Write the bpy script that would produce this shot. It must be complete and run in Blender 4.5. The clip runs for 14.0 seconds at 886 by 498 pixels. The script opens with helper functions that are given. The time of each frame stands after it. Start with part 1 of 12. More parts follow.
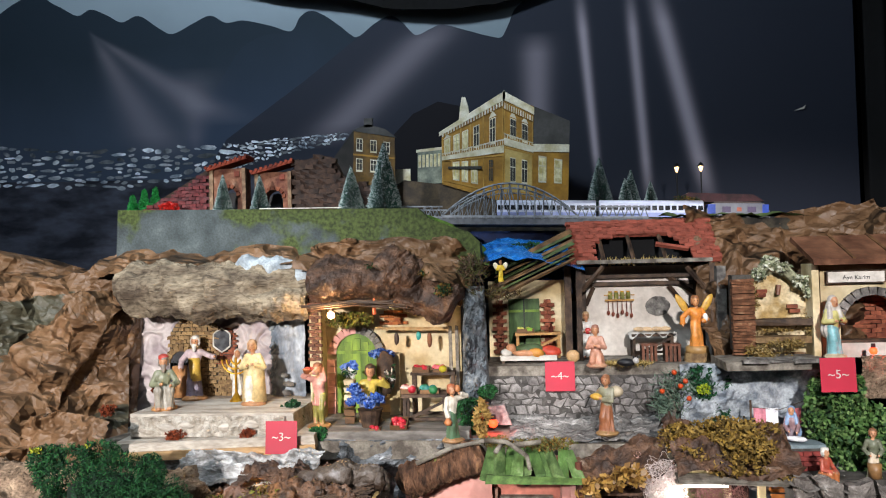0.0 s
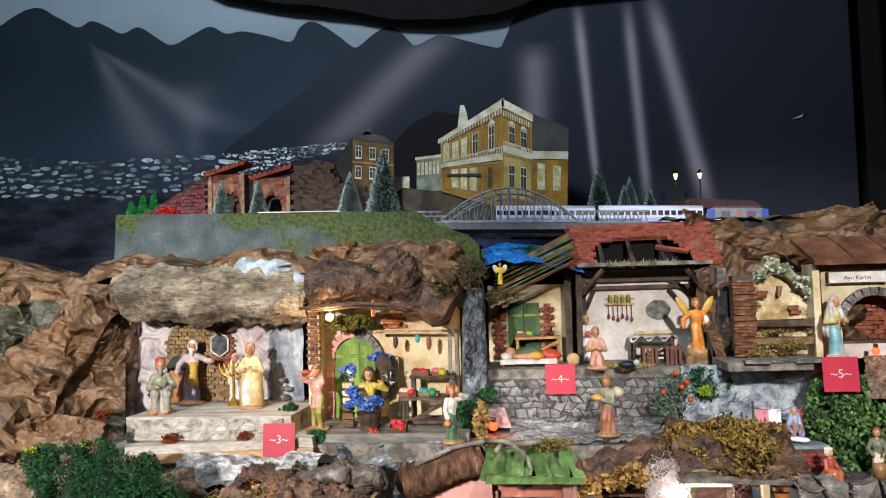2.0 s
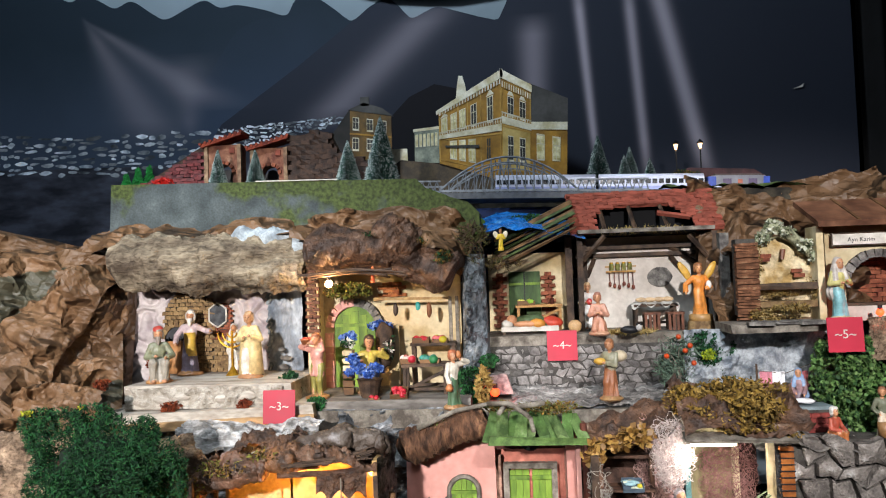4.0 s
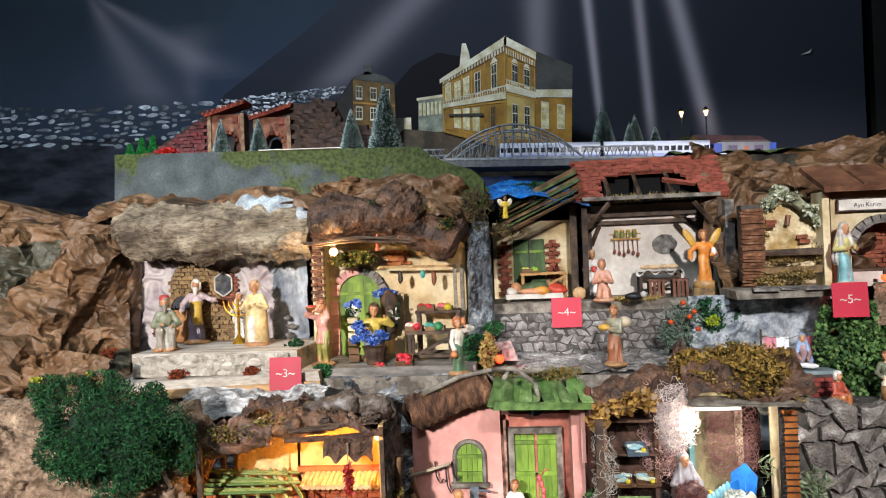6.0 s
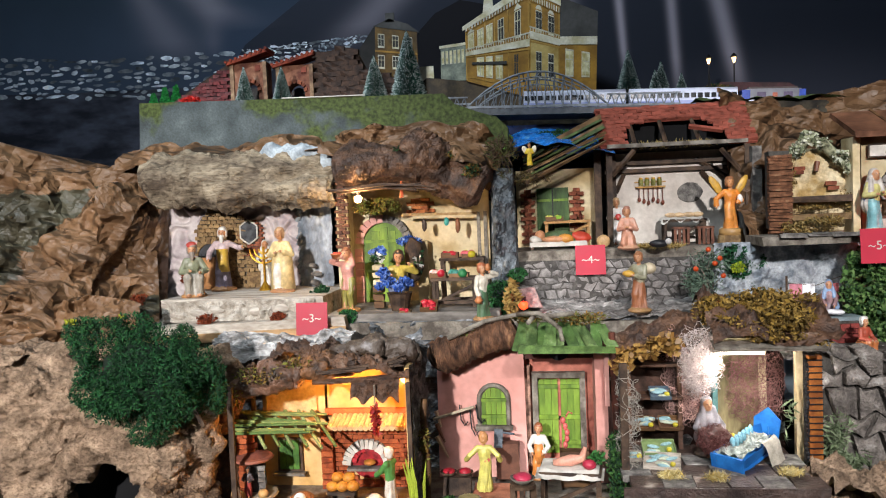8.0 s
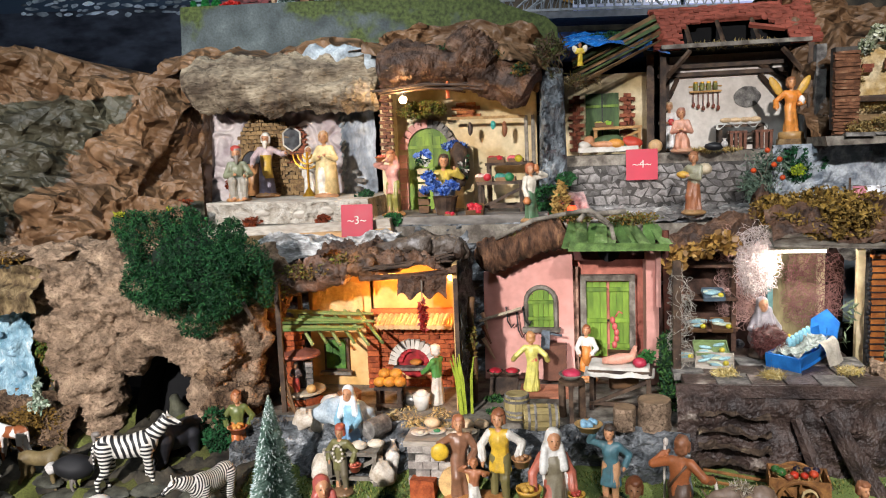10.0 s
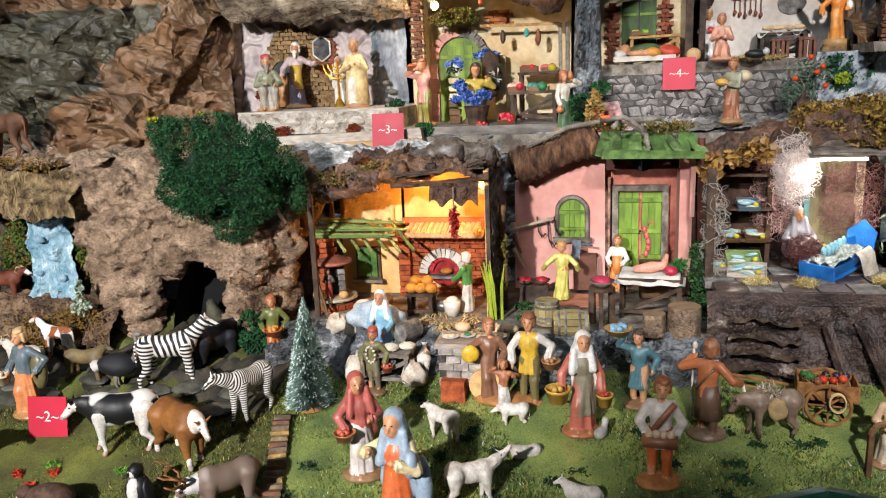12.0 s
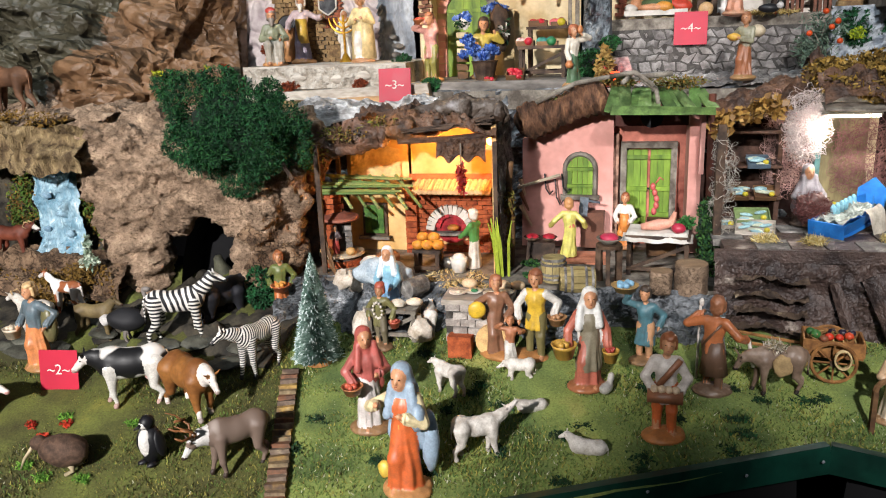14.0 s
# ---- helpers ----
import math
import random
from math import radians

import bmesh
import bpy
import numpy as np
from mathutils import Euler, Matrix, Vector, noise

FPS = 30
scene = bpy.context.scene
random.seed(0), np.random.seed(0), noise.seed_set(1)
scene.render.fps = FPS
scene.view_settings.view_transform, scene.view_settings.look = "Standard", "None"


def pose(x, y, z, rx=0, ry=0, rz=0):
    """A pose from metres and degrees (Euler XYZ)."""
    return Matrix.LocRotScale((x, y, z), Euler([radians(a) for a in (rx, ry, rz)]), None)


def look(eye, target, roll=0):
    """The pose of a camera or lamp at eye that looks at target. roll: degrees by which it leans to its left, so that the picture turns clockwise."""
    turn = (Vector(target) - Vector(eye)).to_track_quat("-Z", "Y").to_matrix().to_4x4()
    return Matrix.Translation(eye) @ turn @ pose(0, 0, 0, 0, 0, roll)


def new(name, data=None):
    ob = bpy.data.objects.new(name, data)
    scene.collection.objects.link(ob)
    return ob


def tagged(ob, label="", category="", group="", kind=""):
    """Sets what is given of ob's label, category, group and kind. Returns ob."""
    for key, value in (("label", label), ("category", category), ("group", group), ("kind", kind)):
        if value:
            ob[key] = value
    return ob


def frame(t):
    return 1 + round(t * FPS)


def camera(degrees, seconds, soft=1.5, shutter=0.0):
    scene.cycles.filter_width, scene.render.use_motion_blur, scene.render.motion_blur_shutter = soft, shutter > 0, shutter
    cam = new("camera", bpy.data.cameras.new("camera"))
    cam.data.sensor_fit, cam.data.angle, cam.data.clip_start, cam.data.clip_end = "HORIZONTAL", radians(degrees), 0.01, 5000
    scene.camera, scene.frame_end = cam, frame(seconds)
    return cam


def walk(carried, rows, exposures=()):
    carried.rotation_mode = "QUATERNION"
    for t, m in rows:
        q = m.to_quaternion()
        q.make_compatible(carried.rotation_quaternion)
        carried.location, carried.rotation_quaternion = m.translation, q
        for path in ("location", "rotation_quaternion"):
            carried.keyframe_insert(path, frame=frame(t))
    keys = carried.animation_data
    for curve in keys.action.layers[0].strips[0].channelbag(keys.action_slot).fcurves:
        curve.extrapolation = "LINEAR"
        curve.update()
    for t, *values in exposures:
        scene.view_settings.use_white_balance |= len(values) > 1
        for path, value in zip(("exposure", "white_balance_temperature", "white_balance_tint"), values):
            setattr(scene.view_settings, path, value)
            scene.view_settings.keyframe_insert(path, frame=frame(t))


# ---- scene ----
cam = camera(60.0, 14.0, 1.1)
PATH = [
    (0, (0.194, -0.186, 1.595), (-0.007, 1.803, 1.652), -1.5),
    (0.5, (0.191, -0.184, 1.581), (-0.009, 1.804, 1.673), -1.3),
    (1, (0.193, -0.178, 1.563), (-0.007, 1.809, 1.673), -1.4),
    (1.5, (0.192, -0.181, 1.559), (-0.006, 1.806, 1.673), -1.5),
    (2, (0.192, -0.178, 1.554), (-0.005, 1.809, 1.665), -1.6),
    (2.5, (0.188, -0.169, 1.535), (-0.005, 1.819, 1.641), -1.8),
    (3, (0.184, -0.164, 1.523), (-0.004, 1.824, 1.624), -2.0),
    (5.5, (0.18, -0.155, 1.495), (-0.013, 1.835, 1.526), -2.2),
    (6, (0.18, -0.158, 1.495), (-0.023, 1.832, 1.506), -2.3),
    (6.5, (0.177, -0.162, 1.491), (-0.038, 1.827, 1.476), -2.3),
    (7, (0.176, -0.161, 1.483), (-0.052, 1.826, 1.441), -2.3),
    (7.2, (0.174, -0.164, 1.483), (-0.058, 1.822, 1.428), -2.3),
    (9.3, (0.148, -0.149, 1.431), (-0.165, 1.817, 1.238), -2.4),
    (9.5, (0.141, -0.145, 1.421), (-0.181, 1.817, 1.207), -2.4),
    (10, (0.143, -0.145, 1.397), (-0.211, 1.807, 1.147), -2.3),
    (10.5, (0.145, -0.148, 1.39), (-0.234, 1.794, 1.1), -2.4),
    (11, (0.147, -0.144, 1.377), (-0.255, 1.787, 1.047), -2.4),
    (11.5, (0.144, -0.146, 1.373), (-0.273, 1.773, 0.992), -2.4),
    (12, (0.137, -0.153, 1.364), (-0.289, 1.753, 0.93), -2.3),
    (12.5, (0.133, -0.154, 1.361), (-0.298, 1.739, 0.882), -2.2),
    (13, (0.136, -0.153, 1.358), (-0.3, 1.731, 0.847), -2.2),
    (13.5, (0.135, -0.153, 1.357), (-0.301, 1.726, 0.828), -2.2),
    (14, (0.134, -0.153, 1.359), (-0.304, 1.724, 0.823), -2.2),
]
walk(cam, [(t, look(eye, target, roll)) for t, eye, target, roll in PATH], [(0, 0.0), (5, 0.0), (9, -0.18), (14, -0.15)])

# ---- world, lights, exposure ----
world = bpy.data.worlds.new("room_world")
scene.world = world
world.use_nodes = True
world.node_tree.nodes["Background"].inputs[0].default_value = (0.75, 0.85, 1.0, 1)
world.node_tree.nodes["Background"].inputs[1].default_value = 0.014


def lamp(name, kind, eye, target, watts, colour, size=0.1, cone=60, blend=0.5):
    data = bpy.data.lights.new(name, kind)
    data.energy, data.color = watts, colour
    if kind == "SPOT":
        data.spot_size, data.spot_blend, data.shadow_soft_size = radians(cone), blend, size
    elif kind == "AREA":
        data.size = size
    else:
        data.shadow_soft_size = size
    ob = new(name, data)
    ob.matrix_world = look(eye, target)
    return ob


KEY = (1.0, 0.965, 0.95)
lamp("ceiling_spot", "SPOT", (-0.7, -1.45, 2.05), (-0.6, 1.08, 1.1), 600, KEY, 0.05, 41, 0.62)
lamp("ceiling_spot_second", "SPOT", (0.66, -1.25, 2.45), (0.92, 1.30, 1.19), 440, (1.0, 0.97, 0.97), 0.05, 40, 0.6)
# Unseen lamp, added only to brighten the backdrop
lamp("ceiling_spot_backdrop", "SPOT", (-0.45, 0.8, 2.97), (-0.42, 2.48, 2.15), 92, (0.78, 0.9, 1.0), 0.1, 140, 0.6)
# Unseen weak fill, added to lift the shadows
lamp("dim_room_light", "AREA", (0.2, -1.3, 2.95), (0.0, 1.4, 1.2), 8, (0.72, 0.86, 1.0), 1.6)


# ---- building helpers ----
def srgb(h):
    v = [int(h[i:i + 2], 16) / 255 for i in (0, 2, 4)]
    return tuple((c / 12.92 if c <= 0.04045 else ((c + 0.055) / 1.055) ** 2.4) for c in v)


def mat(name, col, rough=0.7, col2=None, scale=45.0, bump=0.3, metal=0.0, var=0.35, fine=6.0, spec=0.35,
        emit=0.0, dist=0.004, stretch=(1, 1, 1), col3=None):
    """Procedural paint, stone or cloth: two scales of noise on colour, roughness and relief."""
    c = srgb(col) if isinstance(col, str) else col
    c2 = (srgb(col2) if isinstance(col2, str) else col2) or tuple(x * (1 - var) for x in c)
    m = bpy.data.materials.new(name)
    m.use_nodes = True
    nt = m.node_tree
    N, L = nt.nodes, nt.links
    b = N["Principled BSDF"]
    tc = N.new("ShaderNodeTexCoord")
    mp = N.new("ShaderNodeMapping")
    mp.inputs["Scale"].default_value = stretch
    info = N.new("ShaderNodeObjectInfo")
    shift = N.new("ShaderNodeVectorMath")
    shift.operation = "ADD"
    L.new(tc.outputs["Object"], shift.inputs[0])
    L.new(info.outputs["Random"], shift.inputs[1])
    L.new(shift.outputs[0], mp.inputs[0])
    n1, n2 = N.new("ShaderNodeTexNoise"), N.new("ShaderNodeTexNoise")
    n1.inputs["Scale"].default_value, n1.inputs["Detail"].default_value = scale, 4
    n2.inputs["Scale"].default_value, n2.inputs["Detail"].default_value = scale * fine, 3
    L.new(mp.outputs[0], n1.inputs["Vector"])
    L.new(mp.outputs[0], n2.inputs["Vector"])
    ramp = N.new("ShaderNodeValToRGB")
    e = ramp.color_ramp.elements
    e[0].position, e[1].position = 0.36, 0.62
    e[0].color, e[1].color = (*c2, 1), (*c, 1)
    if col3:
        e3 = e.new(0.76)
        e3.color = (*srgb(col3), 1)
    L.new(n1.outputs["Fac"], ramp.inputs[0])
    mul = N.new("ShaderNodeMixRGB")
    mul.blend_type, mul.inputs[0].default_value = "MULTIPLY", min(1.0, var * 1.3)
    r2 = N.new("ShaderNodeValToRGB")
    r2.color_ramp.elements[0].position, r2.color_ramp.elements[1].position = 0.3, 0.65
    r2.color_ramp.elements[0].color = (0.36, 0.34, 0.31, 1)
    L.new(n2.outputs["Fac"], r2.inputs[0])
    L.new(ramp.outputs[0], mul.inputs[1])
    L.new(r2.outputs[0], mul.inputs[2])
    hsv = N.new("ShaderNodeHueSaturation")
    rr = N.new("ShaderNodeMapRange")
    rr.inputs["To Min"].default_value, rr.inputs["To Max"].default_value = 0.86, 1.12
    L.new(info.outputs["Random"], rr.inputs["Value"])
    L.new(rr.outputs[0], hsv.inputs["Value"])
    L.new(mul.outputs[0], hsv.inputs["Color"])
    L.new(hsv.outputs[0], b.inputs["Base Color"])
    rg = N.new("ShaderNodeMapRange")
    rg.inputs["To Min"].default_value, rg.inputs["To Max"].default_value = max(0.05, rough - 0.12), min(1, rough + 0.12)
    L.new(n2.outputs["Fac"], rg.inputs["Value"])
    L.new(rg.outputs[0], b.inputs["Roughness"])
    b.inputs["Metallic"].default_value = metal
    b.inputs["Specular IOR Level"].default_value = spec
    if bump:
        add = N.new("ShaderNodeMath")
        add.operation = "MULTIPLY_ADD"
        add.inputs[1].default_value = 0.4
        L.new(n2.outputs["Fac"], add.inputs[0])
        L.new(n1.outputs["Fac"], add.inputs[2])
        bp = N.new("ShaderNodeBump")
        bp.inputs["Strength"].default_value, bp.inputs["Distance"].default_value = bump, dist
        L.new(add.outputs[0], bp.inputs["Height"])
        L.new(bp.outputs[0], b.inputs["Normal"])
    if emit:
        L.new(hsv.outputs[0], b.inputs["Emission Color"])
        b.inputs["Emission Strength"].default_value = emit
    return m


def glow(name, colour, strength):
    m = bpy.data.materials.new(name)
    m.use_nodes = True
    b = m.node_tree.nodes["Principled BSDF"]
    b.inputs["Base Color"].default_value = (*colour, 1)
    b.inputs["Emission Color"].default_value = (*colour, 1)
    b.inputs["Emission Strength"].default_value = strength
    return m


def mesh(bm, mats, name, smooth=False):
    me = bpy.data.meshes.new(name)
    bm.normal_update()
    bm.to_mesh(me)
    bm.free()
    for m in (mats if isinstance(mats, (list, tuple)) else [mats]):
        me.materials.append(m)
    if smooth:
        me.polygons.foreach_set("use_smooth", [True] * len(me.polygons))
    return me


def part(name, bm, mats, parent, label="", smooth=False):
    ob = new(name, mesh(bm, mats, name, smooth))
    ob.parent = parent
    return tagged(ob, label)


def solo(name, bm, mats, m, label, category, group="", kind="", smooth=False):
    ob = new(name, mesh(bm, mats, name, smooth))
    ob.matrix_world = m
    return tagged(ob, label, category, group, kind)


def thing(name, m, label, category, group="", kind=""):
    ob = new(name)
    ob.empty_display_size = 0.01
    ob.matrix_world = m
    return tagged(ob, label, category, group, kind)


def B():
    return bmesh.new()


def _mark(bm, n0, mi):
    bm.faces.ensure_lookup_table()
    for f in bm.faces[n0:]:
        f.material_index = mi


def box(bm, c, s, rz=0, mi=0, rx=0, ry=0, jit=0.0):
    """A block of size s centred at c; jit leans its corners out of true."""
    n0 = len(bm.faces)
    m = pose(*c, rx, ry, rz) @ Matrix.Diagonal((*s, 1))
    vs = bmesh.ops.create_cube(bm, size=1, matrix=m)["verts"]
    if jit:
        for v in vs:
            v.co += Vector([random.uniform(-jit, jit) for _ in range(3)])
    _mark(bm, n0, mi)


def rod(bm, p0, p1, r0, r1=None, n=8, mi=0, caps=True):
    r1 = r0 if r1 is None else r1
    p0, p1 = Vector(p0), Vector(p1)
    d = p1 - p0
    if d.length < 1e-6:
        return
    n0 = len(bm.faces)
    m = Matrix.Translation((p0 + p1) / 2) @ d.to_track_quat("Z", "Y").to_matrix().to_4x4()
    bmesh.ops.create_cone(bm, cap_ends=caps, segments=n, radius1=r0, radius2=r1, depth=d.length, matrix=m)
    _mark(bm, n0, mi)


def tube(bm, pts, r, n=6, mi=0):
    """A round bar along points; r is one radius or one for each point."""
    pts = [Vector(p) for p in pts]
    rs = r if isinstance(r, (list, tuple)) else [r] * len(pts)
    rings = []
    n0 = len(bm.faces)
    for i, p in enumerate(pts):
        d = (pts[min(i + 1, len(pts) - 1)] - pts[max(i - 1, 0)]).normalized()
        a = d.orthogonal().normalized()
        if i:
            a = (rings[-1][1] - d * rings[-1][1].dot(d)).normalized()
        c = d.cross(a)
        rings.append(([bm.verts.new(p + (a * math.cos(k * 2 * math.pi / n) + c * math.sin(k * 2 * math.pi / n)) * rs[i]) for k in range(n)], a))
    for (v0, _), (v1, _) in zip(rings, rings[1:]):
        for k in range(n):
            bm.faces.new((v0[k], v0[(k + 1) % n], v1[(k + 1) % n], v1[k]))
    bm.faces.new(rings[0][0][::-1])
    bm.faces.new(rings[-1][0])
    _mark(bm, n0, mi)


def lathe(bm, prof, n=14, m=None, mi=0, sx=1.0, sy=1.0, wave=0.0, waves=7):
    """Turns a profile of (radius, height) round the z axis, flattened by sx, sy; wave ripples the skirt."""
    n0 = len(bm.faces)
    m = m or Matrix()
    rings = []
    for r, z in prof:
        ring = []
        for k in range(n):
            a = 2 * math.pi * k / n
            q = r * (1 + wave * math.sin(waves * a + 9 * z))
            ring.append(bm.verts.new(m @ Vector((q * sx * math.cos(a), q * sy * math.sin(a), z))))
        rings.append(ring)
    for a, b in zip(rings, rings[1:]):
        for k in range(n):
            bm.faces.new((a[k], a[(k + 1) % n], b[(k + 1) % n], b[k]))
    bm.faces.new(rings[0][::-1])
    bm.faces.new(rings[-1])
    _mark(bm, n0, mi)


def blob(bm, c, s, amp=0.15, freq=20.0, sub=2, mi=0, seed=0.0, rz=0, rx=0, ry=0):
    """A lump with an uneven skin."""
    n0 = len(bm.faces)
    m = pose(*c, rx, ry, rz)
    vs = bmesh.ops.create_icosphere(bm, subdivisions=sub, radius=1)["verts"]
    for v in vs:
        p = v.co.copy()
        q = Vector((p.x * s[0], p.y * s[1], p.z * s[2]))
        k = 1 + amp * noise.fractal(q * freq + Vector((seed, seed * 2, seed * 3)), 0.8, 2.0, 3)
        v.co = m @ (q * k)
    _mark(bm, n0, mi)


def prism(bm, pts, y0, y1, mi=0):
    """An outline of (x, z) points given depth from y0 to y1."""
    n0 = len(bm.faces)
    a = [bm.verts.new((x, y0, z)) for x, z in pts]
    b = [bm.verts.new((x, y1, z)) for x, z in pts]
    bm.faces.new(a)
    bm.faces.new(b[::-1])
    k = len(pts)
    for i in range(k):
        bm.faces.new((a[i], b[i], b[(i + 1) % k], a[(i + 1) % k]))
    bmesh.ops.recalc_face_normals(bm, faces=bm.faces[n0:] if n0 == 0 else [f for f in list(bm.faces)[n0:]])
    _mark(bm, n0, mi)


def crease(p, f):
    """Folds of crushed paper: sharp ridges between smooth facets."""
    q = p + 0.05 * noise.noise_vector(p * f * 0.7)
    h, a = 0.0, 1.0
    for k in range(4):
        s = f * (1, 2.1, 4.3, 8.5)[k]
        h -= a * abs(noise.noise(q * s + Vector((3.1 * k, 7.7 * k, 1.3 * k))))
        a *= 0.55
    d, _ = noise.voronoi(q * f * 1.7)
    return 1.2 * h + 0.35 * d[0] + 0.6


def fold(p, f):
    """Crushed stiff paper: straight creases crossing at many angles, large folds and small crumples."""
    q = p + 0.035 * noise.noise_vector(p * 6)
    h = 0.0
    for k, (dx, dy, dz, s, a) in enumerate(((0.75, 0.3, 0.65, 0.5, 2.2), (-0.35, 0.2, 0.9, 0.8, 1.3), (0.25, 0.5, 0.95, 1.35, 0.45), (0.95, -0.2, 0.2, 1.9, 0.35),
                                            (-0.75, 0.4, 0.6, 2.7, 0.26), (0.5, 0.2, -0.8, 3.9, 0.17), (0.1, 0.6, 1.0, 5.2, 0.13))):
        w = (q.x * dx + q.y * dy + q.z * dz) * f * s + 1.7 * k + 0.8 * noise.noise(q * f * s * 0.45 + Vector((k, 2 * k, 0)))
        h += a * (abs(w - math.floor(w) - 0.5) * 2 - 0.5) * (0.6 + 0.8 * noise.noise(q * f * 0.6 + Vector((5 * k, 0, k))))
    c, _ = noise.voronoi(q * f * 1.5, distance_metric="MANHATTAN")
    d, _ = noise.voronoi(Vector((q.x * 0.8 + q.z * 0.6, q.y, q.z * 0.8 - q.x * 0.6)) * f * 3.4, distance_metric="MANHATTAN")
    e, _ = noise.voronoi(Vector((q.x * 0.5 - q.z * 0.87, q.y, q.z * 0.5 + q.x * 0.87)) * f * 7.5, distance_metric="MANHATTAN")
    return 1.0 * h + 0.5 * c[0] + 0.15 * d[0] + 0.035 * e[0]


def rugged(p, f):
    """Bark and cork: rough lumps with pits."""
    return noise.hetero_terrain(p * f, 0.7, 2.1, 5, 0.6) * 0.5 - 0.4 * noise.noise(p * f * 0.5)


def sheet(fn, nu, nv, amp, freq, kind=crease, direction=(0, -1, 0.5), fade=0.0, mi=0, bm=None, keep=None, thick=0.0):
    """A surface fn(u, v) pushed out by crease() or rugged()."""
    bm = bm or B()
    n0 = len(bm.faces)
    d = Vector(direction).normalized()
    g = []
    for i in range(nu + 1):
        col = []
        for j in range(nv + 1):
            u, v = i / nu, j / nv
            p = Vector(fn(u, v))
            edge = min(1.0, min(u, 1 - u, v, 1 - v) / fade) if fade else 1.0
            col.append(bm.verts.new(p + d * amp * edge * kind(p, freq)))
        g.append(col)
    for i in range(nu):
        for j in range(nv):
            if keep is None or keep((i + 0.5) / nu, (j + 0.5) / nv):
                bm.faces.new((g[i][j], g[i + 1][j], g[i + 1][j + 1], g[i][j + 1]))
    _mark(bm, n0, mi)
    return bm


class Sculpt:
    """Modelled solid of fused limbs and lumps: bars and lumps melt into one skin, each with its own paint."""

    def __init__(self):
        self.items = []

    def bar(self, a, b, ra, rb=None, mi=0, k=0.02, flat=1.0, cut=None, fold=0.0, phase=0.0):
        """A tapered bar from a to b; flat squeezes it in y; cut keeps it above that height; fold carves hanging folds."""
        rb = ra if rb is None else rb
        self.items.append(("bar", np.array(a, float), np.array(b, float), ra, rb, mi, k, flat, cut, fold, phase))
        return self

    def lump(self, c, r, mi=0, k=0.02, turn=(0, 0, 0), fold=0.0, phase=0.0):
        e = Euler([radians(q) for q in turn]).to_matrix()
        self.items.append(("lump", np.array(c, float), np.array(r, float), np.array(e), 0, mi, k, 1.0, None, fold, phase))
        return self

    def chain(self, pts, rs, mi=0, k=0.02, flat=1.0, fold=0.0, phase=0.0):
        for a, b, ra, rb in zip(pts, pts[1:], rs, rs[1:]):
            self.bar(a, b, ra, rb, mi, k, flat, None, fold, phase)
        return self

    @staticmethod
    def dist(it, P):
        kind, a, b, ra, rb, mi, k, flat, cut, fold, ph = it
        if kind == "bar":
            sc = np.array((1, 1 / flat, 1))
            A, Bv, Q = a * sc, b * sc, P * sc
            ab = Bv - A
            t = np.clip(((Q - A) @ ab) / max(ab @ ab, 1e-12), 0, 1)
            d = (np.linalg.norm(Q - A - t[..., None] * ab, axis=-1) - (ra + (rb - ra) * t)) * min(flat, 1.0)
            if fold:
                c = a + t[..., None] * (b - a)
                an = np.arctan2((P - c)[..., 1], (P - c)[..., 0])
                z = P[..., 2]
                w = np.sin(7 * an + 2.2 * np.sin(5 * z + ph) + ph) + 0.7 * np.sin(11 * an + 9 * z + 3 * np.sin(2 * an + ph)) + 0.5 * np.sin(4 * an - 14 * z + 2 * ph)
                d = d - fold * w * (0.25 + 0.75 * t)
            if cut is not None:
                d = np.maximum(d, cut - P[..., 2])
            return d
        q = ((P - a) @ ra) / b
        n = np.linalg.norm(q, axis=-1)
        d = (n - 1) * b.min() * 0.5 + 0.5 * n * (n - 1) / np.maximum(np.linalg.norm(q / b, axis=-1), 1e-6)
        if fold:
            d = d - fold * (np.sin(P[..., 0] * 70 + 3 * np.sin(P[..., 2] * 40 + ph)) * np.sin(P[..., 2] * 55 + ph + 2 * np.sin(P[..., 1] * 60)))
        return d

    def into(self, bm, step):
        """Adds the skin to bm; step is the fineness."""
        lo, hi = [], []
        for it in self.items:
            r = max(it[3], it[4]) * 1.25 + abs(it[9]) * 2.5 if it[0] == "bar" else it[2].max()
            pts = (it[1], it[2]) if it[0] == "bar" else (it[1],)
            lo.append(np.min(pts, 0) - r)
            hi.append(np.max(pts, 0) + r)
        l0, h0 = np.min(lo, 0) - 3 * step, np.max(hi, 0) + 3 * step
        n = np.ceil((h0 - l0) / step).astype(int) + 1
        D = np.full(n, 9.0)
        ax = [l0[i] + step * np.arange(n[i]) for i in range(3)]
        for it, a, b in zip(self.items, lo, hi):
            k = it[6]
            i0 = np.clip(((a - k - l0) / step).astype(int) - 1, 0, n)
            i1 = np.clip(((b + k - l0) / step).astype(int) + 3, 0, n)
            sl = tuple(slice(p, q) for p, q in zip(i0, i1))
            P = np.stack(np.meshgrid(*[ax[i][sl[i]] for i in range(3)], indexing="ij"), -1)
            d, o = self.dist(it, P), D[sl]
            h = np.clip(0.5 + 0.5 * (o - d) / k, 0, 1)
            D[sl] = o + (d - o) * h - k * h * (1 - h)
        S = D < 0
        c = [S[i:n[0] - 1 + i, j:n[1] - 1 + j, m:n[2] - 1 + m] for i in (0, 1) for j in (0, 1) for m in (0, 1)]
        cnt = sum(q.astype(int) for q in c)
        act = (cnt > 0) & (cnt < 8)
        idx = np.full(act.shape, -1)
        idx[act] = np.arange(act.sum())
        cell = np.argwhere(act)
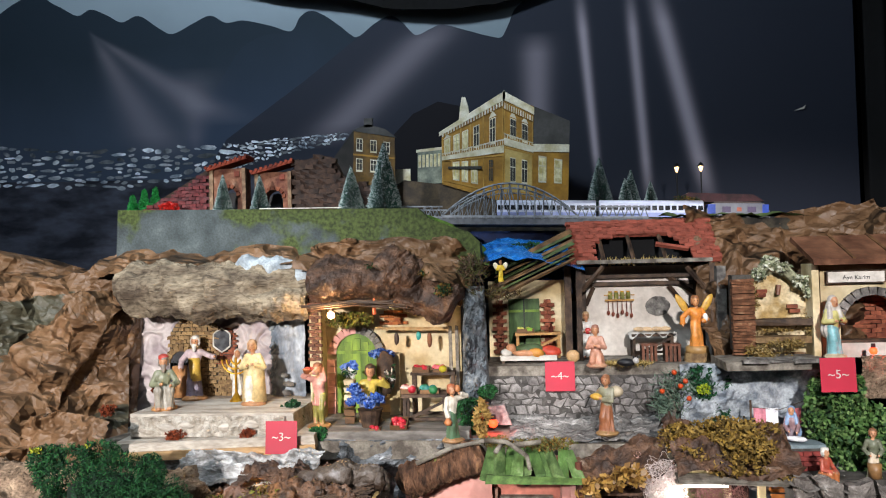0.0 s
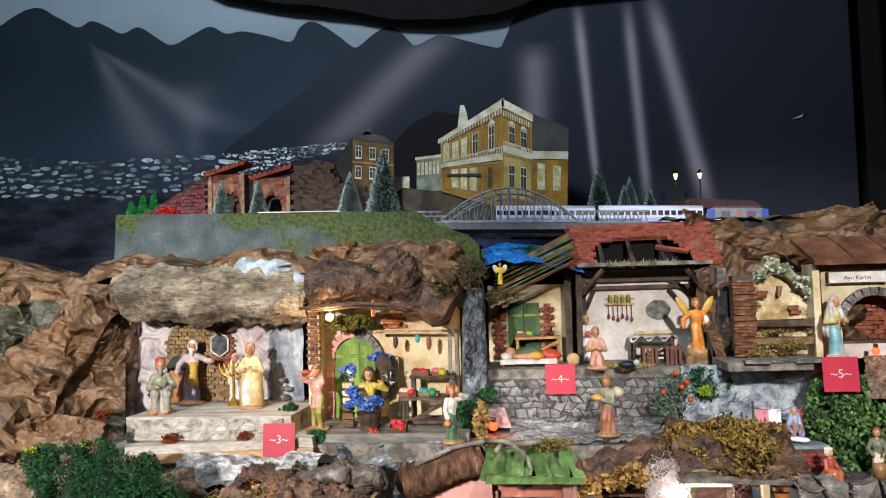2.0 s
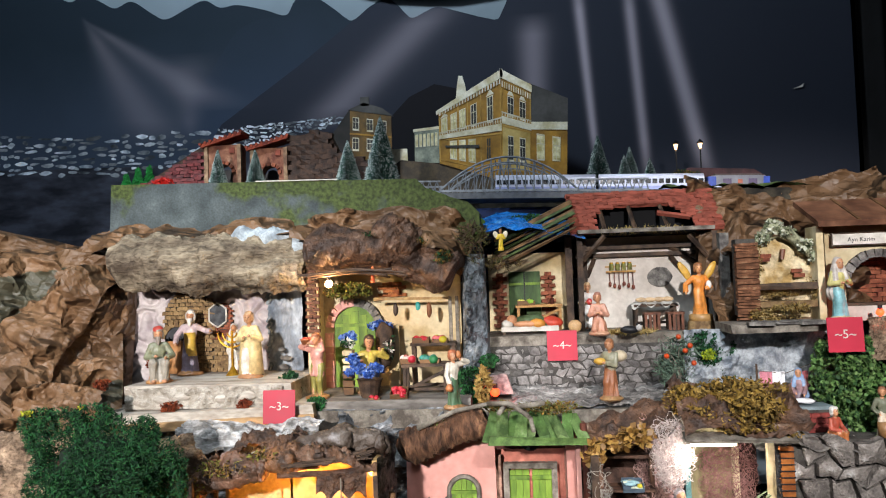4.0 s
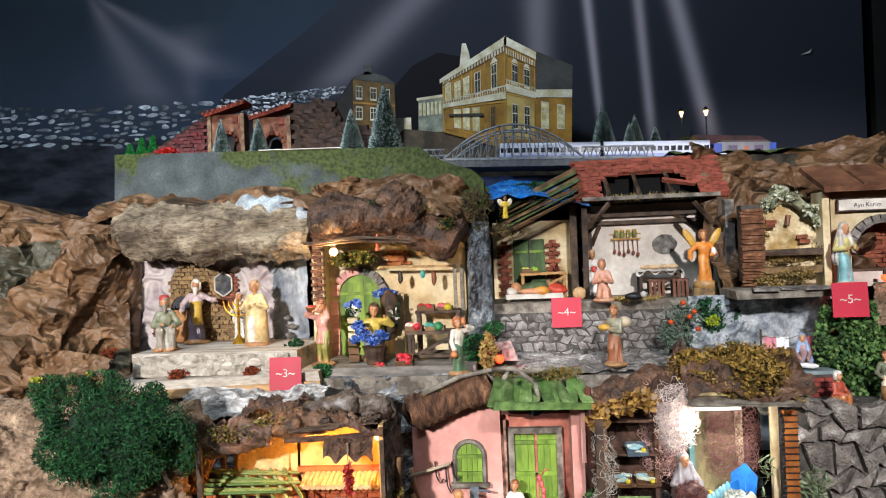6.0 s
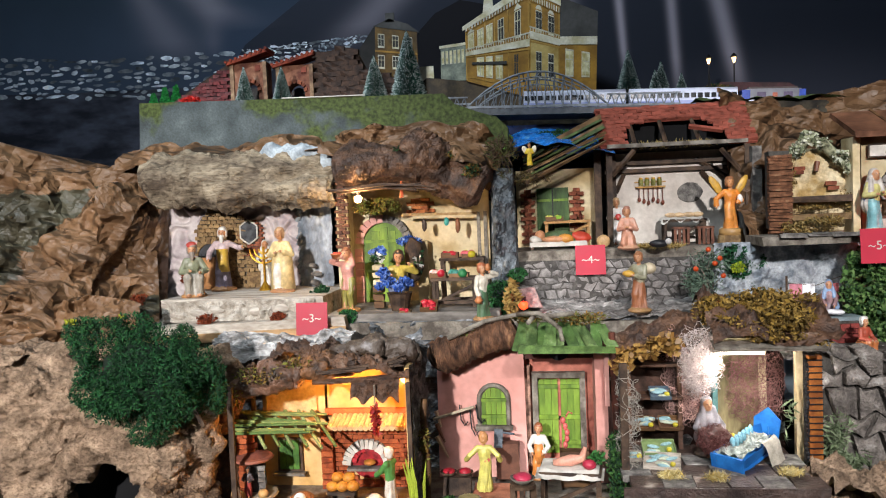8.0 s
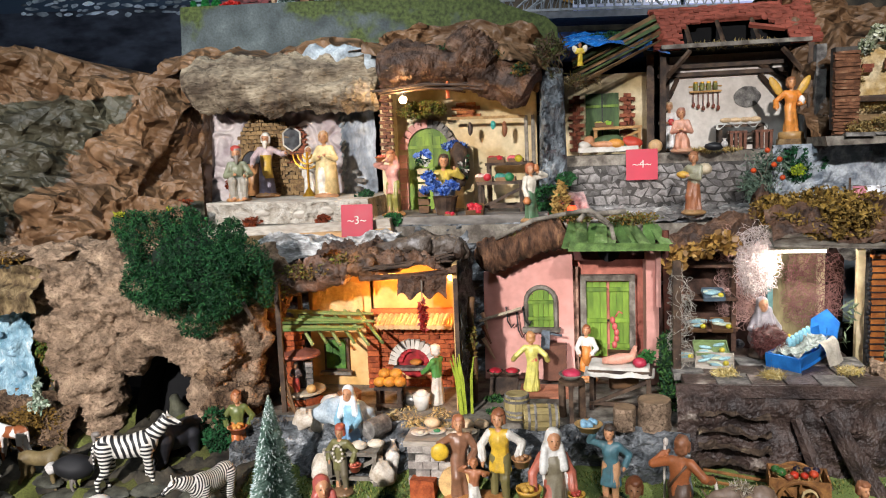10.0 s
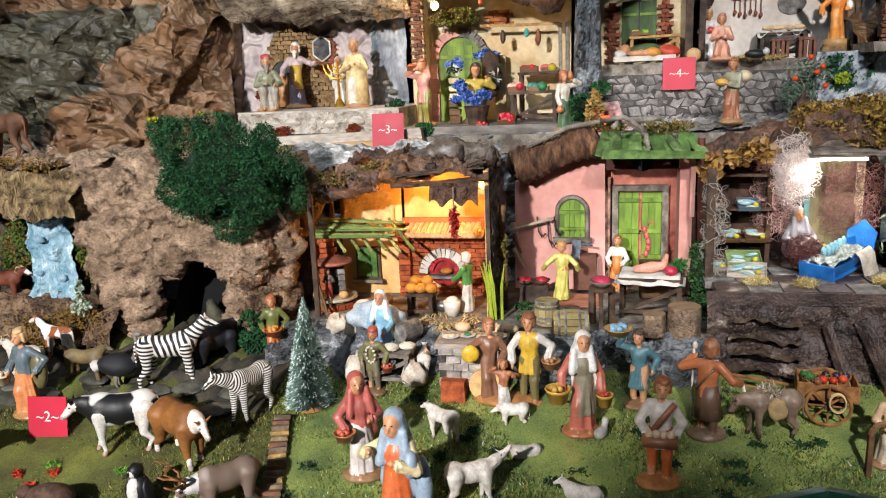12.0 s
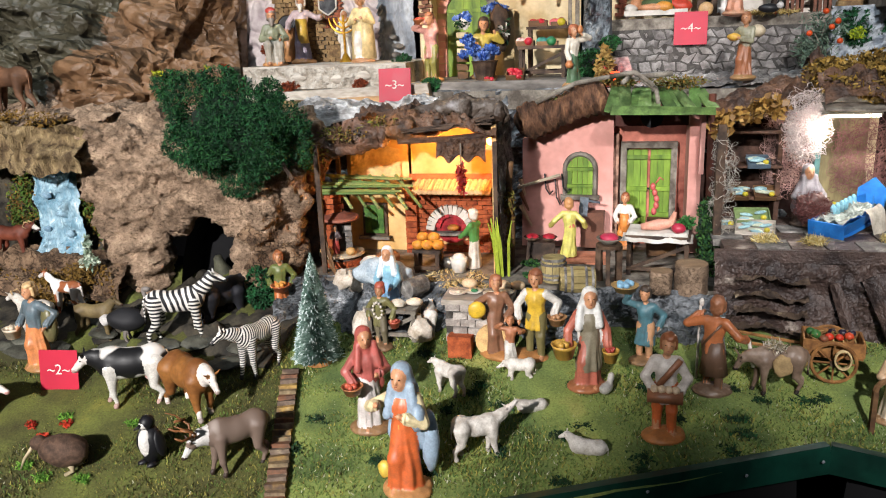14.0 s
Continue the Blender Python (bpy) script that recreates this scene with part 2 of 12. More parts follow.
        tot, num = np.zeros((len(cell), 3)), np.zeros(len(cell))
        corner = [np.array((i, j, m)) for i in (0, 1) for j in (0, 1) for m in (0, 1)]
        for x in range(8):
            for y in range(x + 1, 8):
                if np.abs(corner[x] - corner[y]).sum() != 1:
                    continue
                va, vb = D[tuple((cell + corner[x]).T)], D[tuple((cell + corner[y]).T)]
                ok = (va < 0) != (vb < 0)
                t = np.where(ok, va / np.where(ok, va - vb, 1), 0)
                tot += np.where(ok[:, None], corner[x] + t[:, None] * (corner[y] - corner[x]), 0)
                num += ok
        V = l0 + step * (cell + tot / num[:, None])
        F = []
        for a in range(3):
            b, d = (a + 1) % 3, (a + 2) % 3
            e = np.eye(3, dtype=int)
            s0 = [slice(1, -1)] * 3
            s0[a] = slice(0, -1)
            s1 = list(s0)
            s1[a] = slice(1, None)
            ch = S[tuple(s0)] != S[tuple(s1)]
            p = np.argwhere(ch) + np.array([0 if i == a else 1 for i in range(3)])
            inside = S[tuple(p.T)]
            q = [idx[tuple((p - u * e[b] - w * e[d]).T)] for u, w in ((0, 0), (1, 0), (1, 1), (0, 1))]
            q = np.stack(q, 1)
            q[~inside] = q[~inside][:, ::-1]
            F.append(q)
        F = np.concatenate(F)
        C = V[F].mean(1)
        best, which = np.full(len(C), 9.0), np.zeros(len(C), int)
        for it in self.items:
            d = self.dist(it, C)
            m = d < best
            best[m], which[m] = d[m], it[5]
        vs = [bm.verts.new(v) for v in V]
        for f, w in zip(F.tolist(), which.tolist()):
            try:
                fc = bm.faces.new((vs[f[0]], vs[f[1]], vs[f[2]], vs[f[3]]))
            except ValueError:
                continue
            fc.material_index = w
        return bm


def lerp(a, b, t):
    return a + (b - a) * t


def poly(pts, x):
    """The height of a broken line of (x, value) points at x."""
    if x <= pts[0][0]:
        return pts[0][1]
    for (x0, v0), (x1, v1) in zip(pts, pts[1:]):
        if x <= x1:
            return lerp(v0, v1, (x - x0) / (x1 - x0))
    return pts[-1][1]


def grass_z(x, y):
    return 0.80 + 0.25 * (y - 0.65)


# ---- materials ----
def crack(m, scale, dark=0.35, width=0.09, stretch=(1, 1, 1), depth=0.006, warp=0.02, strength=0.8):
    """Adds a net of dark, sunken cracks to a material."""
    N, L = m.node_tree.nodes, m.node_tree.links
    b = N["Principled BSDF"]
    tc = N.new("ShaderNodeTexCoord")
    mp = N.new("ShaderNodeMapping")
    mp.inputs["Scale"].default_value = stretch
    ns = N.new("ShaderNodeTexNoise")
    ns.inputs["Scale"].default_value, ns.inputs["Detail"].default_value = scale * 0.8, 4
    ma = N.new("ShaderNodeVectorMath")
    ma.operation = "MULTIPLY_ADD"
    ma.inputs[1].default_value = (warp, warp, warp)
    L.new(tc.outputs["Object"], mp.inputs[0])
    L.new(mp.outputs[0], ns.inputs["Vector"])
    L.new(ns.outputs["Color"], ma.inputs[0])
    L.new(mp.outputs[0], ma.inputs[2])
    v = N.new("ShaderNodeTexVoronoi")
    v.feature = "DISTANCE_TO_EDGE"
    v.inputs["Scale"].default_value = scale
    L.new(ma.outputs[0], v.inputs["Vector"])
    r = N.new("ShaderNodeValToRGB")
    r.color_ramp.elements[0].color = (dark, dark * 0.94, dark * 0.88, 1)
    r.color_ramp.elements[1].position = width
    L.new(v.outputs["Distance"], r.inputs[0])
    mul = N.new("ShaderNodeMixRGB")
    mul.blend_type, mul.inputs[0].default_value = "MULTIPLY", 1.0
    L.new(b.inputs["Base Color"].links[0].from_socket, mul.inputs[1])
    L.new(r.outputs[0], mul.inputs[2])
    L.new(mul.outputs[0], b.inputs["Base Color"])
    bp = N.new("ShaderNodeBump")
    bp.inputs["Strength"].default_value, bp.inputs["Distance"].default_value = strength, depth
    L.new(r.outputs[0], bp.inputs["Height"])
    if b.inputs["Normal"].links:
        L.new(b.inputs["Normal"].links[0].from_socket, bp.inputs["Normal"])
    L.new(bp.outputs[0], b.inputs["Normal"])
    return m


def paper_mat(name, a, b):
    """Stiff craft paper, crushed and smoothed out: fine creases over soft tone changes."""
    m = mat(name, a, 0.5, b, 7, 0, var=0.12, spec=0.42)
    nt = m.node_tree
    N, L = nt.nodes, nt.links
    tc = N.new("ShaderNodeTexCoord")
    last = None
    for scale, tilt, turn in ((9, 0.65, (0.4, 0.7, 0.2)), (20, 0.5, (1.1, 0.3, 0.9)), (46, 0.3, (0.2, 1.3, 0.5))):
        warp = N.new("ShaderNodeTexNoise")
        warp.inputs["Scale"].default_value = scale * 0.35
        mix = N.new("ShaderNodeVectorMath")
        mix.operation = "MULTIPLY_ADD"
        mix.inputs[1].default_value = (0.5 / scale,) * 3
        mp = N.new("ShaderNodeMapping")
        mp.inputs["Rotation"].default_value, mp.inputs["Scale"].default_value = turn, (0.65, 1, 1)
        L.new(tc.outputs["Object"], warp.inputs["Vector"])
        L.new(warp.outputs["Color"], mix.inputs[0])
        L.new(tc.outputs["Object"], mix.inputs[2])
        L.new(mix.outputs[0], mp.inputs[0])
        v = N.new("ShaderNodeTexVoronoi")
        v.distance = "MANHATTAN"
        v.inputs["Scale"].default_value = scale
        L.new(mp.outputs[0], v.inputs["Vector"])
        bp = N.new("ShaderNodeBump")
        bp.inputs["Strength"].default_value, bp.inputs["Distance"].default_value = tilt, 0.75 / scale
        L.new(v.outputs["Distance"], bp.inputs["Height"])
        if last:
            L.new(last, bp.inputs["Normal"])
        last = bp.outputs[0]
    L.new(last, N["Principled BSDF"].inputs["Normal"])
    return m


M = dict(
    paper=paper_mat("crushed_brown_paper", "7e5f43", "58412d"),
    paper_green=paper_mat("crushed_olive_paper", "4e4a3a", "363226"),
    cork=crack(mat("cork_bark", "ac927a", 0.85, "7a6552", 34, 1.0, var=0.4, dist=0.01, col3="c8ae92", fine=5), 38, 0.5, 0.055, (0.7, 1, 1.5), 0.008, 0.3, 0.8),
    cork_dark=crack(mat("brown_cork_rock", "8a7058", 0.85, "544030", 40, 1.0, var=0.45, dist=0.01, col3="a88e70", fine=5), 34, 0.45, 0.07, (0.8, 1, 0.9), 0.007, 0.16),
    bark=crack(mat("grey_bark", "a0927c", 0.9, "54483c", 13, 1.0, var=0.5, dist=0.012, stretch=(0.6, 1, 1.5), col3="b4a488", fine=8), 18, 0.7, 0.06, (0.35, 1, 1.8), 0.008, 0.3, 0.6),
    darkbark=crack(mat("dark_bark", "70503a", 0.6, "3a281e", 30, 1.0, var=0.5, dist=0.012, col3="9c8878", spec=0.5, stretch=(0.8, 1, 1.1), fine=5), 30, 0.65, 0.05, (0.6, 1, 1.2), 0.006, 0.3, 0.5),
    rock=mat("painted_grey_rock", "7c8084", 0.6, "3a3e42", 46, 1.0, var=0.5, dist=0.012, stretch=(0.5, 1, 1.2), col3="dcdee2", fine=6),
    darkrock=mat("dark_painted_rock", "57463f", 0.5, "2e2422", 26, 0.9, var=0.5, dist=0.008, col3="b0a498", fine=9, spec=0.5),
    soil=mat("dark_soil", "4a4438", 0.85, "1f1d1a", 30, 0.6, var=0.5),
    grass=mat("green_flock", "86944e", 0.9, "56683a", 12, 0.9, var=0.45, fine=30, col3="a29c58", dist=0.003),
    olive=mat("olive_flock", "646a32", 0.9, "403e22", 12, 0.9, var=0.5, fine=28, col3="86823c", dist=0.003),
    plaster=mat("white_plaster", "d4cdc4", 0.8, "b8aea4", 14, 0.5, var=0.2),
    yellowwall=mat("ochre_plaster", "dcb880", 0.8, "c49a5c", 14, 0.4, var=0.2),
    pink=mat("pink_plaster", "d8a298", 0.8, "bc867c", 10, 0.35, var=0.2),
    cream=mat("cream_plaster", "d8c8a4", 0.8, "b09a70", 14, 0.4, var=0.25),
    whitewood=mat("whitewashed_wood", "c4bcb0", 0.78, "988c80", 30, 0.6, var=0.45, stretch=(0.3, 1, 1)),
    wood=mat("brown_wood", "7d5c3c", 0.7, "4a3220", 30, 0.4, var=0.4, stretch=(0.4, 1, 1)),
    darkwood=mat("dark_stained_wood", "5a4636", 0.7, "2c2019", 40, 0.4, var=0.4),
    greywood=mat("weathered_grey_wood", "8a8378", 0.8, "544c44", 40, 0.4, var=0.4),
    brick=mat("red_brick", "9a5a40", 0.85, "6a3626", 60, 0.5, var=0.4),
    redroof=mat("red_roof_tile", "9a5040", 0.8, "743a2c", 50, 0.4, var=0.3),
    greenpaint=mat("green_door_paint", "7c9a34", 0.6, "4d6a20", 30, 0.3, var=0.3, stretch=(1, 1, 0.3)),
    sign=mat("crimson_card", "b02038", 0.5, "a01c32", 8, 0.05, var=0.08),
    white=mat("white_paint", "d6d1c8", 0.55, "b4aea4", 30, 0.15, var=0.15),
    # black: cloth, and also the painted shade in the cave and the loft
    black=mat("black_cloth_and_shade", "0d0d10", 0.95, "070708", 12, 0.2, var=0.3),
    moss=mat("dark_green_moss", "1f4a26", 0.95, "0e2a18", 60, 0.4, var=0.5, col3="2f6030"),
    ochremoss=mat("ochre_moss", "8a6a2c", 0.95, "4c3a18", 60, 0.5, var=0.5, col3="a88838"),
)


def mossy_wall(name):
    """Blue-grey paint with moss patches, thicker towards one end."""
    m = mat(name, "565f60", 0.8, "3c4446", 16, 0.6, var=0.4, fine=14, col3="6c7678")
    N, L = m.node_tree.nodes, m.node_tree.links
    b = N["Principled BSDF"]
    tc, sep, ns, nf = N.new("ShaderNodeTexCoord"), N.new("ShaderNodeSeparateXYZ"), N.new("ShaderNodeTexNoise"), N.new("ShaderNodeTexNoise")
    L.new(tc.outputs["Object"], sep.inputs[0])
    for n, s in ((ns, 9), (nf, 120)):
        n.inputs["Scale"].default_value, n.inputs["Detail"].default_value = s, 6
        L.new(tc.outputs["Object"], n.inputs["Vector"])
    ma = N.new("ShaderNodeMath")
    ma.operation = "MULTIPLY_ADD"
    ma.inputs[1].default_value = 0.22
    L.new(sep.outputs["X"], ma.inputs[0])
    L.new(ns.outputs["Fac"], ma.inputs[2])
    r = N.new("ShaderNodeValToRGB")
    r.color_ramp.elements[0].position, r.color_ramp.elements[1].position = 0.37, 0.45
    L.new(ma.outputs[0], r.inputs[0])
    g = N.new("ShaderNodeValToRGB")
    g.color_ramp.elements[0].position, g.color_ramp.elements[1].position = 0.35, 0.65
    g.color_ramp.elements[0].color, g.color_ramp.elements[1].color = (*srgb("2c3619"), 1), (*srgb("4e5a2c"), 1)
    L.new(nf.outputs["Fac"], g.inputs[0])
    mix = N.new("ShaderNodeMixRGB")
    L.new(r.outputs[0], mix.inputs[0])
    L.new(b.inputs["Base Color"].links[0].from_socket, mix.inputs[1])
    L.new(g.outputs[0], mix.inputs[2])
    L.new(mix.outputs[0], b.inputs["Base Color"])
    return m


M["greenwall"] = mossy_wall("mossy_painted_wall")
PAINTS = {}
WASHES = {}


def wash(h):
    """Figurine paint with a brown glaze left in the hollows."""
    if h not in WASHES:
        c = tuple(v * 1.0 + w * 0.05 for v, w in zip(srgb(h), (0.75, 0.55, 0.4)))
        WASHES[h] = mat("glazed_" + h, c, 0.46, tuple(v * 0.68 + w * 0.02 for v, w in zip(c, (1.0, 0.6, 0.35))), 90, 0.3, var=0.2, fine=5, spec=0.5, dist=0.0012)
        WASHES[h].node_tree.nodes["Principled BSDF"].inputs["Coat Weight"].default_value = 0.08
        WASHES[h].node_tree.nodes["Principled BSDF"].inputs["Coat Roughness"].default_value = 0.25
    return WASHES[h]


def paint(h, rough=0.5):
    """Hand-painted resin or card of one colour, slightly worn."""
    if (h, rough) not in PAINTS:
        PAINTS[(h, rough)] = mat("paint_" + h, h, rough, None, 60, 0.15, var=0.3, spec=0.4, dist=0.001)
    return PAINTS[(h, rough)]


LATER = []


def bricks(parent, m, w, h, bw, bh, d, mt, name="brick", gap=0.0012, jit=0.0007, skip=None, seed=1, half=True, label=""):
    """Courses of separate pieces over a panel w by h, laid in the x-z plane of the pose m, standing d proud."""
    def lay():
        rd = random.Random(seed)
        kinds = []
        for k in range(4):
            bm = B()
            vs = bmesh.ops.create_cube(bm, size=1, matrix=Matrix.Diagonal((bw - gap, d, bh - gap, 1)))["verts"]
            for v in vs:
                v.co += Vector([rd.uniform(-jit, jit) for _ in range(3)])
            kinds.append(mesh(bm, mt, name))
        rows = max(1, int(h / bh))
        for r in range(rows):
            x = (-bw / 2 if half and r % 2 else 0) + bw / 2
            while x < w + bw * 0.3:
                if bw * 0.2 < x < w - bw * 0.2 and not (skip and skip(x / w, (r + 0.5) / rows)):
                    ob = new(name, kinds[rd.randrange(4)])
                    ob.parent = parent
                    if label:
                        ob["label"] = label
                    ob.matrix_local = m @ pose(x, rd.uniform(-0.0006, 0.0006) - d / 2, (r + 0.5) * bh, rd.uniform(-2, 2), rd.uniform(-1.5, 1.5), rd.uniform(-2, 2))
                x += bw
    LATER.append(lay)


def flagstones(parent, m, w, h, nx, ny, d, mt, seed=1, jit=0.3, gap=0.0022):
    """Uneven many-sided stones fitted over a panel w by h in the x-z plane of the pose m, each its own piece."""
    def lay():
        rd = random.Random(seed)
        cw, ch = w / nx, h / ny
        P = {}
        for i in range(2 * nx + 2):
            for j in range(ny + 1):
                P[i, j] = Vector(((i / 2 + 0.25 * (j % 2)) * cw + rd.uniform(-jit, jit) * cw * 0.35, 0, j * ch + rd.uniform(-jit, jit) * ch * 0.7))
        for j in range(ny):
            for i in range(nx):
                k = 2 * i + (1 if j % 2 else 0)
                ring = [P[k, j], P[k + 1, j], P[k + 2, j], P[k + 2, j + 1], P[k + 1, j + 1], P[k, j + 1]] if k + 2 <= 2 * nx + 1 else None
                if not ring:
                    continue
                c = sum(ring, Vector()) / 6
                bm = B()
                low, top, t = [], [], rd.uniform(0.7, 1.2)
                for p in ring:
                    q = p - c
                    s = max(0.3, 1 - gap / max(q.length, 1e-4))
                    low.append(bm.verts.new(q * s + Vector((0, d * 0.6, 0))))
                    top.append(bm.verts.new(q * s * 0.92 + Vector((rd.uniform(-1, 1) * cw * 0.03, -d * t * rd.uniform(0.6, 1.0), rd.uniform(-1, 1) * ch * 0.04))))
                mid = bm.verts.new(Vector((0, -d * t * rd.uniform(0.9, 1.4), 0)))
                for a in range(6):
                    b = (a + 1) % 6
                    bm.faces.new((low[a], low[b], top[b], top[a]))
                    bm.faces.new((top[a], top[b], mid))
                ob = new("stone", mesh(bm, mt, "stone"))
                ob.parent = parent
                ob.matrix_local = m @ Matrix.Translation(c)
    LATER.append(lay)


def leafy(lumps, n, size, mats, seed=1, inner=0.7, hole=0.25, freq=25.0, slim=0.45):
    """Many small leaves or tufts scattered in the shells of several lumps."""
    rg = np.random.default_rng(seed)
    area = np.array([s[0] * s[2] + s[1] * s[2] for _, s in lumps])
    which = rg.choice(len(lumps), n, p=area / area.sum())
    c = np.array([l[0] for l in lumps])[which]
    s = np.array([l[1] for l in lumps])[which]
    d = rg.normal(size=(n, 3))
    d /= np.linalg.norm(d, axis=1)[:, None]
    p = c + d * s * rg.uniform(inner, 1.06, (n, 1))
    keep = np.array([noise.noise(Vector(q) * freq) < 0.5 - hole for q in p])
    p, d = p[keep], d[keep]
    n = len(p)
    a = d * 0.6 + rg.normal(size=(n, 3)) * 0.7
    a /= np.linalg.norm(a, axis=1)[:, None]
    b = np.cross(a, rg.normal(size=(n, 3)))
    b /= np.linalg.norm(b, axis=1)[:, None]
    L = size * rg.uniform(0.6, 1.4, (n, 1))
    v = np.stack([p - a * L * 0.5, p + b * L * slim * 0.5, p + a * L * 0.5, p - b * L * slim * 0.5], 1).reshape(-1, 3)
    me = bpy.data.meshes.new("leaves")
    me.from_pydata(v.tolist(), [], np.arange(4 * n).reshape(-1, 4).tolist())
    mats = mats if isinstance(mats, (list, tuple)) else [mats]
    for m in mats:
        me.materials.append(m)
    me.polygons.foreach_set("material_index", rg.integers(0, len(mats), n))
    return me


def vert(bm, a, b, c, d, mi=0):
    n0 = len(bm.faces)
    bm.faces.new([bm.verts.new(p) for p in (a, b, c, d)])
    _mark(bm, n0, mi)


# ---- room that closes the place ----
bm = B(); box(bm, (0, 0, -0.05), (7, 7, 0.1)); solo("floor", bm, M["black"], Matrix(), "dark floor of an unlit exhibition room", "floor", kind="structure")
bm = B(); box(bm, (0, 0, 3.35), (7, 7, 0.1)); solo("ceiling", bm, M["black"], Matrix(), "black cloth ceiling over the display", "ceiling", kind="structure")
for nm, c, s in (("wall_west", (-3.45, 0, 1.65), (0.1, 6.8, 3.3)), ("wall_east", (3.45, 0, 1.65), (0.1, 6.8, 3.3)),
                 ("wall_south", (0, -3.45, 1.65), (7, 0.1, 3.3)), ("wall_north", (0, 3.45, 1.65), (7, 0.1, 3.3))):
    bm = B(); box(bm, c, s); solo(nm, bm, M["black"], Matrix(), "black cloth wall of the dark room", "wall", kind="structure")


# ---- printed backdrop ----
def backdrop_material(name, top, low, z0, z1, rough=0.75):
    """Printed night picture: a colour that changes with height, with pale streaks of lamp glare on the cloth painted
    in.
    """
    m = bpy.data.materials.new(name)
    m.use_nodes = True
    nt = m.node_tree
    N, L = nt.nodes, nt.links
    b = N["Principled BSDF"]
    b.inputs["Roughness"].default_value, b.inputs["Specular IOR Level"].default_value = rough, 0.2
    tc = N.new("ShaderNodeTexCoord")
    sep = N.new("ShaderNodeSeparateXYZ")
    L.new(tc.outputs["Object"], sep.inputs[0])
    ns = N.new("ShaderNodeTexNoise")
    ns.inputs["Scale"].default_value, ns.inputs["Detail"].default_value = 2.5, 5
    L.new(tc.outputs["Object"], ns.inputs["Vector"])

    def op(kind, a, c):
        n = N.new("ShaderNodeMath")
        n.operation = kind
        for i, v in enumerate((a, c)):
            if isinstance(v, (int, float)):
                n.inputs[i].default_value = v
            else:
                L.new(v, n.inputs[i])
        return n.outputs[0]
    mr = N.new("ShaderNodeMapRange")
    mr.inputs["From Min"].default_value, mr.inputs["From Max"].default_value = z0, z1
    L.new(op("ADD", sep.outputs["Z"], op("MULTIPLY", op("SUBTRACT", ns.outputs["Fac"], 0.5), 0.35)), mr.inputs["Value"])
    mix = N.new("ShaderNodeMixRGB")
    mix.inputs[1].default_value, mix.inputs[2].default_value = (*srgb(low), 1), (*srgb(top), 1)
    L.new(mr.outputs[0], mix.inputs[0])
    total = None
    # painted glare streaks: top x, top z, foot x, foot z, half width at top and foot, strength
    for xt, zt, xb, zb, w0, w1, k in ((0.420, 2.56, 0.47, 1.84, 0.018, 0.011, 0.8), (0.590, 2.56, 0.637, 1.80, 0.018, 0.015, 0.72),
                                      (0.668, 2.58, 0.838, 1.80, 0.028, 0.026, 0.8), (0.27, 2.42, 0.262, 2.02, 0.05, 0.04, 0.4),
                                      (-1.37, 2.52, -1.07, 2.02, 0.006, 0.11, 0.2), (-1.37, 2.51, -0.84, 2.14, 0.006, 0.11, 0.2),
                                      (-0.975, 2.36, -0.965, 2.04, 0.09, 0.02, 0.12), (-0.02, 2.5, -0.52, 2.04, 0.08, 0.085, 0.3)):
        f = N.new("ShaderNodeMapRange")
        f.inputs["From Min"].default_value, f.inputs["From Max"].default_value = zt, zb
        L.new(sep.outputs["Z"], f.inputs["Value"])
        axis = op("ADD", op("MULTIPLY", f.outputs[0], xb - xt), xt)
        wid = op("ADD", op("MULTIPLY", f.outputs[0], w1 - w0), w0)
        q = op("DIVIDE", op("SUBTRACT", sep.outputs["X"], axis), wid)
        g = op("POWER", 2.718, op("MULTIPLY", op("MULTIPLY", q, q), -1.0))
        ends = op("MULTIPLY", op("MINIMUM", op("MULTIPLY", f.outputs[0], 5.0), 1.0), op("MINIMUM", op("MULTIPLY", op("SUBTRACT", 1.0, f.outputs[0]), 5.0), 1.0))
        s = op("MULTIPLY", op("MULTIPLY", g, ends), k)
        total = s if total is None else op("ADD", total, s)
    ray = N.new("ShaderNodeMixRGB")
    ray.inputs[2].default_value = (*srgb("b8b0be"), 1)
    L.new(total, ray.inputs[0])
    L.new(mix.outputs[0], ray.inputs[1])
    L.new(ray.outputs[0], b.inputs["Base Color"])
    return m


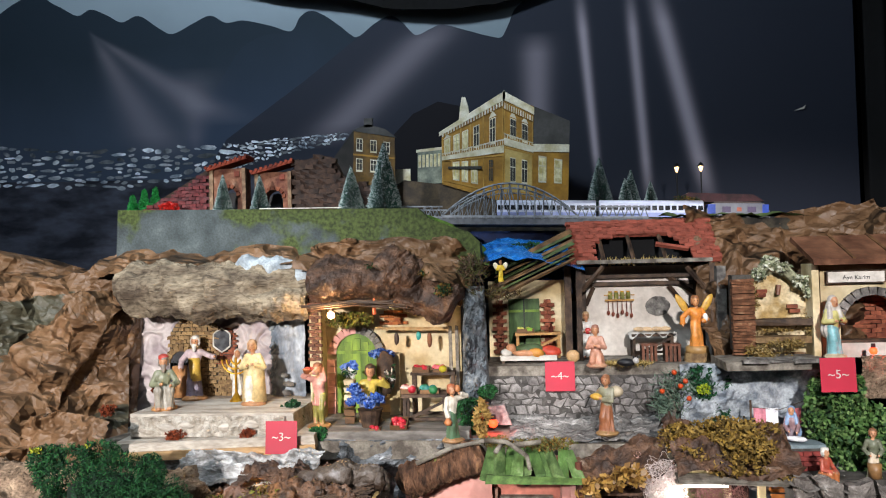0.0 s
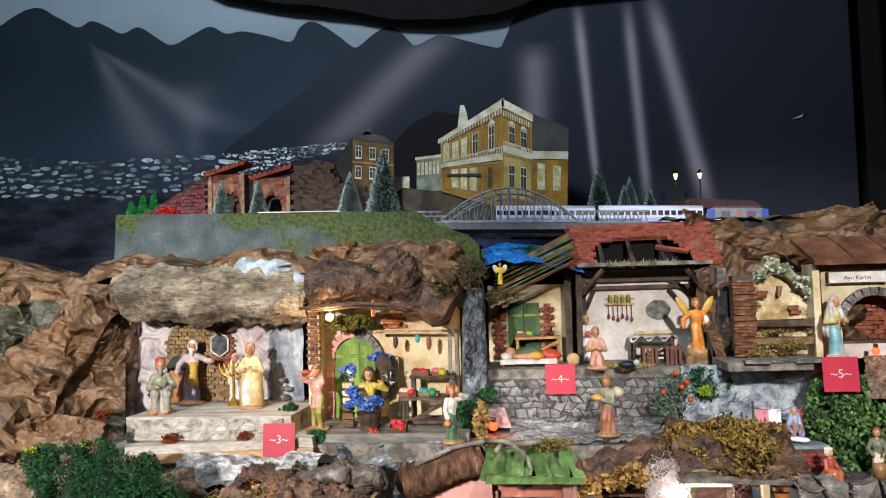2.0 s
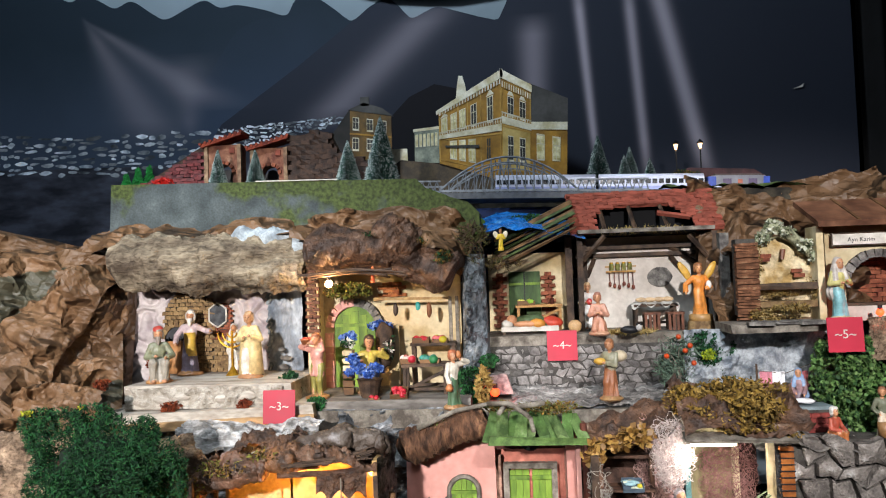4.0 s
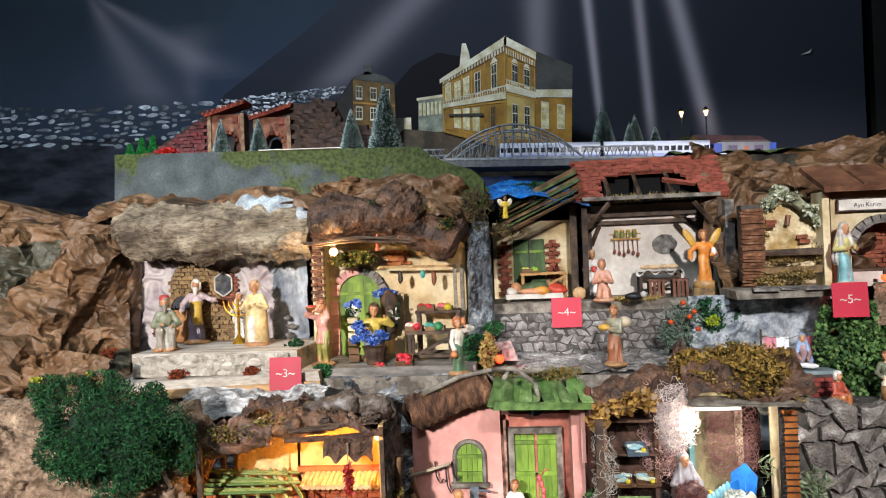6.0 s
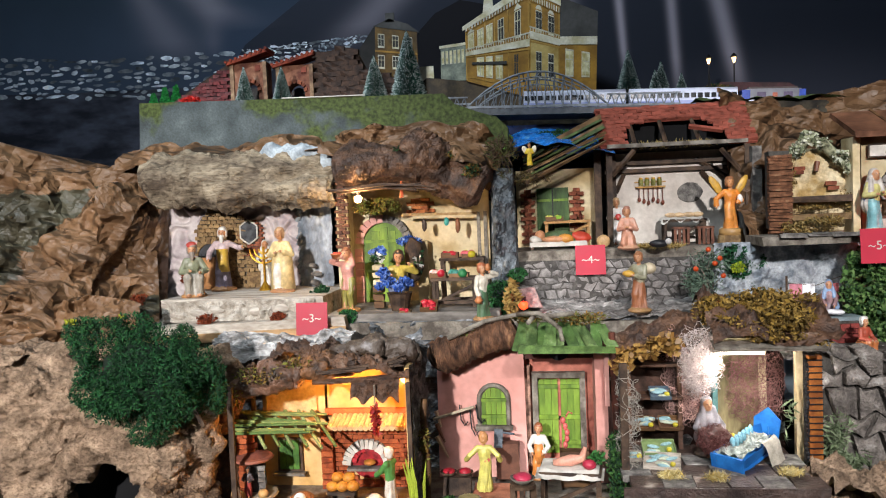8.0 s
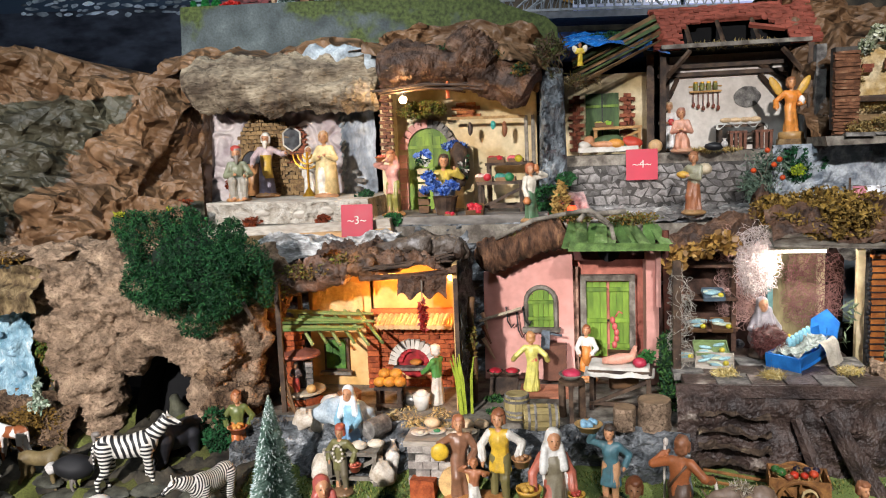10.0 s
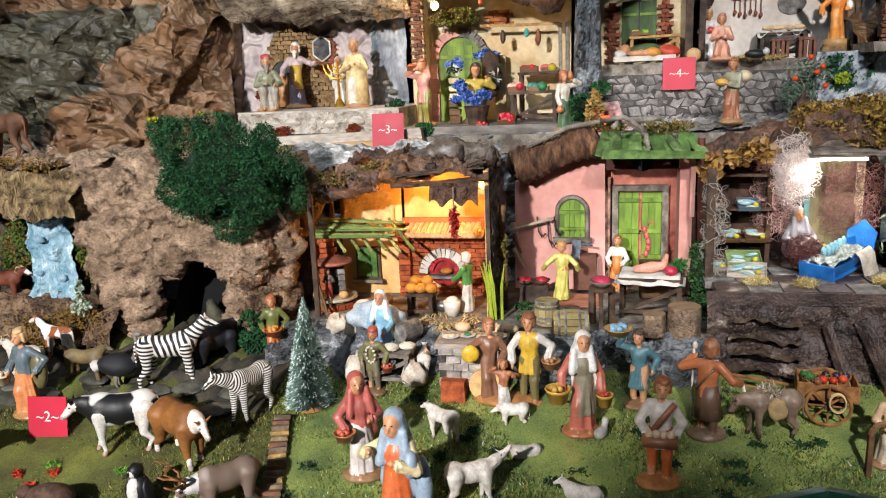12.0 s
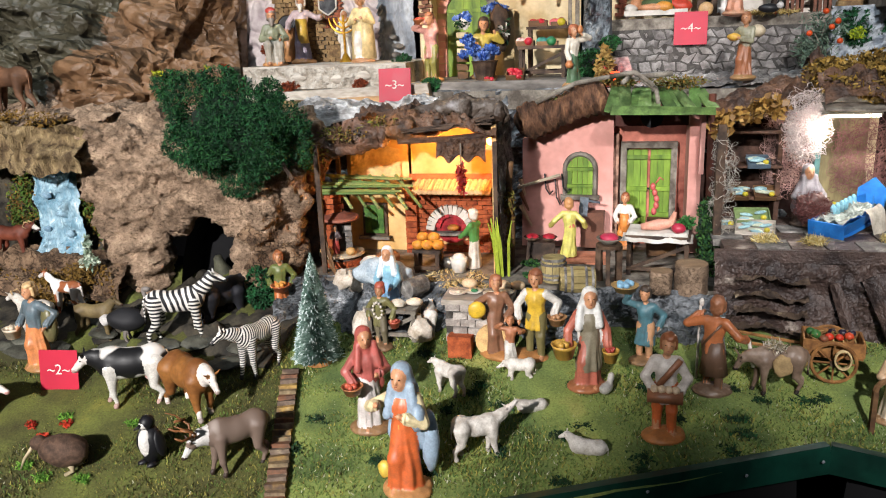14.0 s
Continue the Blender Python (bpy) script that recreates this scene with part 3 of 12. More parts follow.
backdrop = thing("backdrop", Matrix(), "printed night backdrop with mountains, lit town and lake", "backdrop", kind="structure")
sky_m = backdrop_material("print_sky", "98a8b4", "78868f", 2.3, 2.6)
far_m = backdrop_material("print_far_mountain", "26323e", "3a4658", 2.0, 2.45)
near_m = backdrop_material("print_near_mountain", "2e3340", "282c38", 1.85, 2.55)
lake_m = mat("print_lake", "4c505e", 0.75, "23252e", 7, 0, var=0.25, fine=5, stretch=(1, 1, 2.6), spec=0.2)
bm = B(); box(bm, (-0.6, 2.489, 1.9), (3.84, 0.01, 2.2)); part("sky", bm, sky_m, backdrop)
FAR = [(-2.5, 2.3), (-2.5, 2.55), (-1.95, 2.5), (-1.62, 2.655), (-1.5, 2.62), (-1.417, 2.575), (-1.362, 2.595), (-1.3, 2.57), (-1.242, 2.54), (-1.177, 2.56), (-1.1, 2.51),
       (-1.048, 2.486), (-0.97, 2.52), (-0.904, 2.545), (-0.845, 2.515), (-0.78, 2.52), (-0.68, 2.495), (-0.604, 2.471), (-0.57, 2.52), (-0.53, 2.54), (-0.48, 2.52), (-0.42, 2.475),
       (-0.367, 2.435), (-0.30, 2.48), (-0.243, 2.505), (-0.2, 2.48), (-0.154, 2.431), (-0.1, 2.45), (-0.053, 2.462), (0.05, 2.43), (0.15, 2.406), (0.196, 2.5), (0.26, 2.56), (1.32, 2.7), (1.32, 1.7), (-2.5, 1.7)]
def rounded(pts, a, b):
    """Rounds the ridge points a to b of an outline."""
    out = list(pts[:a])
    for k in range(a, b):
        p, q, r, t = pts[max(k - 1, 0)], pts[k], pts[k + 1], pts[min(k + 2, len(pts) - 1)]
        for n in range(5):
            v = n / 5
            out.append(tuple(0.5 * (2 * q[c] + (r[c] - p[c]) * v + (2 * p[c] - 5 * q[c] + 4 * r[c] - t[c]) * v * v + (3 * q[c] - p[c] - 3 * r[c] + t[c]) * v ** 3) for c in (0, 1)))
    return out + list(pts[b:])
bm = B(); prism(bm, rounded(FAR, 2, 31), 2.4822, 2.4835); part("mountain_range", bm, far_m, backdrop, "dark blue printed mountain range")
NEAR = [(-0.98, 1.9), (-0.85, 2.09), (-0.56, 2.286), (-0.38, 2.42), (-0.30, 2.475), (-0.243, 2.5), (-0.2, 2.475), (-0.154, 2.428), (-0.053, 2.455), (0.15, 2.40), (0.2, 2.5), (0.26, 2.56), (1.32, 2.7), (1.32, 1.6), (-0.98, 1.6)]
MIDDLE = [(-1.0, 2.12), (-0.852, 2.332), (-0.787, 2.42), (-0.70, 2.462), (-0.604, 2.468), (-0.57, 2.516), (-0.53, 2.536), (-0.48, 2.516), (-0.42, 2.471), (-0.367, 2.431), (-0.40, 2.05), (-1.0, 2.05)]
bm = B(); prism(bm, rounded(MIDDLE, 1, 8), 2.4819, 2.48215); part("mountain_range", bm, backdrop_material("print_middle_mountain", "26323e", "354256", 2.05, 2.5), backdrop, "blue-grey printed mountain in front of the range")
bm = B(); prism(bm, NEAR, 2.4810, 2.4818); part("mountain_slope", bm, near_m, backdrop, "near-black printed mountain slope")
HILL = [(-0.3, 1.9), (-0.25, 2.07), (-0.17, 2.15), (-0.08, 2.19), (0.0, 2.17), (0.07, 2.1), (0.12, 1.9)]
bm = B(); prism(bm, HILL, 2.4800, 2.4807); part("hill", bm, backdrop_material("print_hill", "17161c", "17161c", 1, 2), backdrop, "dark printed hill")
bm = B(); prism(bm, [(-2.5, 1.2), (-2.5, 1.99), (-1.5, 1.96), (-0.9, 1.95), (-0.4, 1.97), (-0.4, 1.2)], 2.4806, 2.4813); part("lake", bm, lake_m, backdrop, "dark printed lake with faint waves")
# lit houses of the printed town
bm = B()
rnd = random.Random(4)
used = []
for i in range(5000):
    u = rnd.random() ** 0.8
    x = lerp(-1.9, -0.42, u)
    mid, half = poly([(-1.9, 2.03), (-1.3, 1.995), (-0.9, 2.02), (-0.42, 2.085)], x), poly([(-1.9, 0.075), (-1.2, 0.07), (-0.9, 0.05), (-0.42, 0.012)], x)
    z = mid + rnd.uniform(-1, 1) * half
    w, h = rnd.uniform(0.018, 0.078) * (1.0 if u < 0.7 else 0.4), rnd.uniform(0.009, 0.022) * (1.0 if u < 0.7 else 0.6)
    if len(used) > 430 or any(abs(x + w / 2 - a) < (w + c) / 2 - 0.006 and abs(z - b) < (h + d) * 0.5 for a, b, c, d in used):
        continue
    used.append((x + w / 2, z, w, h))
    s = rnd.uniform(-0.003, 0.003)
    ring = [(x + w / 2 + w * 0.5 * rnd.uniform(0.8, 1.1) * math.cos(math.pi * k / 4), z + h * 0.5 * rnd.uniform(0.6, 1.15) * math.sin(math.pi * k / 4) + s * math.cos(math.pi * k / 4)) for k in range(8)]
    prism(bm, ring, 2.4794, 2.4798)
town_m = mat("print_town", "d8e0ea", 0.8, "6a7684", 22, 0, var=0.2)
N, L = town_m.node_tree.nodes, town_m.node_tree.links
geo, ramp, mul = N.new("ShaderNodeNewGeometry"), N.new("ShaderNodeMapRange"), N.new("ShaderNodeMixRGB")
ramp.inputs["To Min"].default_value, ramp.inputs["To Max"].default_value = 0.15, 1.7
mul.blend_type, mul.inputs[0].default_value = "MULTIPLY", 1.0
L.new(geo.outputs["Random Per Island"], ramp.inputs["Value"])
L.new(N["Principled BSDF"].inputs["Base Color"].links[0].from_socket, mul.inputs[1])
L.new(ramp.outputs[0], mul.inputs[2])
L.new(mul.outputs[0], N["Principled BSDF"].inputs["Base Color"])
part("town_houses", bm, town_m, backdrop, "blurred pale printed houses")["kind"] = "stuff"
bm = B(); prism(bm, [(1.118, 2.1), (1.15, 2.105), (1.155, 2.118), (1.148, 2.112)], 2.4725, 2.4735); part("bird", bm, M["white"], backdrop, "small pale printed mark")
bm = B()
sheet(lambda u, v: (lerp(1.315, 2.6, u), 2.44 + 0.03 * math.sin(u * 90), lerp(0.1, 3.25, v)), 140, 6, 0.01, 4, bm=bm)
solo("black_curtain", bm, M["black"], Matrix(), "black cloth curtain hanging in folds beside the backdrop", "curtain", smooth=True)
bm = B()
sheet(lambda u, v: (lerp(-0.88, 1.5, u), 2.40 + 0.006 * math.sin(u * 30), lerp(poly([(0, 2.66), (0.03, 2.625), (0.11, 2.58), (0.2, 2.545), (0.285, 2.497), (0.36, 2.483), (0.43, 2.495), (0.5, 2.55), (1, 2.59)], u), 3.2, v)), 40, 4, 0.01, 5, bm=bm)
solo("valance", bm, M["black"], Matrix(), "black cloth valance sagging over the backdrop top", "curtain")

# ---- terrain ----
RIM = [(-0.6, 0.46), (0.02, 0.648), (0.405, 0.795), (0.75, 0.72)]
bm = B()
NX, NY = 150, 60
g = []
for i in range(NX + 1):
    col = []
    for j in range(NY + 1):
        x = lerp(-1.45, 0.8, i / NX)
        y = lerp(poly(RIM, x) if x > -0.6 else 0.46, 1.14, j / NY)
        p = Vector((x, y, 0))
        z = grass_z(x, y) + 0.004 * noise.fractal(p * 14, 0.8, 2, 4) + 0.006 * noise.noise(p * 6)
        if x < -0.45 and y > 0.86:
            z += 0.02 * noise.fractal(p * 18, 0.7, 2, 4) + 0.01
        col.append(bm.verts.new((x, y, z)))
    g.append(col)
for i in range(NX):
    for j in range(NY):
        bm.faces.new((g[i][j], g[i + 1][j], g[i + 1][j + 1], g[i][j + 1]))
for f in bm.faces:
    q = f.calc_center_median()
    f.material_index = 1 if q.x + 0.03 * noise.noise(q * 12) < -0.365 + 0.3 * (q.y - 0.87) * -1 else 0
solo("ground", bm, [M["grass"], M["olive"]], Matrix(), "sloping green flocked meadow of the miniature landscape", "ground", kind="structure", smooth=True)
bm = B()
box(bm, (-0.35, 1.55, 0.35), (2.3, 0.9, 0.7))
solo("table", bm, M["black"], Matrix(), "dark cloth-covered table under the miniature landscape", "table", kind="structure")

# stone step under the cottages
rs = thing("rock_step", Matrix(), "grey painted rock ledge under the cottages", "rock")
for a, b in ((-0.44, -0.235), (-0.24, -0.045), (-0.05, 0.135), (0.13, 0.30)):
    bm = sheet(lambda u, v: (lerp(a, b, u), lerp(1.0, 1.06, v) + 0.02 * math.sin((lerp(a, b, u) + 0.44) * 23), lerp(0.86, 0.955, v)), 42, 34, 0.032, 24, rugged, (0, -1, 0.2))
    part("boulder", bm, M["rock"], rs)
bm = B(); box(bm, (-0.05, 1.24, 0.90), (0.74, 0.36, 0.108)); solo("cottage_floor", bm, M["greywood"], Matrix(), "grey slate floor before the cottages", "floor", kind="structure")
# cliff between the levels
bm = sheet(lambda u, v: (lerp(-0.75, 0.62, u), lerp(1.375, 1.392, v) + 0.006 * math.sin(u * 23), lerp(0.95, 1.25, v)), 170, 50, 0.022, 26, rugged, (0, -1, 0.2))
solo("grey_cliff", bm, M["rock"], Matrix(), "grey and white painted rock face between two levels", "rock")
bm = B(); box(bm, (-0.27, 1.54, 1.232), (0.9, 0.34, 0.036)); box(bm, (0.4, 1.48, 1.228), (0.55, 0.24, 0.036))
solo("upper_floor", bm, M["greywood"], Matrix(), "grey painted boards of the upper terrace", "floor", kind="structure")
bm = B(); box(bm, (-0.10, 1.49, 1.259), (0.36, 0.22, 0.018), jit=0.001); solo("terrace_floor", bm, mat("grey_flag_boards", "8c8680", 0.75, "5a5550", 26, 0.5, var=0.4, stretch=(0.4, 1, 1)), Matrix(), "grey boards before the sellers' house", "floor", kind="structure")
# paper mountains
def slope(u, v):
    """The side mountain: foot line, top line and the edge along the temple wall."""
    x0 = poly([(0, -1.5), (0.6, -0.86), (1, -0.665)], u)
    x1 = poly([(0, -1.62), (0.6, -1.0), (0.9, -0.87), (1, -0.80)], u)
    y0 = poly([(0, 1.24), (0.6, 1.24), (1, 1.36)], u)
    y1 = poly([(0, 1.85), (0.6, 1.72), (1, 1.66)], u)
    z0 = poly([(0, 1.24), (0.6, 1.19), (1, 1.21)], u)
    z1 = poly([(0, 1.735), (0.3, 1.70), (0.62, 1.64), (0.86, 1.615), (1, 1.672)], u)
    w = poly([(0, 1.15), (0.7, 1.1), (1, 0.42)], u)
    return (lerp(x0, x1, v ** poly([(0, 1), (0.8, 1), (1, 0.6)], u)), lerp(y0, y1, v ** w), lerp(z0, z1, v))
bm = sheet(slope, 270, 200, 0.112, 5.6, fold, (-0.2, -1, 0.35), fade=0.06)
for f in bm.faces:
    q = f.calc_center_median()
    w = noise.fractal(q * 8, 0.8, 2, 4) * 0.05
    f.material_index = 1 if q.x + w < -0.93 - 0.2 * (1.55 - q.z) and q.z + 0.6 * w < 1.55 or ((q.x + 0.735) / 0.045) ** 2 + ((q.z - 1.285) / 0.022) ** 2 + w * 6 < 1 else 0
solo("paper_mountain", bm, [M["paper"], M["paper_green"]], Matrix(), "crushed brown paper mountain with an olive painted patch", "paper mountain", smooth=True)
RIDGE = ((-0.955, 1.25, 1.20), (-0.90, 1.33, 1.33), (-0.865, 1.39, 1.42), (-0.80, 1.47, 1.52), (-0.742, 1.53, 1.60), (-0.735, 1.57, 1.64))
def ridge(u, v):
    """A thick roll of crushed paper running up the mountain, steep on the side of the temple."""
    k = min(len(RIDGE) - 2, int(u * (len(RIDGE) - 1)))
    c = Vector(RIDGE[k]).lerp(Vector(RIDGE[k + 1]), u * (len(RIDGE) - 1) - k)
    a = math.pi * lerp(-0.25, 1.15, v)
    r = lerp(0.085, 0.03, u ** 0.8)
    return c + Vector((math.cos(a) * r * 1.3 - 0.012, -math.sin(a) * r * 0.5 + 0.08, -math.cos(a) * r * 0.35))
bm = sheet(ridge, 150, 70, 0.035, 9, fold, (0.2, -1, 0.3))
solo("paper_mountain", bm, M["paper"], Matrix(), "thick brown roll of crushed paper climbing the mountain", "paper mountain", smooth=True)
bm = sheet(lambda u, v: (lerp(lerp(-0.87, -0.80, v), lerp(-0.745, -0.728, v), u), lerp(1.44, 1.60, u) + 0.02 * v, lerp(1.24, 1.57, v)), 90, 120, 0.04, 9, fold, (0.1, -1, 0.1), fade=0.05)
solo("paper_mountain", bm, M["paper"], Matrix(), "crushed brown paper panel beside the temple wall", "paper mountain", smooth=True)
bm = sheet(lambda u, v: (lerp(-0.82, -0.27, u), lerp(1.53, 1.63, v), lerp(1.60, poly([(0, 1.648), (0.3, 1.668), (0.6, 1.66), (1, 1.65)], u), v)), 150, 40, 0.03, 8, fold, (0, -1, 0.4))
solo("paper_mountain", bm, M["paper"], Matrix(), "crushed brown paper ridge under the green wall", "paper mountain", smooth=True)
bm = sheet(lambda u, v: (lerp(-0.30, 0.085, u), lerp(1.50, 1.615, v ** 1.4), lerp(poly([(0, 1.59), (0.55, 1.595), (0.85, 1.545), (1, 1.55)], u), poly([(0, 1.652), (0.35, 1.648), (0.75, 1.675), (0.9, 1.66), (1, 1.625)], u), v)), 130, 60, 0.05, 7, fold, (0, -1, 0.3))
solo("paper_mountain", bm, M["paper"], Matrix(), "crushed brown paper draped over the sellers' roof", "paper mountain", smooth=True)
bm = sheet(lambda u, v: (lerp(0.60, 1.5, u), lerp(1.58, 1.84, v), lerp(1.36, 1.712 - 0.02 * u, v ** 0.7)), 180, 110, 0.07, 6.5, fold)
solo("paper_mountain", bm, M["paper"], Matrix(), "crushed brown paper mountain under the railway", "paper mountain", smooth=True)
# plateau of the railway
def top_z(x):
    return 1.75 - 0.022 * x
bm = B(); prism(bm, [(-0.797, 1.6), (-0.79, 1.765), (-0.045, 1.745), (-0.02, 1.72), (0.03, 1.70), (0.075, 1.685), (0.10, 1.66), (0.10, 1.6)], 1.61, 1.68)
solo("green_wall", bm, M["greenwall"], Matrix(), "grey wall with green moss patches along the plateau", "wall", kind="structure")
bm = B(); prism(bm, [(-0.775, 1.5), (-0.775, 1.762), (-0.05, 1.744), (-0.02, 1.5)], 1.681, 2.3); prism(bm, [(0.55, 1.5), (0.55, 1.715), (1.5, 1.69), (1.5, 1.5)], 1.82, 2.3); prism(bm, [(-0.02, 1.5), (-0.02, 1.744), (0.55, 1.715), (0.55, 1.5)], 2.02, 2.3)
solo("plateau", bm, M["soil"], Matrix(), "dark plateau that carries the railway", "ground", kind="structure")

# ---- railway level ----
M["shingle"] = mat("dark_shingle", "4e382c", 0.7, "2a1d18", 60, 0.6, var=0.4)
M["terracotta"] = mat("terracotta", "a8492e", 0.7, "6e2a1c", 60, 0.4, var=0.35)
M["steel"] = mat("grey_plastic_steel", "8d9298", 0.5, "686c72", 60, 0.1, var=0.2)
M["frost"] = mat("frosted_needle", "c8d4d2", 0.8, "9fb0ae", 60, 0, var=0.2)
M["needle"] = mat("green_needle", "2f5e52", 0.8, "1c4038", 60, 0, var=0.3)
M["bluegreen"] = mat("blue_green_needle", "7aa296", 0.8, "4c776c", 60, 0, var=0.3)
M["water"] = mat("blue_painted_water", "2a7fd0", 0.25, "1a5fb0", 25, 0.5, var=0.3, spec=0.5, col3="7ab4e0")
M["deepwater"] = mat("dark_blue_water", "16305a", 0.15, "0c1a34", 40, 0.6, var=0.4, spec=0.5)
M["glass_dark"] = mat("dark_window", "1c2028", 0.15, "12141a", 30, 0, var=0.2, spec=0.6)
M["trainwhite"] = mat("pale_train_plastic", "d8dcee", 0.35, "c4c8e0", 20, 0, var=0.08)
M["trainblue"] = mat("lilac_train_plastic", "a4aedc", 0.35, "8e98cc", 20, 0, var=0.08)
M["coal"] = mat("black_plastic", "15151a", 0.5, "0c0c10", 40, 0.1, var=0.2)


def arch_wall(bm, w, h, aw, ah, d, mi=0, n=8):
    """A wall w by h with a round-headed opening aw by ah, standing on z = 0, front face at y = 0."""
    r = aw / 2
    side = [(-w / 2, 0), (-w / 2, h), (w / 2, h), (w / 2, 0), (r, 0)]
    arc = [(r * math.cos(math.pi * k / n), ah - r + r * math.sin(math.pi * k / n)) for k in range(n + 1)]
    prism(bm, side + arc + [(-r, 0)], 0, d, mi)


def town_gate(x, z, w, h, label):
    """A gate tower with a sloping tiled roof."""
    g = thing("town_gate", pose(x, 1.80, z), label, "gate tower", "gate towers of the old town")
    bm = B(); arch_wall(bm, w, h, w * 0.5, h * 0.58, 0.035); part("wall", bm, mat("gate_plaster", "9a6a52", 0.85, "6e4034", 40, 0.5, col3="b09078"), g)
    for sx in (-1, 1):
        bm = B(); box(bm, (sx * w * 0.46, -0.003, h * 0.5), (w * 0.1, 0.01, h)); part("pillar", bm, mat("worn_pillar", "a08468", 0.85, "6e5444", 50, 0.5, col3="bca488"), g, "pale worn plaster pillar")
    # Shade in the archway, put in as a black disc
    bm = B(); lathe(bm, [(w * 0.25, 0), (w * 0.25, 0.002)], 12, pose(0, 0.03, h * 0.3, 90)); part("arch_shade", bm, M["coal"], g, "black disc painting the shade in the gate arch")
    rise = h * 0.22
    roof = part("roof", (lambda b: (box(b, (0, 0.012, h + rise * 0.45), (w * 1.18, 0.06, 0.008), ry=-math.degrees(math.atan2(rise, w))), b)[1])(B()), M["terracotta"], g, "sloping terracotta roof")
    for k in range(9):
        bm = B(); x0 = lerp(-w * 0.56, w * 0.56, k / 8)
        rod(bm, (x0, -0.022, h + rise * 0.5 + x0 * rise / w * 0.97 + 0.003), (x0, 0.042, h + rise * 0.5 + x0 * rise / w * 0.97 + 0.003), 0.0042, n=6)
        part("roof_tile", bm, M["terracotta"], roof)
    for k in range(7):
        a = math.pi * (k + 0.5) / 7
        bm = B(); box(bm, (w * 0.29 * math.cos(a), -0.002, h * 0.58 - w * 0.25 + w * 0.29 * math.sin(a)), (w * 0.09, 0.008, w * 0.09), ry=-math.degrees(a), jit=0.0008); part("arch_stone", bm, M["brick"], g)
    bm = B(); box(bm, (w * 0.25, -0.001, h * 0.88), (w * 0.14, 0.006, h * 0.12)); part("window", bm, M["redroof"], g, "small red window")


town_gate(-0.581, 1.762, 0.098, 0.122, "weathered plaster gate tower with terracotta roof")
town_gate(-0.456, 1.758, 0.098, 0.112, "smaller plaster gate tower with red tiled roof")
tw = thing("town_wall", pose(-0.735, 1.80, 1.764), "sloping wall of dark red bricks beside the gate", "wall")
bm = B(); prism(bm, [(-0.115, 0), (0.107, 0.128), (0.107, 0)], 0.004, 0.04); part("core", bm, M["shingle"], tw)
bricks(tw, pose(-0.115, 0.002, 0), 0.222, 0.126, 0.02, 0.0095, 0.008, mat("wine_red_brick", "7a3638", 0.6, "4a1f24", 60, 0.4, var=0.4), seed=5, jit=0.0014, skip=lambda u, v: v > u - 0.03)
sw = thing("shingle_wall", pose(-0.335, 1.81, 1.757), "dark wall of overlapping bark shingles", "wall")
bm = B(); prism(bm, [(-0.07, 0), (-0.07, 0.135), (0.0, 0.155), (0.035, 0.15), (0.06, 0.1), (0.085, 0.08), (0.19, 0.06), (0.2, 0)], 0.004, 0.05); part("core", bm, M["shingle"], sw)
bricks(sw, pose(-0.072, 0.0, 0) , 0.26, 0.16, 0.024, 0.013, 0.012, M["shingle"], "shingle", gap=-0.001, jit=0.003, seed=9,
       skip=lambda u, v: v * 0.16 > poly([(0, 0.14), (0.27, 0.158), (0.42, 0.15), (0.5, 0.1), (0.6, 0.082), (1, 0.06)], u))


def fir(x, y, z, h, r, green, frost, seed, label, group="", stand=None):
    """A bottle-brush fir: needles in whorls round a wire stem."""
    f = thing("fir_tree", pose(x, y, z), label, "fir tree", group)
    bm = B(); rod(bm, (0, 0, 0), (0, 0, h * 0.9), r * 0.09, r * 0.03, 6); part("trunk", bm, M["darkwood"], f)
    if stand:
        bm = B(); lathe(bm, [(r * 0.62, 0), (r * 0.66, h * 0.03), (r * 0.6, h * 0.07)], 12); part("stand", bm, stand, f, "round wooden stand")
    rd = random.Random(seed)
    vs, fs, mi = [], [], []
    for k in range(7000):
        t = rd.random() ** 1.25
        z0 = h * (0.05 + 0.93 * t)
        shell = rd.random() < 0.7
        rr = 1.12 * r * (1 - t) ** 0.85 * (rd.uniform(0.86, 1.05) if shell else rd.uniform(0.5, 0.9)) + r * 0.05
        a = rd.uniform(0, 2 * math.pi)
        ca, sa = math.cos(a), math.sin(a)
        wv = r * 0.05
        tip = (rr * ca, rr * sa, z0 + rd.uniform(-0.02, 0.03) * h)
        q = 0.55
        i = len(vs)
        vs += [(rr * q * ca - wv * sa, rr * q * sa + wv * ca, z0 - 0.01 * h), (rr * q * ca + wv * sa, rr * q * sa - wv * ca, z0 + 0.01 * h), tip]
        fs.append((i, i + 1, i + 2)); mi.append(0)
        if shell and rd.random() < frost:
            i = len(vs)
            o = (rr * 0.9 * ca, rr * 0.9 * sa, z0 + 0.004 * h)
            w2 = wv * 0.55
            vs += [(o[0] - w2 * sa, o[1] + w2 * ca, o[2] - w2), (o[0] + w2 * sa, o[1] - w2 * ca, o[2] + w2), (tip[0] * 1.06, tip[1] * 1.06, tip[2])]
            fs.append((i, i + 1, i + 2)); mi.append(1)
    me = bpy.data.meshes.new("crown")
    me.from_pydata(vs, [], fs)
    me.materials.append(green); me.materials.append(M["frost"])
    me.polygons.foreach_set("material_index", mi)
    c = new("crown", me)
    c.parent = f
    return f


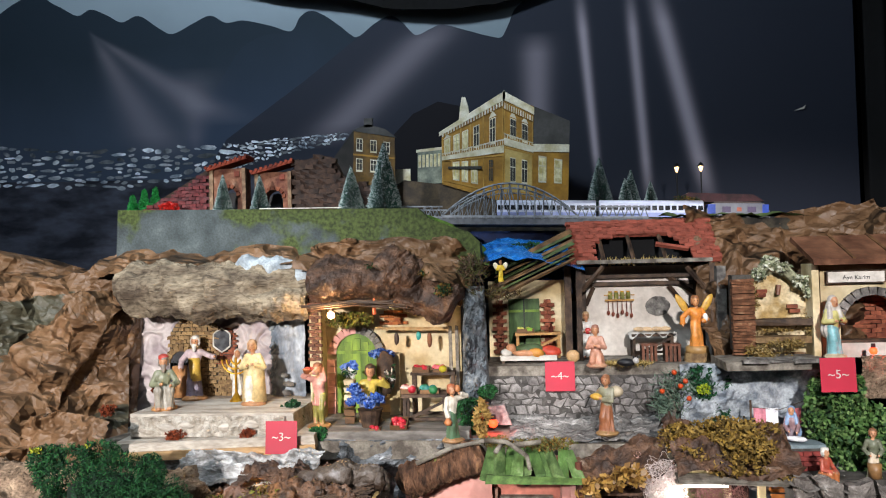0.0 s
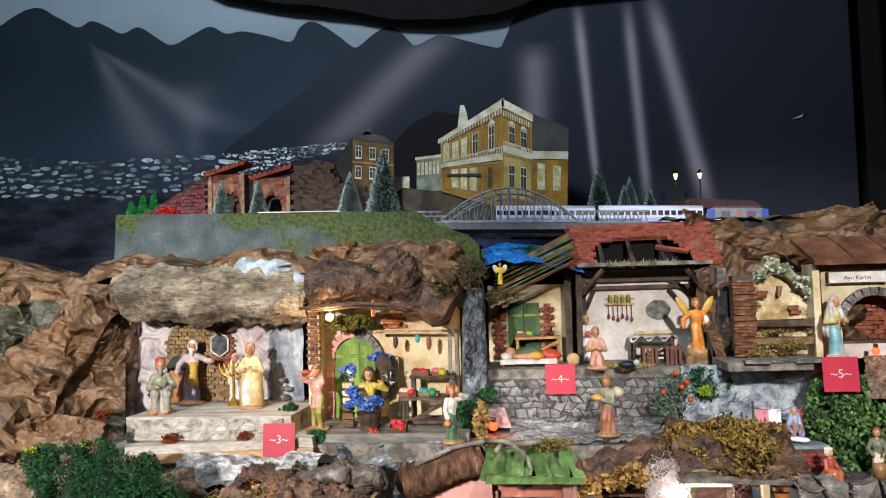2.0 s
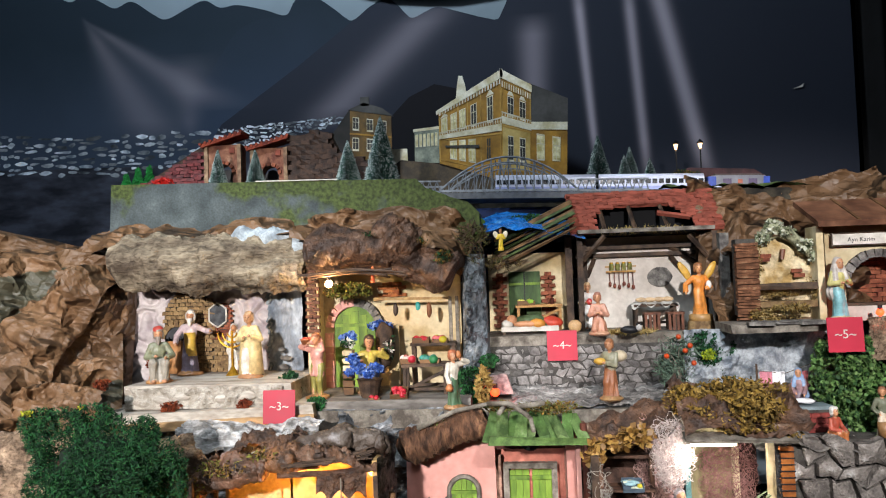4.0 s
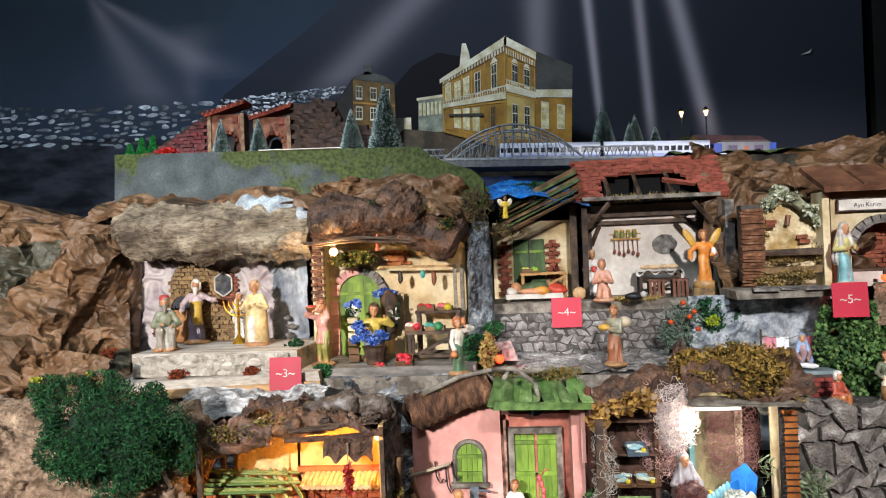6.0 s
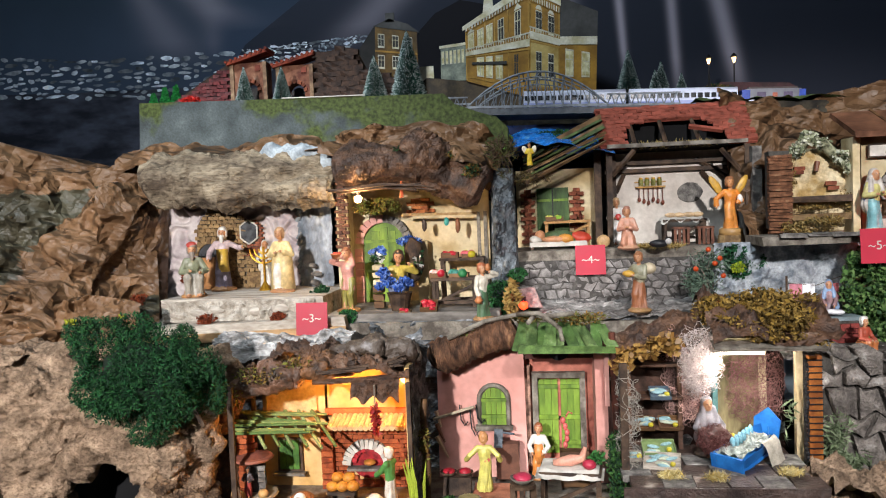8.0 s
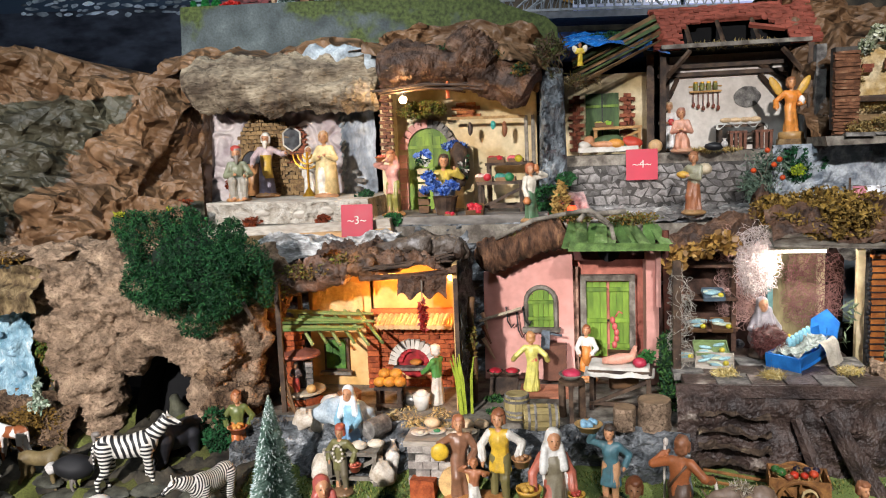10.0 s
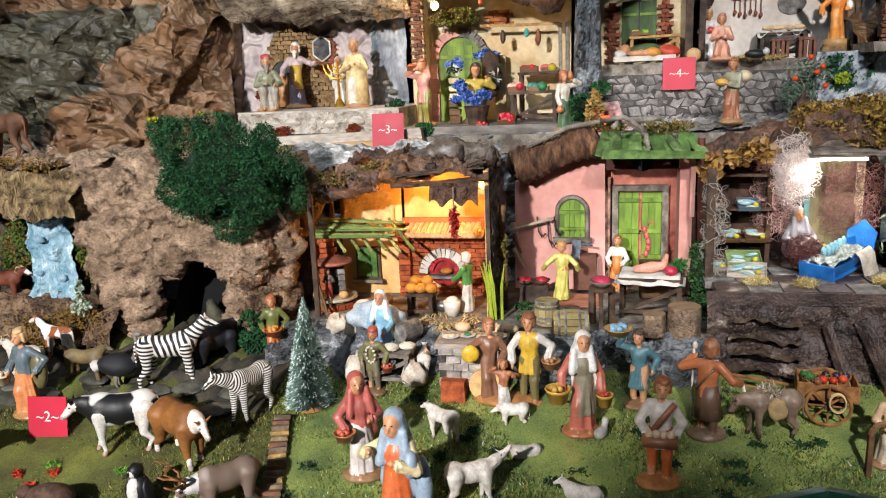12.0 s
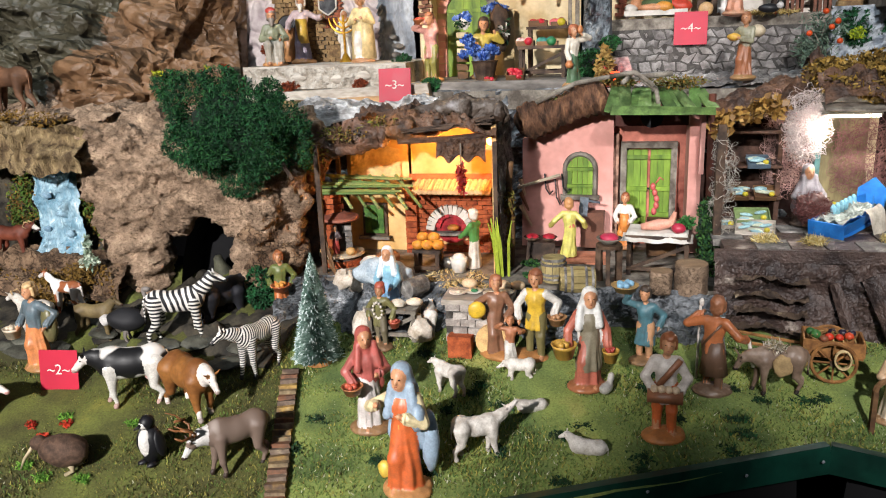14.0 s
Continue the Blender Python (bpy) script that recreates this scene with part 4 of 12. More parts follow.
FG = "frosted firs on the railway plateau"
fir(-0.563, 1.715, 1.758, 0.1, 0.022, M["needle"], 0.42, 1, "small frosted fir before the gate", FG)
fir(-0.465, 1.715, 1.755, 0.098, 0.023, M["needle"], 0.42, 2, "small frosted fir before the second gate", FG)
fir(-0.235, 1.75, 1.752, 0.118, 0.03, M["needle"], 0.42, 3, "frosted fir at the plateau edge", FG)
fir(-0.15, 1.755, 1.75, 0.178, 0.04, M["needle"], 0.42, 4, "tall frosted fir beside the bridge", FG)
fir(0.441, 2.2, 1.775, 0.155, 0.036, M["needle"], 0.42, 5, "tall frosted fir behind the train", FG)
fir(0.532, 2.18, 1.775, 0.112, 0.026, M["needle"], 0.42, 6, "frosted fir behind the train", FG)
fir(0.512, 2.16, 1.775, 0.085, 0.022, M["needle"], 0.42, 7, "low frosted fir behind the train", FG)
fir(0.59, 2.18, 1.775, 0.075, 0.02, M["needle"], 0.42, 8, "very small frosted fir behind the train", FG)
for k, (x, z, h) in enumerate(((-0.872, 1.765, 0.062), (-0.838, 1.766, 0.076), (-0.806, 1.766, 0.08))):
    t = thing("toy_tree", pose(x, 1.84, z - 0.003), "small bright green plastic toy tree", "toy tree", "plastic toy trees")
    bm = B(); rod(bm, (0, 0, 0), (0, 0, 0.02), 0.003); part("trunk", bm, M["darkwood"], t)
    c = new("crown", leafy([((0, 0, h * 0.42), (0.014, 0.012, h * 0.38)), ((0, 0, h * 0.7), (0.008, 0.008, h * 0.34))], 1500, 0.006, paint("2a9a48"), k, 0.75, -0.3, 40, 0.8)); c.parent = t
t = new("red_shrub", leafy([((0, 0, 0.012), (0.026, 0.012, 0.014))], 420, 0.01, paint("c8241c"), 3, 0.3, 0.1, 60)); t.matrix_world = pose(-0.70, 1.70, 1.764); tagged(t, "small bright red coral-like shrub", "shrub")

# station and house, printed on flat card
def quad_at(c, u, v):
    (a, b, cc, d) = c
    return (lerp(lerp(a[0], b[0], u), lerp(d[0], cc[0], u), v), lerp(lerp(a[1], b[1], u), lerp(d[1], cc[1], u), v))


def patch(bm, c, u0, v0, u1, v1, y0, y1):
    prism(bm, [quad_at(c, u0, v0), quad_at(c, u1, v0), quad_at(c, u1, v1), quad_at(c, u0, v1)], y0, y1)


def card_window(parent, c, u0, v0, u1, v1, y, lit, frame_m, arch=False, cap=False):
    bm = B(); patch(bm, c, u0 - 0.012, v0 - 0.02, u1 + 0.012, v1 + 0.01, y - 0.0012, y); w = part("window", bm, frame_m, parent)
    bm = B(); patch(bm, c, u0, v0, u1, v1 - (0.01 if arch else 0), y - 0.002, y - 0.0013); part("pane", bm, lit, w)
    bm = B(); patch(bm, c, (u0 + u1) / 2 - 0.004, v0, (u0 + u1) / 2 + 0.004, v1, y - 0.0026, y - 0.0021); patch(bm, c, u0, v0 + (v1 - v0) * 0.6, u1, v0 + (v1 - v0) * 0.64, y - 0.0026, y - 0.0021); part("glazing_bar", bm, frame_m, w)
    if cap:
        bm = B(); q0, q1 = quad_at(c, u0 - 0.025, v1 + 0.02), quad_at(c, u1 + 0.025, v1 + 0.02); qm = quad_at(c, (u0 + u1) / 2, v1 + 0.085)
        prism(bm, [q0, q1, qm], y - 0.002, y); part("pediment", bm, frame_m, w)


M["card_ochre"] = mat("printed_ochre", "b0822c", 0.6, "86601c", 16, 0, var=0.25)
M["card_cream"] = mat("printed_cream", "eee8d4", 0.6, "c8bc94", 26, 0, var=0.2)
M["card_grey"] = mat("printed_grey", "4c4a48", 0.6, "34322f", 14, 0, var=0.3)
M["card_lit"] = mat("printed_lit_pane", "f4ecc0", 0.6, "c0b070", 60, 0, var=0.15)
M["card_dark"] = mat("printed_dark_pane", "3c3a34", 0.5, "262420", 60, 0, var=0.2)
M["card_wash"] = mat("printed_ochre_trim", "c89c48", 0.6, "9a7428", 20, 0, var=0.2)
st = thing("station_cutout", Matrix(), "flat printed card of a large ochre station at night", "card cutout")
QL = ((-0.04, 1.862), (0.148, 1.80), (0.157, 2.13), (-0.038, 2.022))
QR = ((0.148, 1.80), (0.236, 1.80), (0.246, 2.078), (0.157, 2.13))
QA = ((0.236, 1.80), (0.342, 1.80), (0.354, 2.04), (0.246, 2.09))
bm = B(); prism(bm, [QL[0], QL[1], QR[1], QA[1], QA[2], QA[3], QL[2], QL[3]], 2.160, 2.166); part("card", bm, M["card_ochre"], st)
bm = B(); prism(bm, [quad_at(QA, 0, 0.57), quad_at(QA, 1, 0.66), QA[2], QA[3]], 2.1585, 2.1598); part("annex_wall", bm, M["card_grey"], st, "dark grey upper annex wall")
bm = B(); prism(bm, [quad_at(QA, 0, 0.52), quad_at(QA, 1, 0.6), quad_at(QA, 1, 0.7), quad_at(QA, 0, 0.6)], 2.157, 2.1584); part("annex_band", bm, M["card_cream"], st)
for (c, a, b) in ((QL, 0.46, 0.53), (QR, 0.53, 0.60)):
    bm = B(); patch(bm, c, 0, a, 1, b, 2.157, 2.1598); part("belt_course", bm, M["card_cream"], st)
for c in (QL, QR):
    bm = B(); patch(bm, c, -0.04, 0.95, 1.02, 1.03, 2.156, 2.1598); part("cornice", bm, M["card_cream"], st)
bm = B(); patch(bm, QR, 0.0, 0.86, 1.0, 0.93, 2.157, 2.1598); part("cornice", bm, M["card_ochre"], st)
for u in (0.05, 0.2, 0.34, 0.52, 0.78):
    card_window(st, QL, u, 0.58, u + 0.075, 0.82, 2.1598, M["card_lit"] if u < 0.4 else M["card_dark"], M["card_cream"], cap=u in (0.05, 0.78))
for u in (0.18, 0.32, 0.48):
    card_window(st, QL, u, 0.14, u + 0.09, 0.40, 2.1598, M["card_lit"], M["card_cream"], arch=True)
card_window(st, QL, 0.76, 0.18, 0.82, 0.4, 2.1598, M["card_dark"], M["card_ochre"])
for u in (0.22, 0.62):
    card_window(st, QR, u, 0.63, u + 0.18, 0.80, 2.1598, M["card_dark"], M["card_cream"], cap=True)
    card_window(st, QR, u, 0.2, u + 0.17, 0.42, 2.1598, M["card_dark"], M["card_cream"])
for u in (0.16, 0.6):
    card_window(st, QA, u, 0.22, u + 0.2, 0.48, 2.1598, M["card_lit"], M["card_cream"], arch=True)
for (c, n, v0, v1) in ((QL, 22, 0.9, 0.945), (QR, 13, 0.87, 0.925)):
    for k in range(n):
        bm = B(); patch(bm, c, (k + 0.2) / n, v0, (k + 0.7) / n, v1, 2.1545, 2.1569); part("dentil", bm, M["card_cream"], st)
for (c, v0, v1, n) in ((QL, 0.535, 0.575, 26), (QR, 0.605, 0.63, 12)):
    for k in range(n):
        bm = B(); patch(bm, c, (k + 0.3) / n, v0, (k + 0.62) / n, v1, 2.1575, 2.1597); part("baluster", bm, M["card_cream"], st)
    bm = B(); patch(bm, c, 0, v1, 1, v1 + 0.012, 2.157, 2.1598); part("handrail", bm, M["card_cream"], st)
for (c, us) in ((QL, (0.0, 0.155, 0.3, 0.45, 0.66, 0.975)), (QR, (0.0, 0.95))):
    for u in us:
        bm = B(); patch(bm, c, u, 0.02, u + 0.018 * (1 if c is QL else 2), 0.9, 2.1578, 2.1596); part("pilaster", bm, M["card_wash"], st)
for (c, v) in ((QL, 0.07), (QR, 0.08), (QL, 0.43), (QR, 0.50)):
    bm = B(); patch(bm, c, 0, v, 1, v + 0.015, 2.1576, 2.1597); part("string_course", bm, M["card_wash"], st)
bm = B(); patch(bm, QR, 0.02, 0.08, 0.98, 0.52, 2.1588, 2.1598); part("lit_wall", bm, mat("printed_lit_ochre", "d0b46c", 0.6, "a88a44", 20, 0, var=0.2), st, "pale lamplit lower wall")
bm = B(); patch(bm, QL, 0.1, 0.30, 0.64, 0.335, 2.154, 2.1598); part("canopy", bm, M["card_dark"], st)
bm = B(); prism(bm, [(0.015, 2.05), (0.05, 2.07), (0.046, 2.1), (0.038, 2.128), (0.026, 2.128), (0.02, 2.09)], 2.161, 2.165); part("gable_ornament", bm, M["card_cream"], st)
bm = B(); prism(bm, [(-0.19, 1.74), (0.36, 1.74), (0.343, 1.80), (0.148, 1.80), (-0.04, 1.862), (-0.16, 1.88), (-0.19, 1.86)], 2.167, 2.171); part("forecourt", bm, mat("printed_pavement", "5a4a34", 0.6, "3c3226", 30, 0), st, "brown printed forecourt")
far = thing("distant_cutout", Matrix(), "flat printed card of a low pale building", "card cutout")
QF = ((-0.118, 1.868), (-0.042, 1.866), (-0.04, 1.976), (-0.116, 1.97))
bm = B(); prism(bm, list(QF), 2.172, 2.176); part("card", bm, mat("printed_pale", "9aa08e", 0.6, "6c7268", 30, 0), far)
for k in range(6):
    card_window(far, QF, 0.05 + k * 0.16, 0.5, 0.13 + k * 0.16, 0.85, 2.172, M["card_lit"], M["card_cream"])
bm = B(); patch(bm, QF, -0.05, 0.95, 1, 1.03, 2.1705, 2.172); part("cornice", bm, M["card_cream"], far)
bm = B(); prism(bm, [(-0.19, 1.87), (-0.14, 1.87), (-0.14, 1.915), (-0.19, 1.915)], 2.172, 2.176); part("kiosk", bm, M["card_cream"], far)
h2 = thing("house_cutout", Matrix(), "flat printed card of an old ochre town house", "card cutout")
QH = ((-0.308, 1.76), (-0.176, 1.76), (-0.174, 2.006), (-0.298, 2.03))
bm = B(); prism(bm, list(QH), 2.09, 2.095); part("card", bm, mat("printed_brown_ochre", "7a5a20", 0.6, "543c12", 30, 0), h2)
bm = B(); prism(bm, [(-0.375, 1.76), (-0.308, 1.76), (-0.298, 2.03), (-0.37, 1.935)], 2.09, 2.095); part("gable", bm, mat("printed_dark_gable", "2c2826", 0.7, "1e1c1a", 30, 0), h2, "dark printed gable wall")
bm = B(); prism(bm, [(-0.305, 2.026), (-0.168, 2.0), (-0.2, 2.026), (-0.255, 2.045)], 2.0885, 2.0955); part("roof", bm, M["card_grey"], h2)
bm = B(); prism(bm, [(-0.266, 2.035), (-0.24, 2.035), (-0.24, 2.062), (-0.266, 2.062)], 2.0885, 2.0955); part("chimney", bm, M["card_grey"], h2)
for u in (0.08, 0.42, 0.74):
    for v in (0.78, 0.55):
        card_window(h2, QH, u, v, u + 0.13, v + 0.12, 2.09, M["card_dark"], M["card_cream"])
bm = B(); patch(bm, QH, 0, 0.71, 1, 0.73, 2.088, 2.09); part("belt_course", bm, M["card_ochre"], h2)

# bridge
br = thing("railway_bridge", pose(-0.2, 1.85, 1.742, 0, 1.95, 0), "grey model railway bridge with a central arch truss", "bridge")
bm = B(); box(bm, (0.365, 0.05, -0.012), (0.74, 0.13, 0.01)); part("deck", bm, M["steel"], br)
bm = B(); box(bm, (0.365, -0.014, -0.009), (0.74, 0.004, 0.016)); part("deck_edge", bm, mat("dark_bridge_edge", "565a60", 0.5, "3c4046", 60, 0.1, var=0.2), br)
for yy in (-0.012, 0.11):
    for a, b, n in ((0.0, 0.19, 10), (0.545, 0.725, 9)):
        tr = B()
        box(tr, ((a + b) / 2, yy, 0.03), (b - a, 0.004, 0.004)); box(tr, ((a + b) / 2, yy, 0.002), (b - a, 0.005, 0.005))
        for k in range(n):
            x0, x1 = lerp(a, b, k / n), lerp(a, b, (k + 1) / n)
            rod(tr, (x0, yy, 0.002), ((x0 + x1) / 2, yy, 0.03), 0.0014, n=4); rod(tr, ((x0 + x1) / 2, yy, 0.03), (x1, yy, 0.002), 0.0014, n=4)
        part("side_truss", tr, M["steel"], br)
    arc = lambda u: (lerp(0.19, 0.545, u), yy, 0.006 + 0.086 * 4 * u * (1 - u))
    arc2 = lambda u: (lerp(0.19, 0.545, u), yy, 0.006 + 0.072 * 4 * u * (1 - u))
    tr = B(); tube(tr, [arc(k / 20) for k in range(21)], 0.0028, 5); tube(tr, [arc2(k / 20) for k in range(1, 20)], 0.0018, 5); part("arch", tr, M["steel"], br)
    for k in range(1, 16):
        tr = B(); u = k / 16; p = arc(u); rod(tr, (p[0], yy, 0), p, 0.0016, n=4)
        q = arc((k + 1) / 16) if k < 8 else arc((k - 1) / 16)
        rod(tr, (p[0], yy, 0.002), (q[0], yy, q[2]), 0.0011, n=4); part("hanger", tr, M["steel"], br)
    tr = B(); box(tr, (0.367, yy, 0.004), (0.36, 0.005, 0.006)); part("bottom_chord", tr, M["steel"], br)
for k in range(5):
    tr = B(); u = 0.3 + 0.1 * k; z = 0.006 + 0.086 * 4 * u * (1 - u); rod(tr, (lerp(0.19, 0.545, u), -0.012, z), (lerp(0.19, 0.545, u), 0.11, z), 0.0015, n=4); part("cross_brace", tr, M["steel"], br)
for xx in (0.19, 0.545):
    bm = B(); box(bm, (xx, 0.05, -0.05), (0.04, 0.12, 0.065), jit=0.002); part("pier", bm, M["rock"], br, "stone bridge pier")
for yy in (0.065, 0.082):
    bm = B(); box(bm, (0.52, yy, -0.005), (1.1, 0.0015, 0.003)); part("rail", bm, M["steel"], br)


def coach(x, length):
    c = thing("railway_coach", pose(x, 1.925, 1.743 - (x + 0.2) * 0.0375, 0, 2.15, 0) @ Matrix.Diagonal((1, 1, 1.28, 1)), "white model railway coach with lilac lower band", "railway coach", "coaches of the model train")
    bm = B(); prism(bm, [(0, 0.014), (0, 0.036), (length, 0.036), (length, 0.014)], -0.016, 0.016)
    part("body", bm, M["trainwhite"], c)
    bm = B(); box(bm, (length / 2, -0.0165, 0.012), (length, 0.001, 0.009)); box(bm, (length / 2, 0, 0.011), (length, 0.031, 0.008)); part("lower_band", bm, M["trainblue"], c, "lilac band")
    bm = B(); lathe(bm, [(0.016, 0), (0.016, length)], 12, pose(0, 0, 0.036, 0, 90, 0), sx=0.45); part("roof", bm, M["trainwhite"], c, "rounded grey roof", smooth=True)
    n = int(length / 0.017)
    for k in range(n):
        bm = B(); box(bm, (length * (k + 0.5) / n, -0.0166, 0.0265), (length / n * 0.72, 0.001, 0.0095)); part("window", bm, M["glass_dark"], c)
    for s in (0.15, 0.85):
        bg = part("bogie", (lambda b: (box(b, (length * s, 0, 0.0035), (0.04, 0.022, 0.005)), b)[1])(B()), M["coal"], c)
        for q in (-0.012, 0.012):
            bm = B(); rod(bm, (length * s + q, -0.012, 0.002), (length * s + q, 0.012, 0.002), 0.0052, n=12); part("wheel", bm, M["coal"], bg)


coach(0.132, 0.266)
coach(0.408, 0.272)
lo = thing("locomotive", pose(0.688, 1.925, 1.742 - 0.888 * 0.0425 + 0.002, 0, 2.3, 0) @ Matrix.Diagonal((1, 1, 1.32, 1)), "grey and blue model electric locomotive", "locomotive")
bm = B(); prism(bm, [(0, 0.008), (0.0, 0.026), (0.012, 0.038), (0.146, 0.038), (0.16, 0.024), (0.162, 0.008)], -0.016, 0.016); part("body", bm, mat("grey_loco", "8e8e96", 0.35, "74747e", 20, 0, var=0.1), lo)
for x0, w in ((0.012, 0.02), (0.15, 0.016)):
    bm = B(); box(bm, (x0, 0, 0.026), (w, 0.0335, 0.02)); part("cab", bm, paint("2c4fb8", 0.35), lo, "blue cab")
for x0, w in ((0.05, 0.022), (0.115, 0.022)):
    bm = B(); box(bm, (x0, -0.0165, 0.026), (w, 0.001, 0.011)); part("window", bm, paint("5a4a6a", 0.4), lo)
bm = B(); box(bm, (0.081, -0.0163, 0.0155), (0.13, 0.001, 0.0022)); part("stripe", bm, M["trainwhite"], lo)
bm = B(); box(bm, (0.081, 0, 0.0105), (0.158, 0.033, 0.006)); part("skirt", bm, M["card_grey"], lo, "dark grey skirt")
bm = B(); box(bm, (0.083, -0.0165, 0.026), (0.012, 0.001, 0.008)); part("badge", bm, paint("c86a50", 0.4), lo, "small orange badge")
bm = B(); box(bm, (0.08, 0, 0.04), (0.12, 0.02, 0.004)); part("roof", bm, paint("4a3a38"), lo, "dark roof gear")
bm = B(); box(bm, (0.165, 0, 0.012), (0.006, 0.03, 0.006)); part("buffer_beam", bm, M["coal"], lo)
for s in (0.2, 0.8):
    bg = part("bogie", (lambda b: (box(b, (0.162 * s, 0, 0.004), (0.045, 0.024, 0.006)), b)[1])(B()), M["coal"], lo)
    for q in (-0.014, 0.014):
        bm = B(); rod(bm, (0.162 * s + q, -0.013, 0.002), (0.162 * s + q, 0.013, 0.002), 0.006, n=12); part("wheel", bm, M["coal"], bg)
bm = B(); box(bm, (0.9, 2.06, 1.70), (0.8, 0.4, 0.01), ry=2.6); solo("ballast", bm, M["soil"], Matrix(), "dark ballast bed under the track", "track bed", kind="structure")
sr = thing("station_shed", pose(0.76, 2.13, 1.72), "long low shed with a dark red roof", "shed")
bm = B(); box(bm, (0, 0, 0.03), (0.22, 0.06, 0.06)); part("wall", bm, M["shingle"], sr)
bm = B(); prism(bm, [(-0.13, 0.055), (-0.08, 0.082), (0.1, 0.07), (0.13, 0.05)], -0.05, 0.05); part("roof", bm, mat("wine_roof", "4a2226", 0.6, "301418", 40, 0.4), sr, "dark red roof")
s = new("trackside_bush", leafy([((0, 0, 0.012), (0.03, 0.012, 0.012)), ((0.03, 0, 0.008), (0.02, 0.01, 0.01))], 380, 0.007, [M["moss"], M["ochremoss"]], 5, 0.3)); s.matrix_world = pose(0.645, 2.0, 1.765); tagged(s, "low green shrub behind the train", "shrub")
for x in (0.683, 0.756):
    l = thing("street_lamp", pose(x, 2.25, 1.77), "black miniature street lamp with a lit warm lantern", "street lamp", "lit miniature street lamps")
    bm = B(); tube(bm, [(0, 0, 0), (0, 0, 0.11)], 0.0022, 8); part("post", bm, M["coal"], l)
    bm = B(); lathe(bm, [(0.003, 0.112), (0.007, 0.126), (0.007, 0.128)], 8); part("lantern", bm, glow("warm_lantern", (1.0, 0.66, 0.34), 2.2), l, "glowing lantern")
    bm = B(); lathe(bm, [(0.011, 0.13), (0.004, 0.138), (0.001, 0.141)], 8); part("cap", bm, M["coal"], l)
    lamp("street_lamp_bulb", "POINT", (x, 2.235, 1.885), (x, 0, 1), 0.05, (1.0, 0.75, 0.45), 0.006)
# ravine under the bridge
bm = B(); box(bm, (0.2, 1.93, 1.60), (0.5, 0.25, 0.01)); solo("stream", bm, M["deepwater"], Matrix(), "dark blue painted water in the ravine", "water", kind="structure")
bm = B(); prism(bm, [(-0.04, 1.52), (-0.04, 1.71), (0.05, 1.705), (0.3, 1.70), (0.34, 1.52)], 2.0, 2.015); solo("ravine_wall", bm, mat("deep_blue_card", "1c3a78", 0.6, "0e1e44", 20, 0.2), Matrix(), "deep blue painted card behind the bridge", "card", kind="structure")
bm = sheet(lambda u, v: (lerp(0.06, 0.34, u), lerp(1.62, 1.84, v), lerp(1.60, 1.655, v) + 0.02 * math.sin(u * 4)), 30, 16, 0.02, 14)
solo("pond", bm, M["water"], Matrix(), "bright blue crushed paper water", "water", kind="structure")
bm = sheet(lambda u, v: (lerp(-0.12, 0.12, u), lerp(1.6, 1.75, v), lerp(1.60 + 0.05 * (1 - u), 1.745 - 0.11 * u * u, v)), 40, 20, 0.02, 14, rugged)
solo("mossy_bank", bm, mat("mossy_bank", "5c7a2e", 0.9, "3c5420", 30, 0.8, var=0.45, col3="7c9a40"), Matrix(), "green mossy bank at the bridge head", "bank", smooth=True)
bm = B()
sheet(lambda u, v: (lerp(0.56, 1.35, u), lerp(1.80, 1.9, v), 1.716 - 0.028 * (u * 0.8) + 0.004 * v), 60, 8, 0.012, 30, rugged, (0, -0.3, 1), bm=bm)
solo("moss_edge", bm, mat("moss_edge", "55683a", 0.95, "34421f", 40, 0.8, var=0.5), Matrix(), "green moss strip along the railway edge", "moss", kind="structure")
bm = B(); box(bm, (-0.33, 1.609, 1.7545), (0.2, 0.004, 0.002), ry=1.2); solo("edge_board", bm, M["white"], Matrix(), "thin white board edge on the plateau", "board")


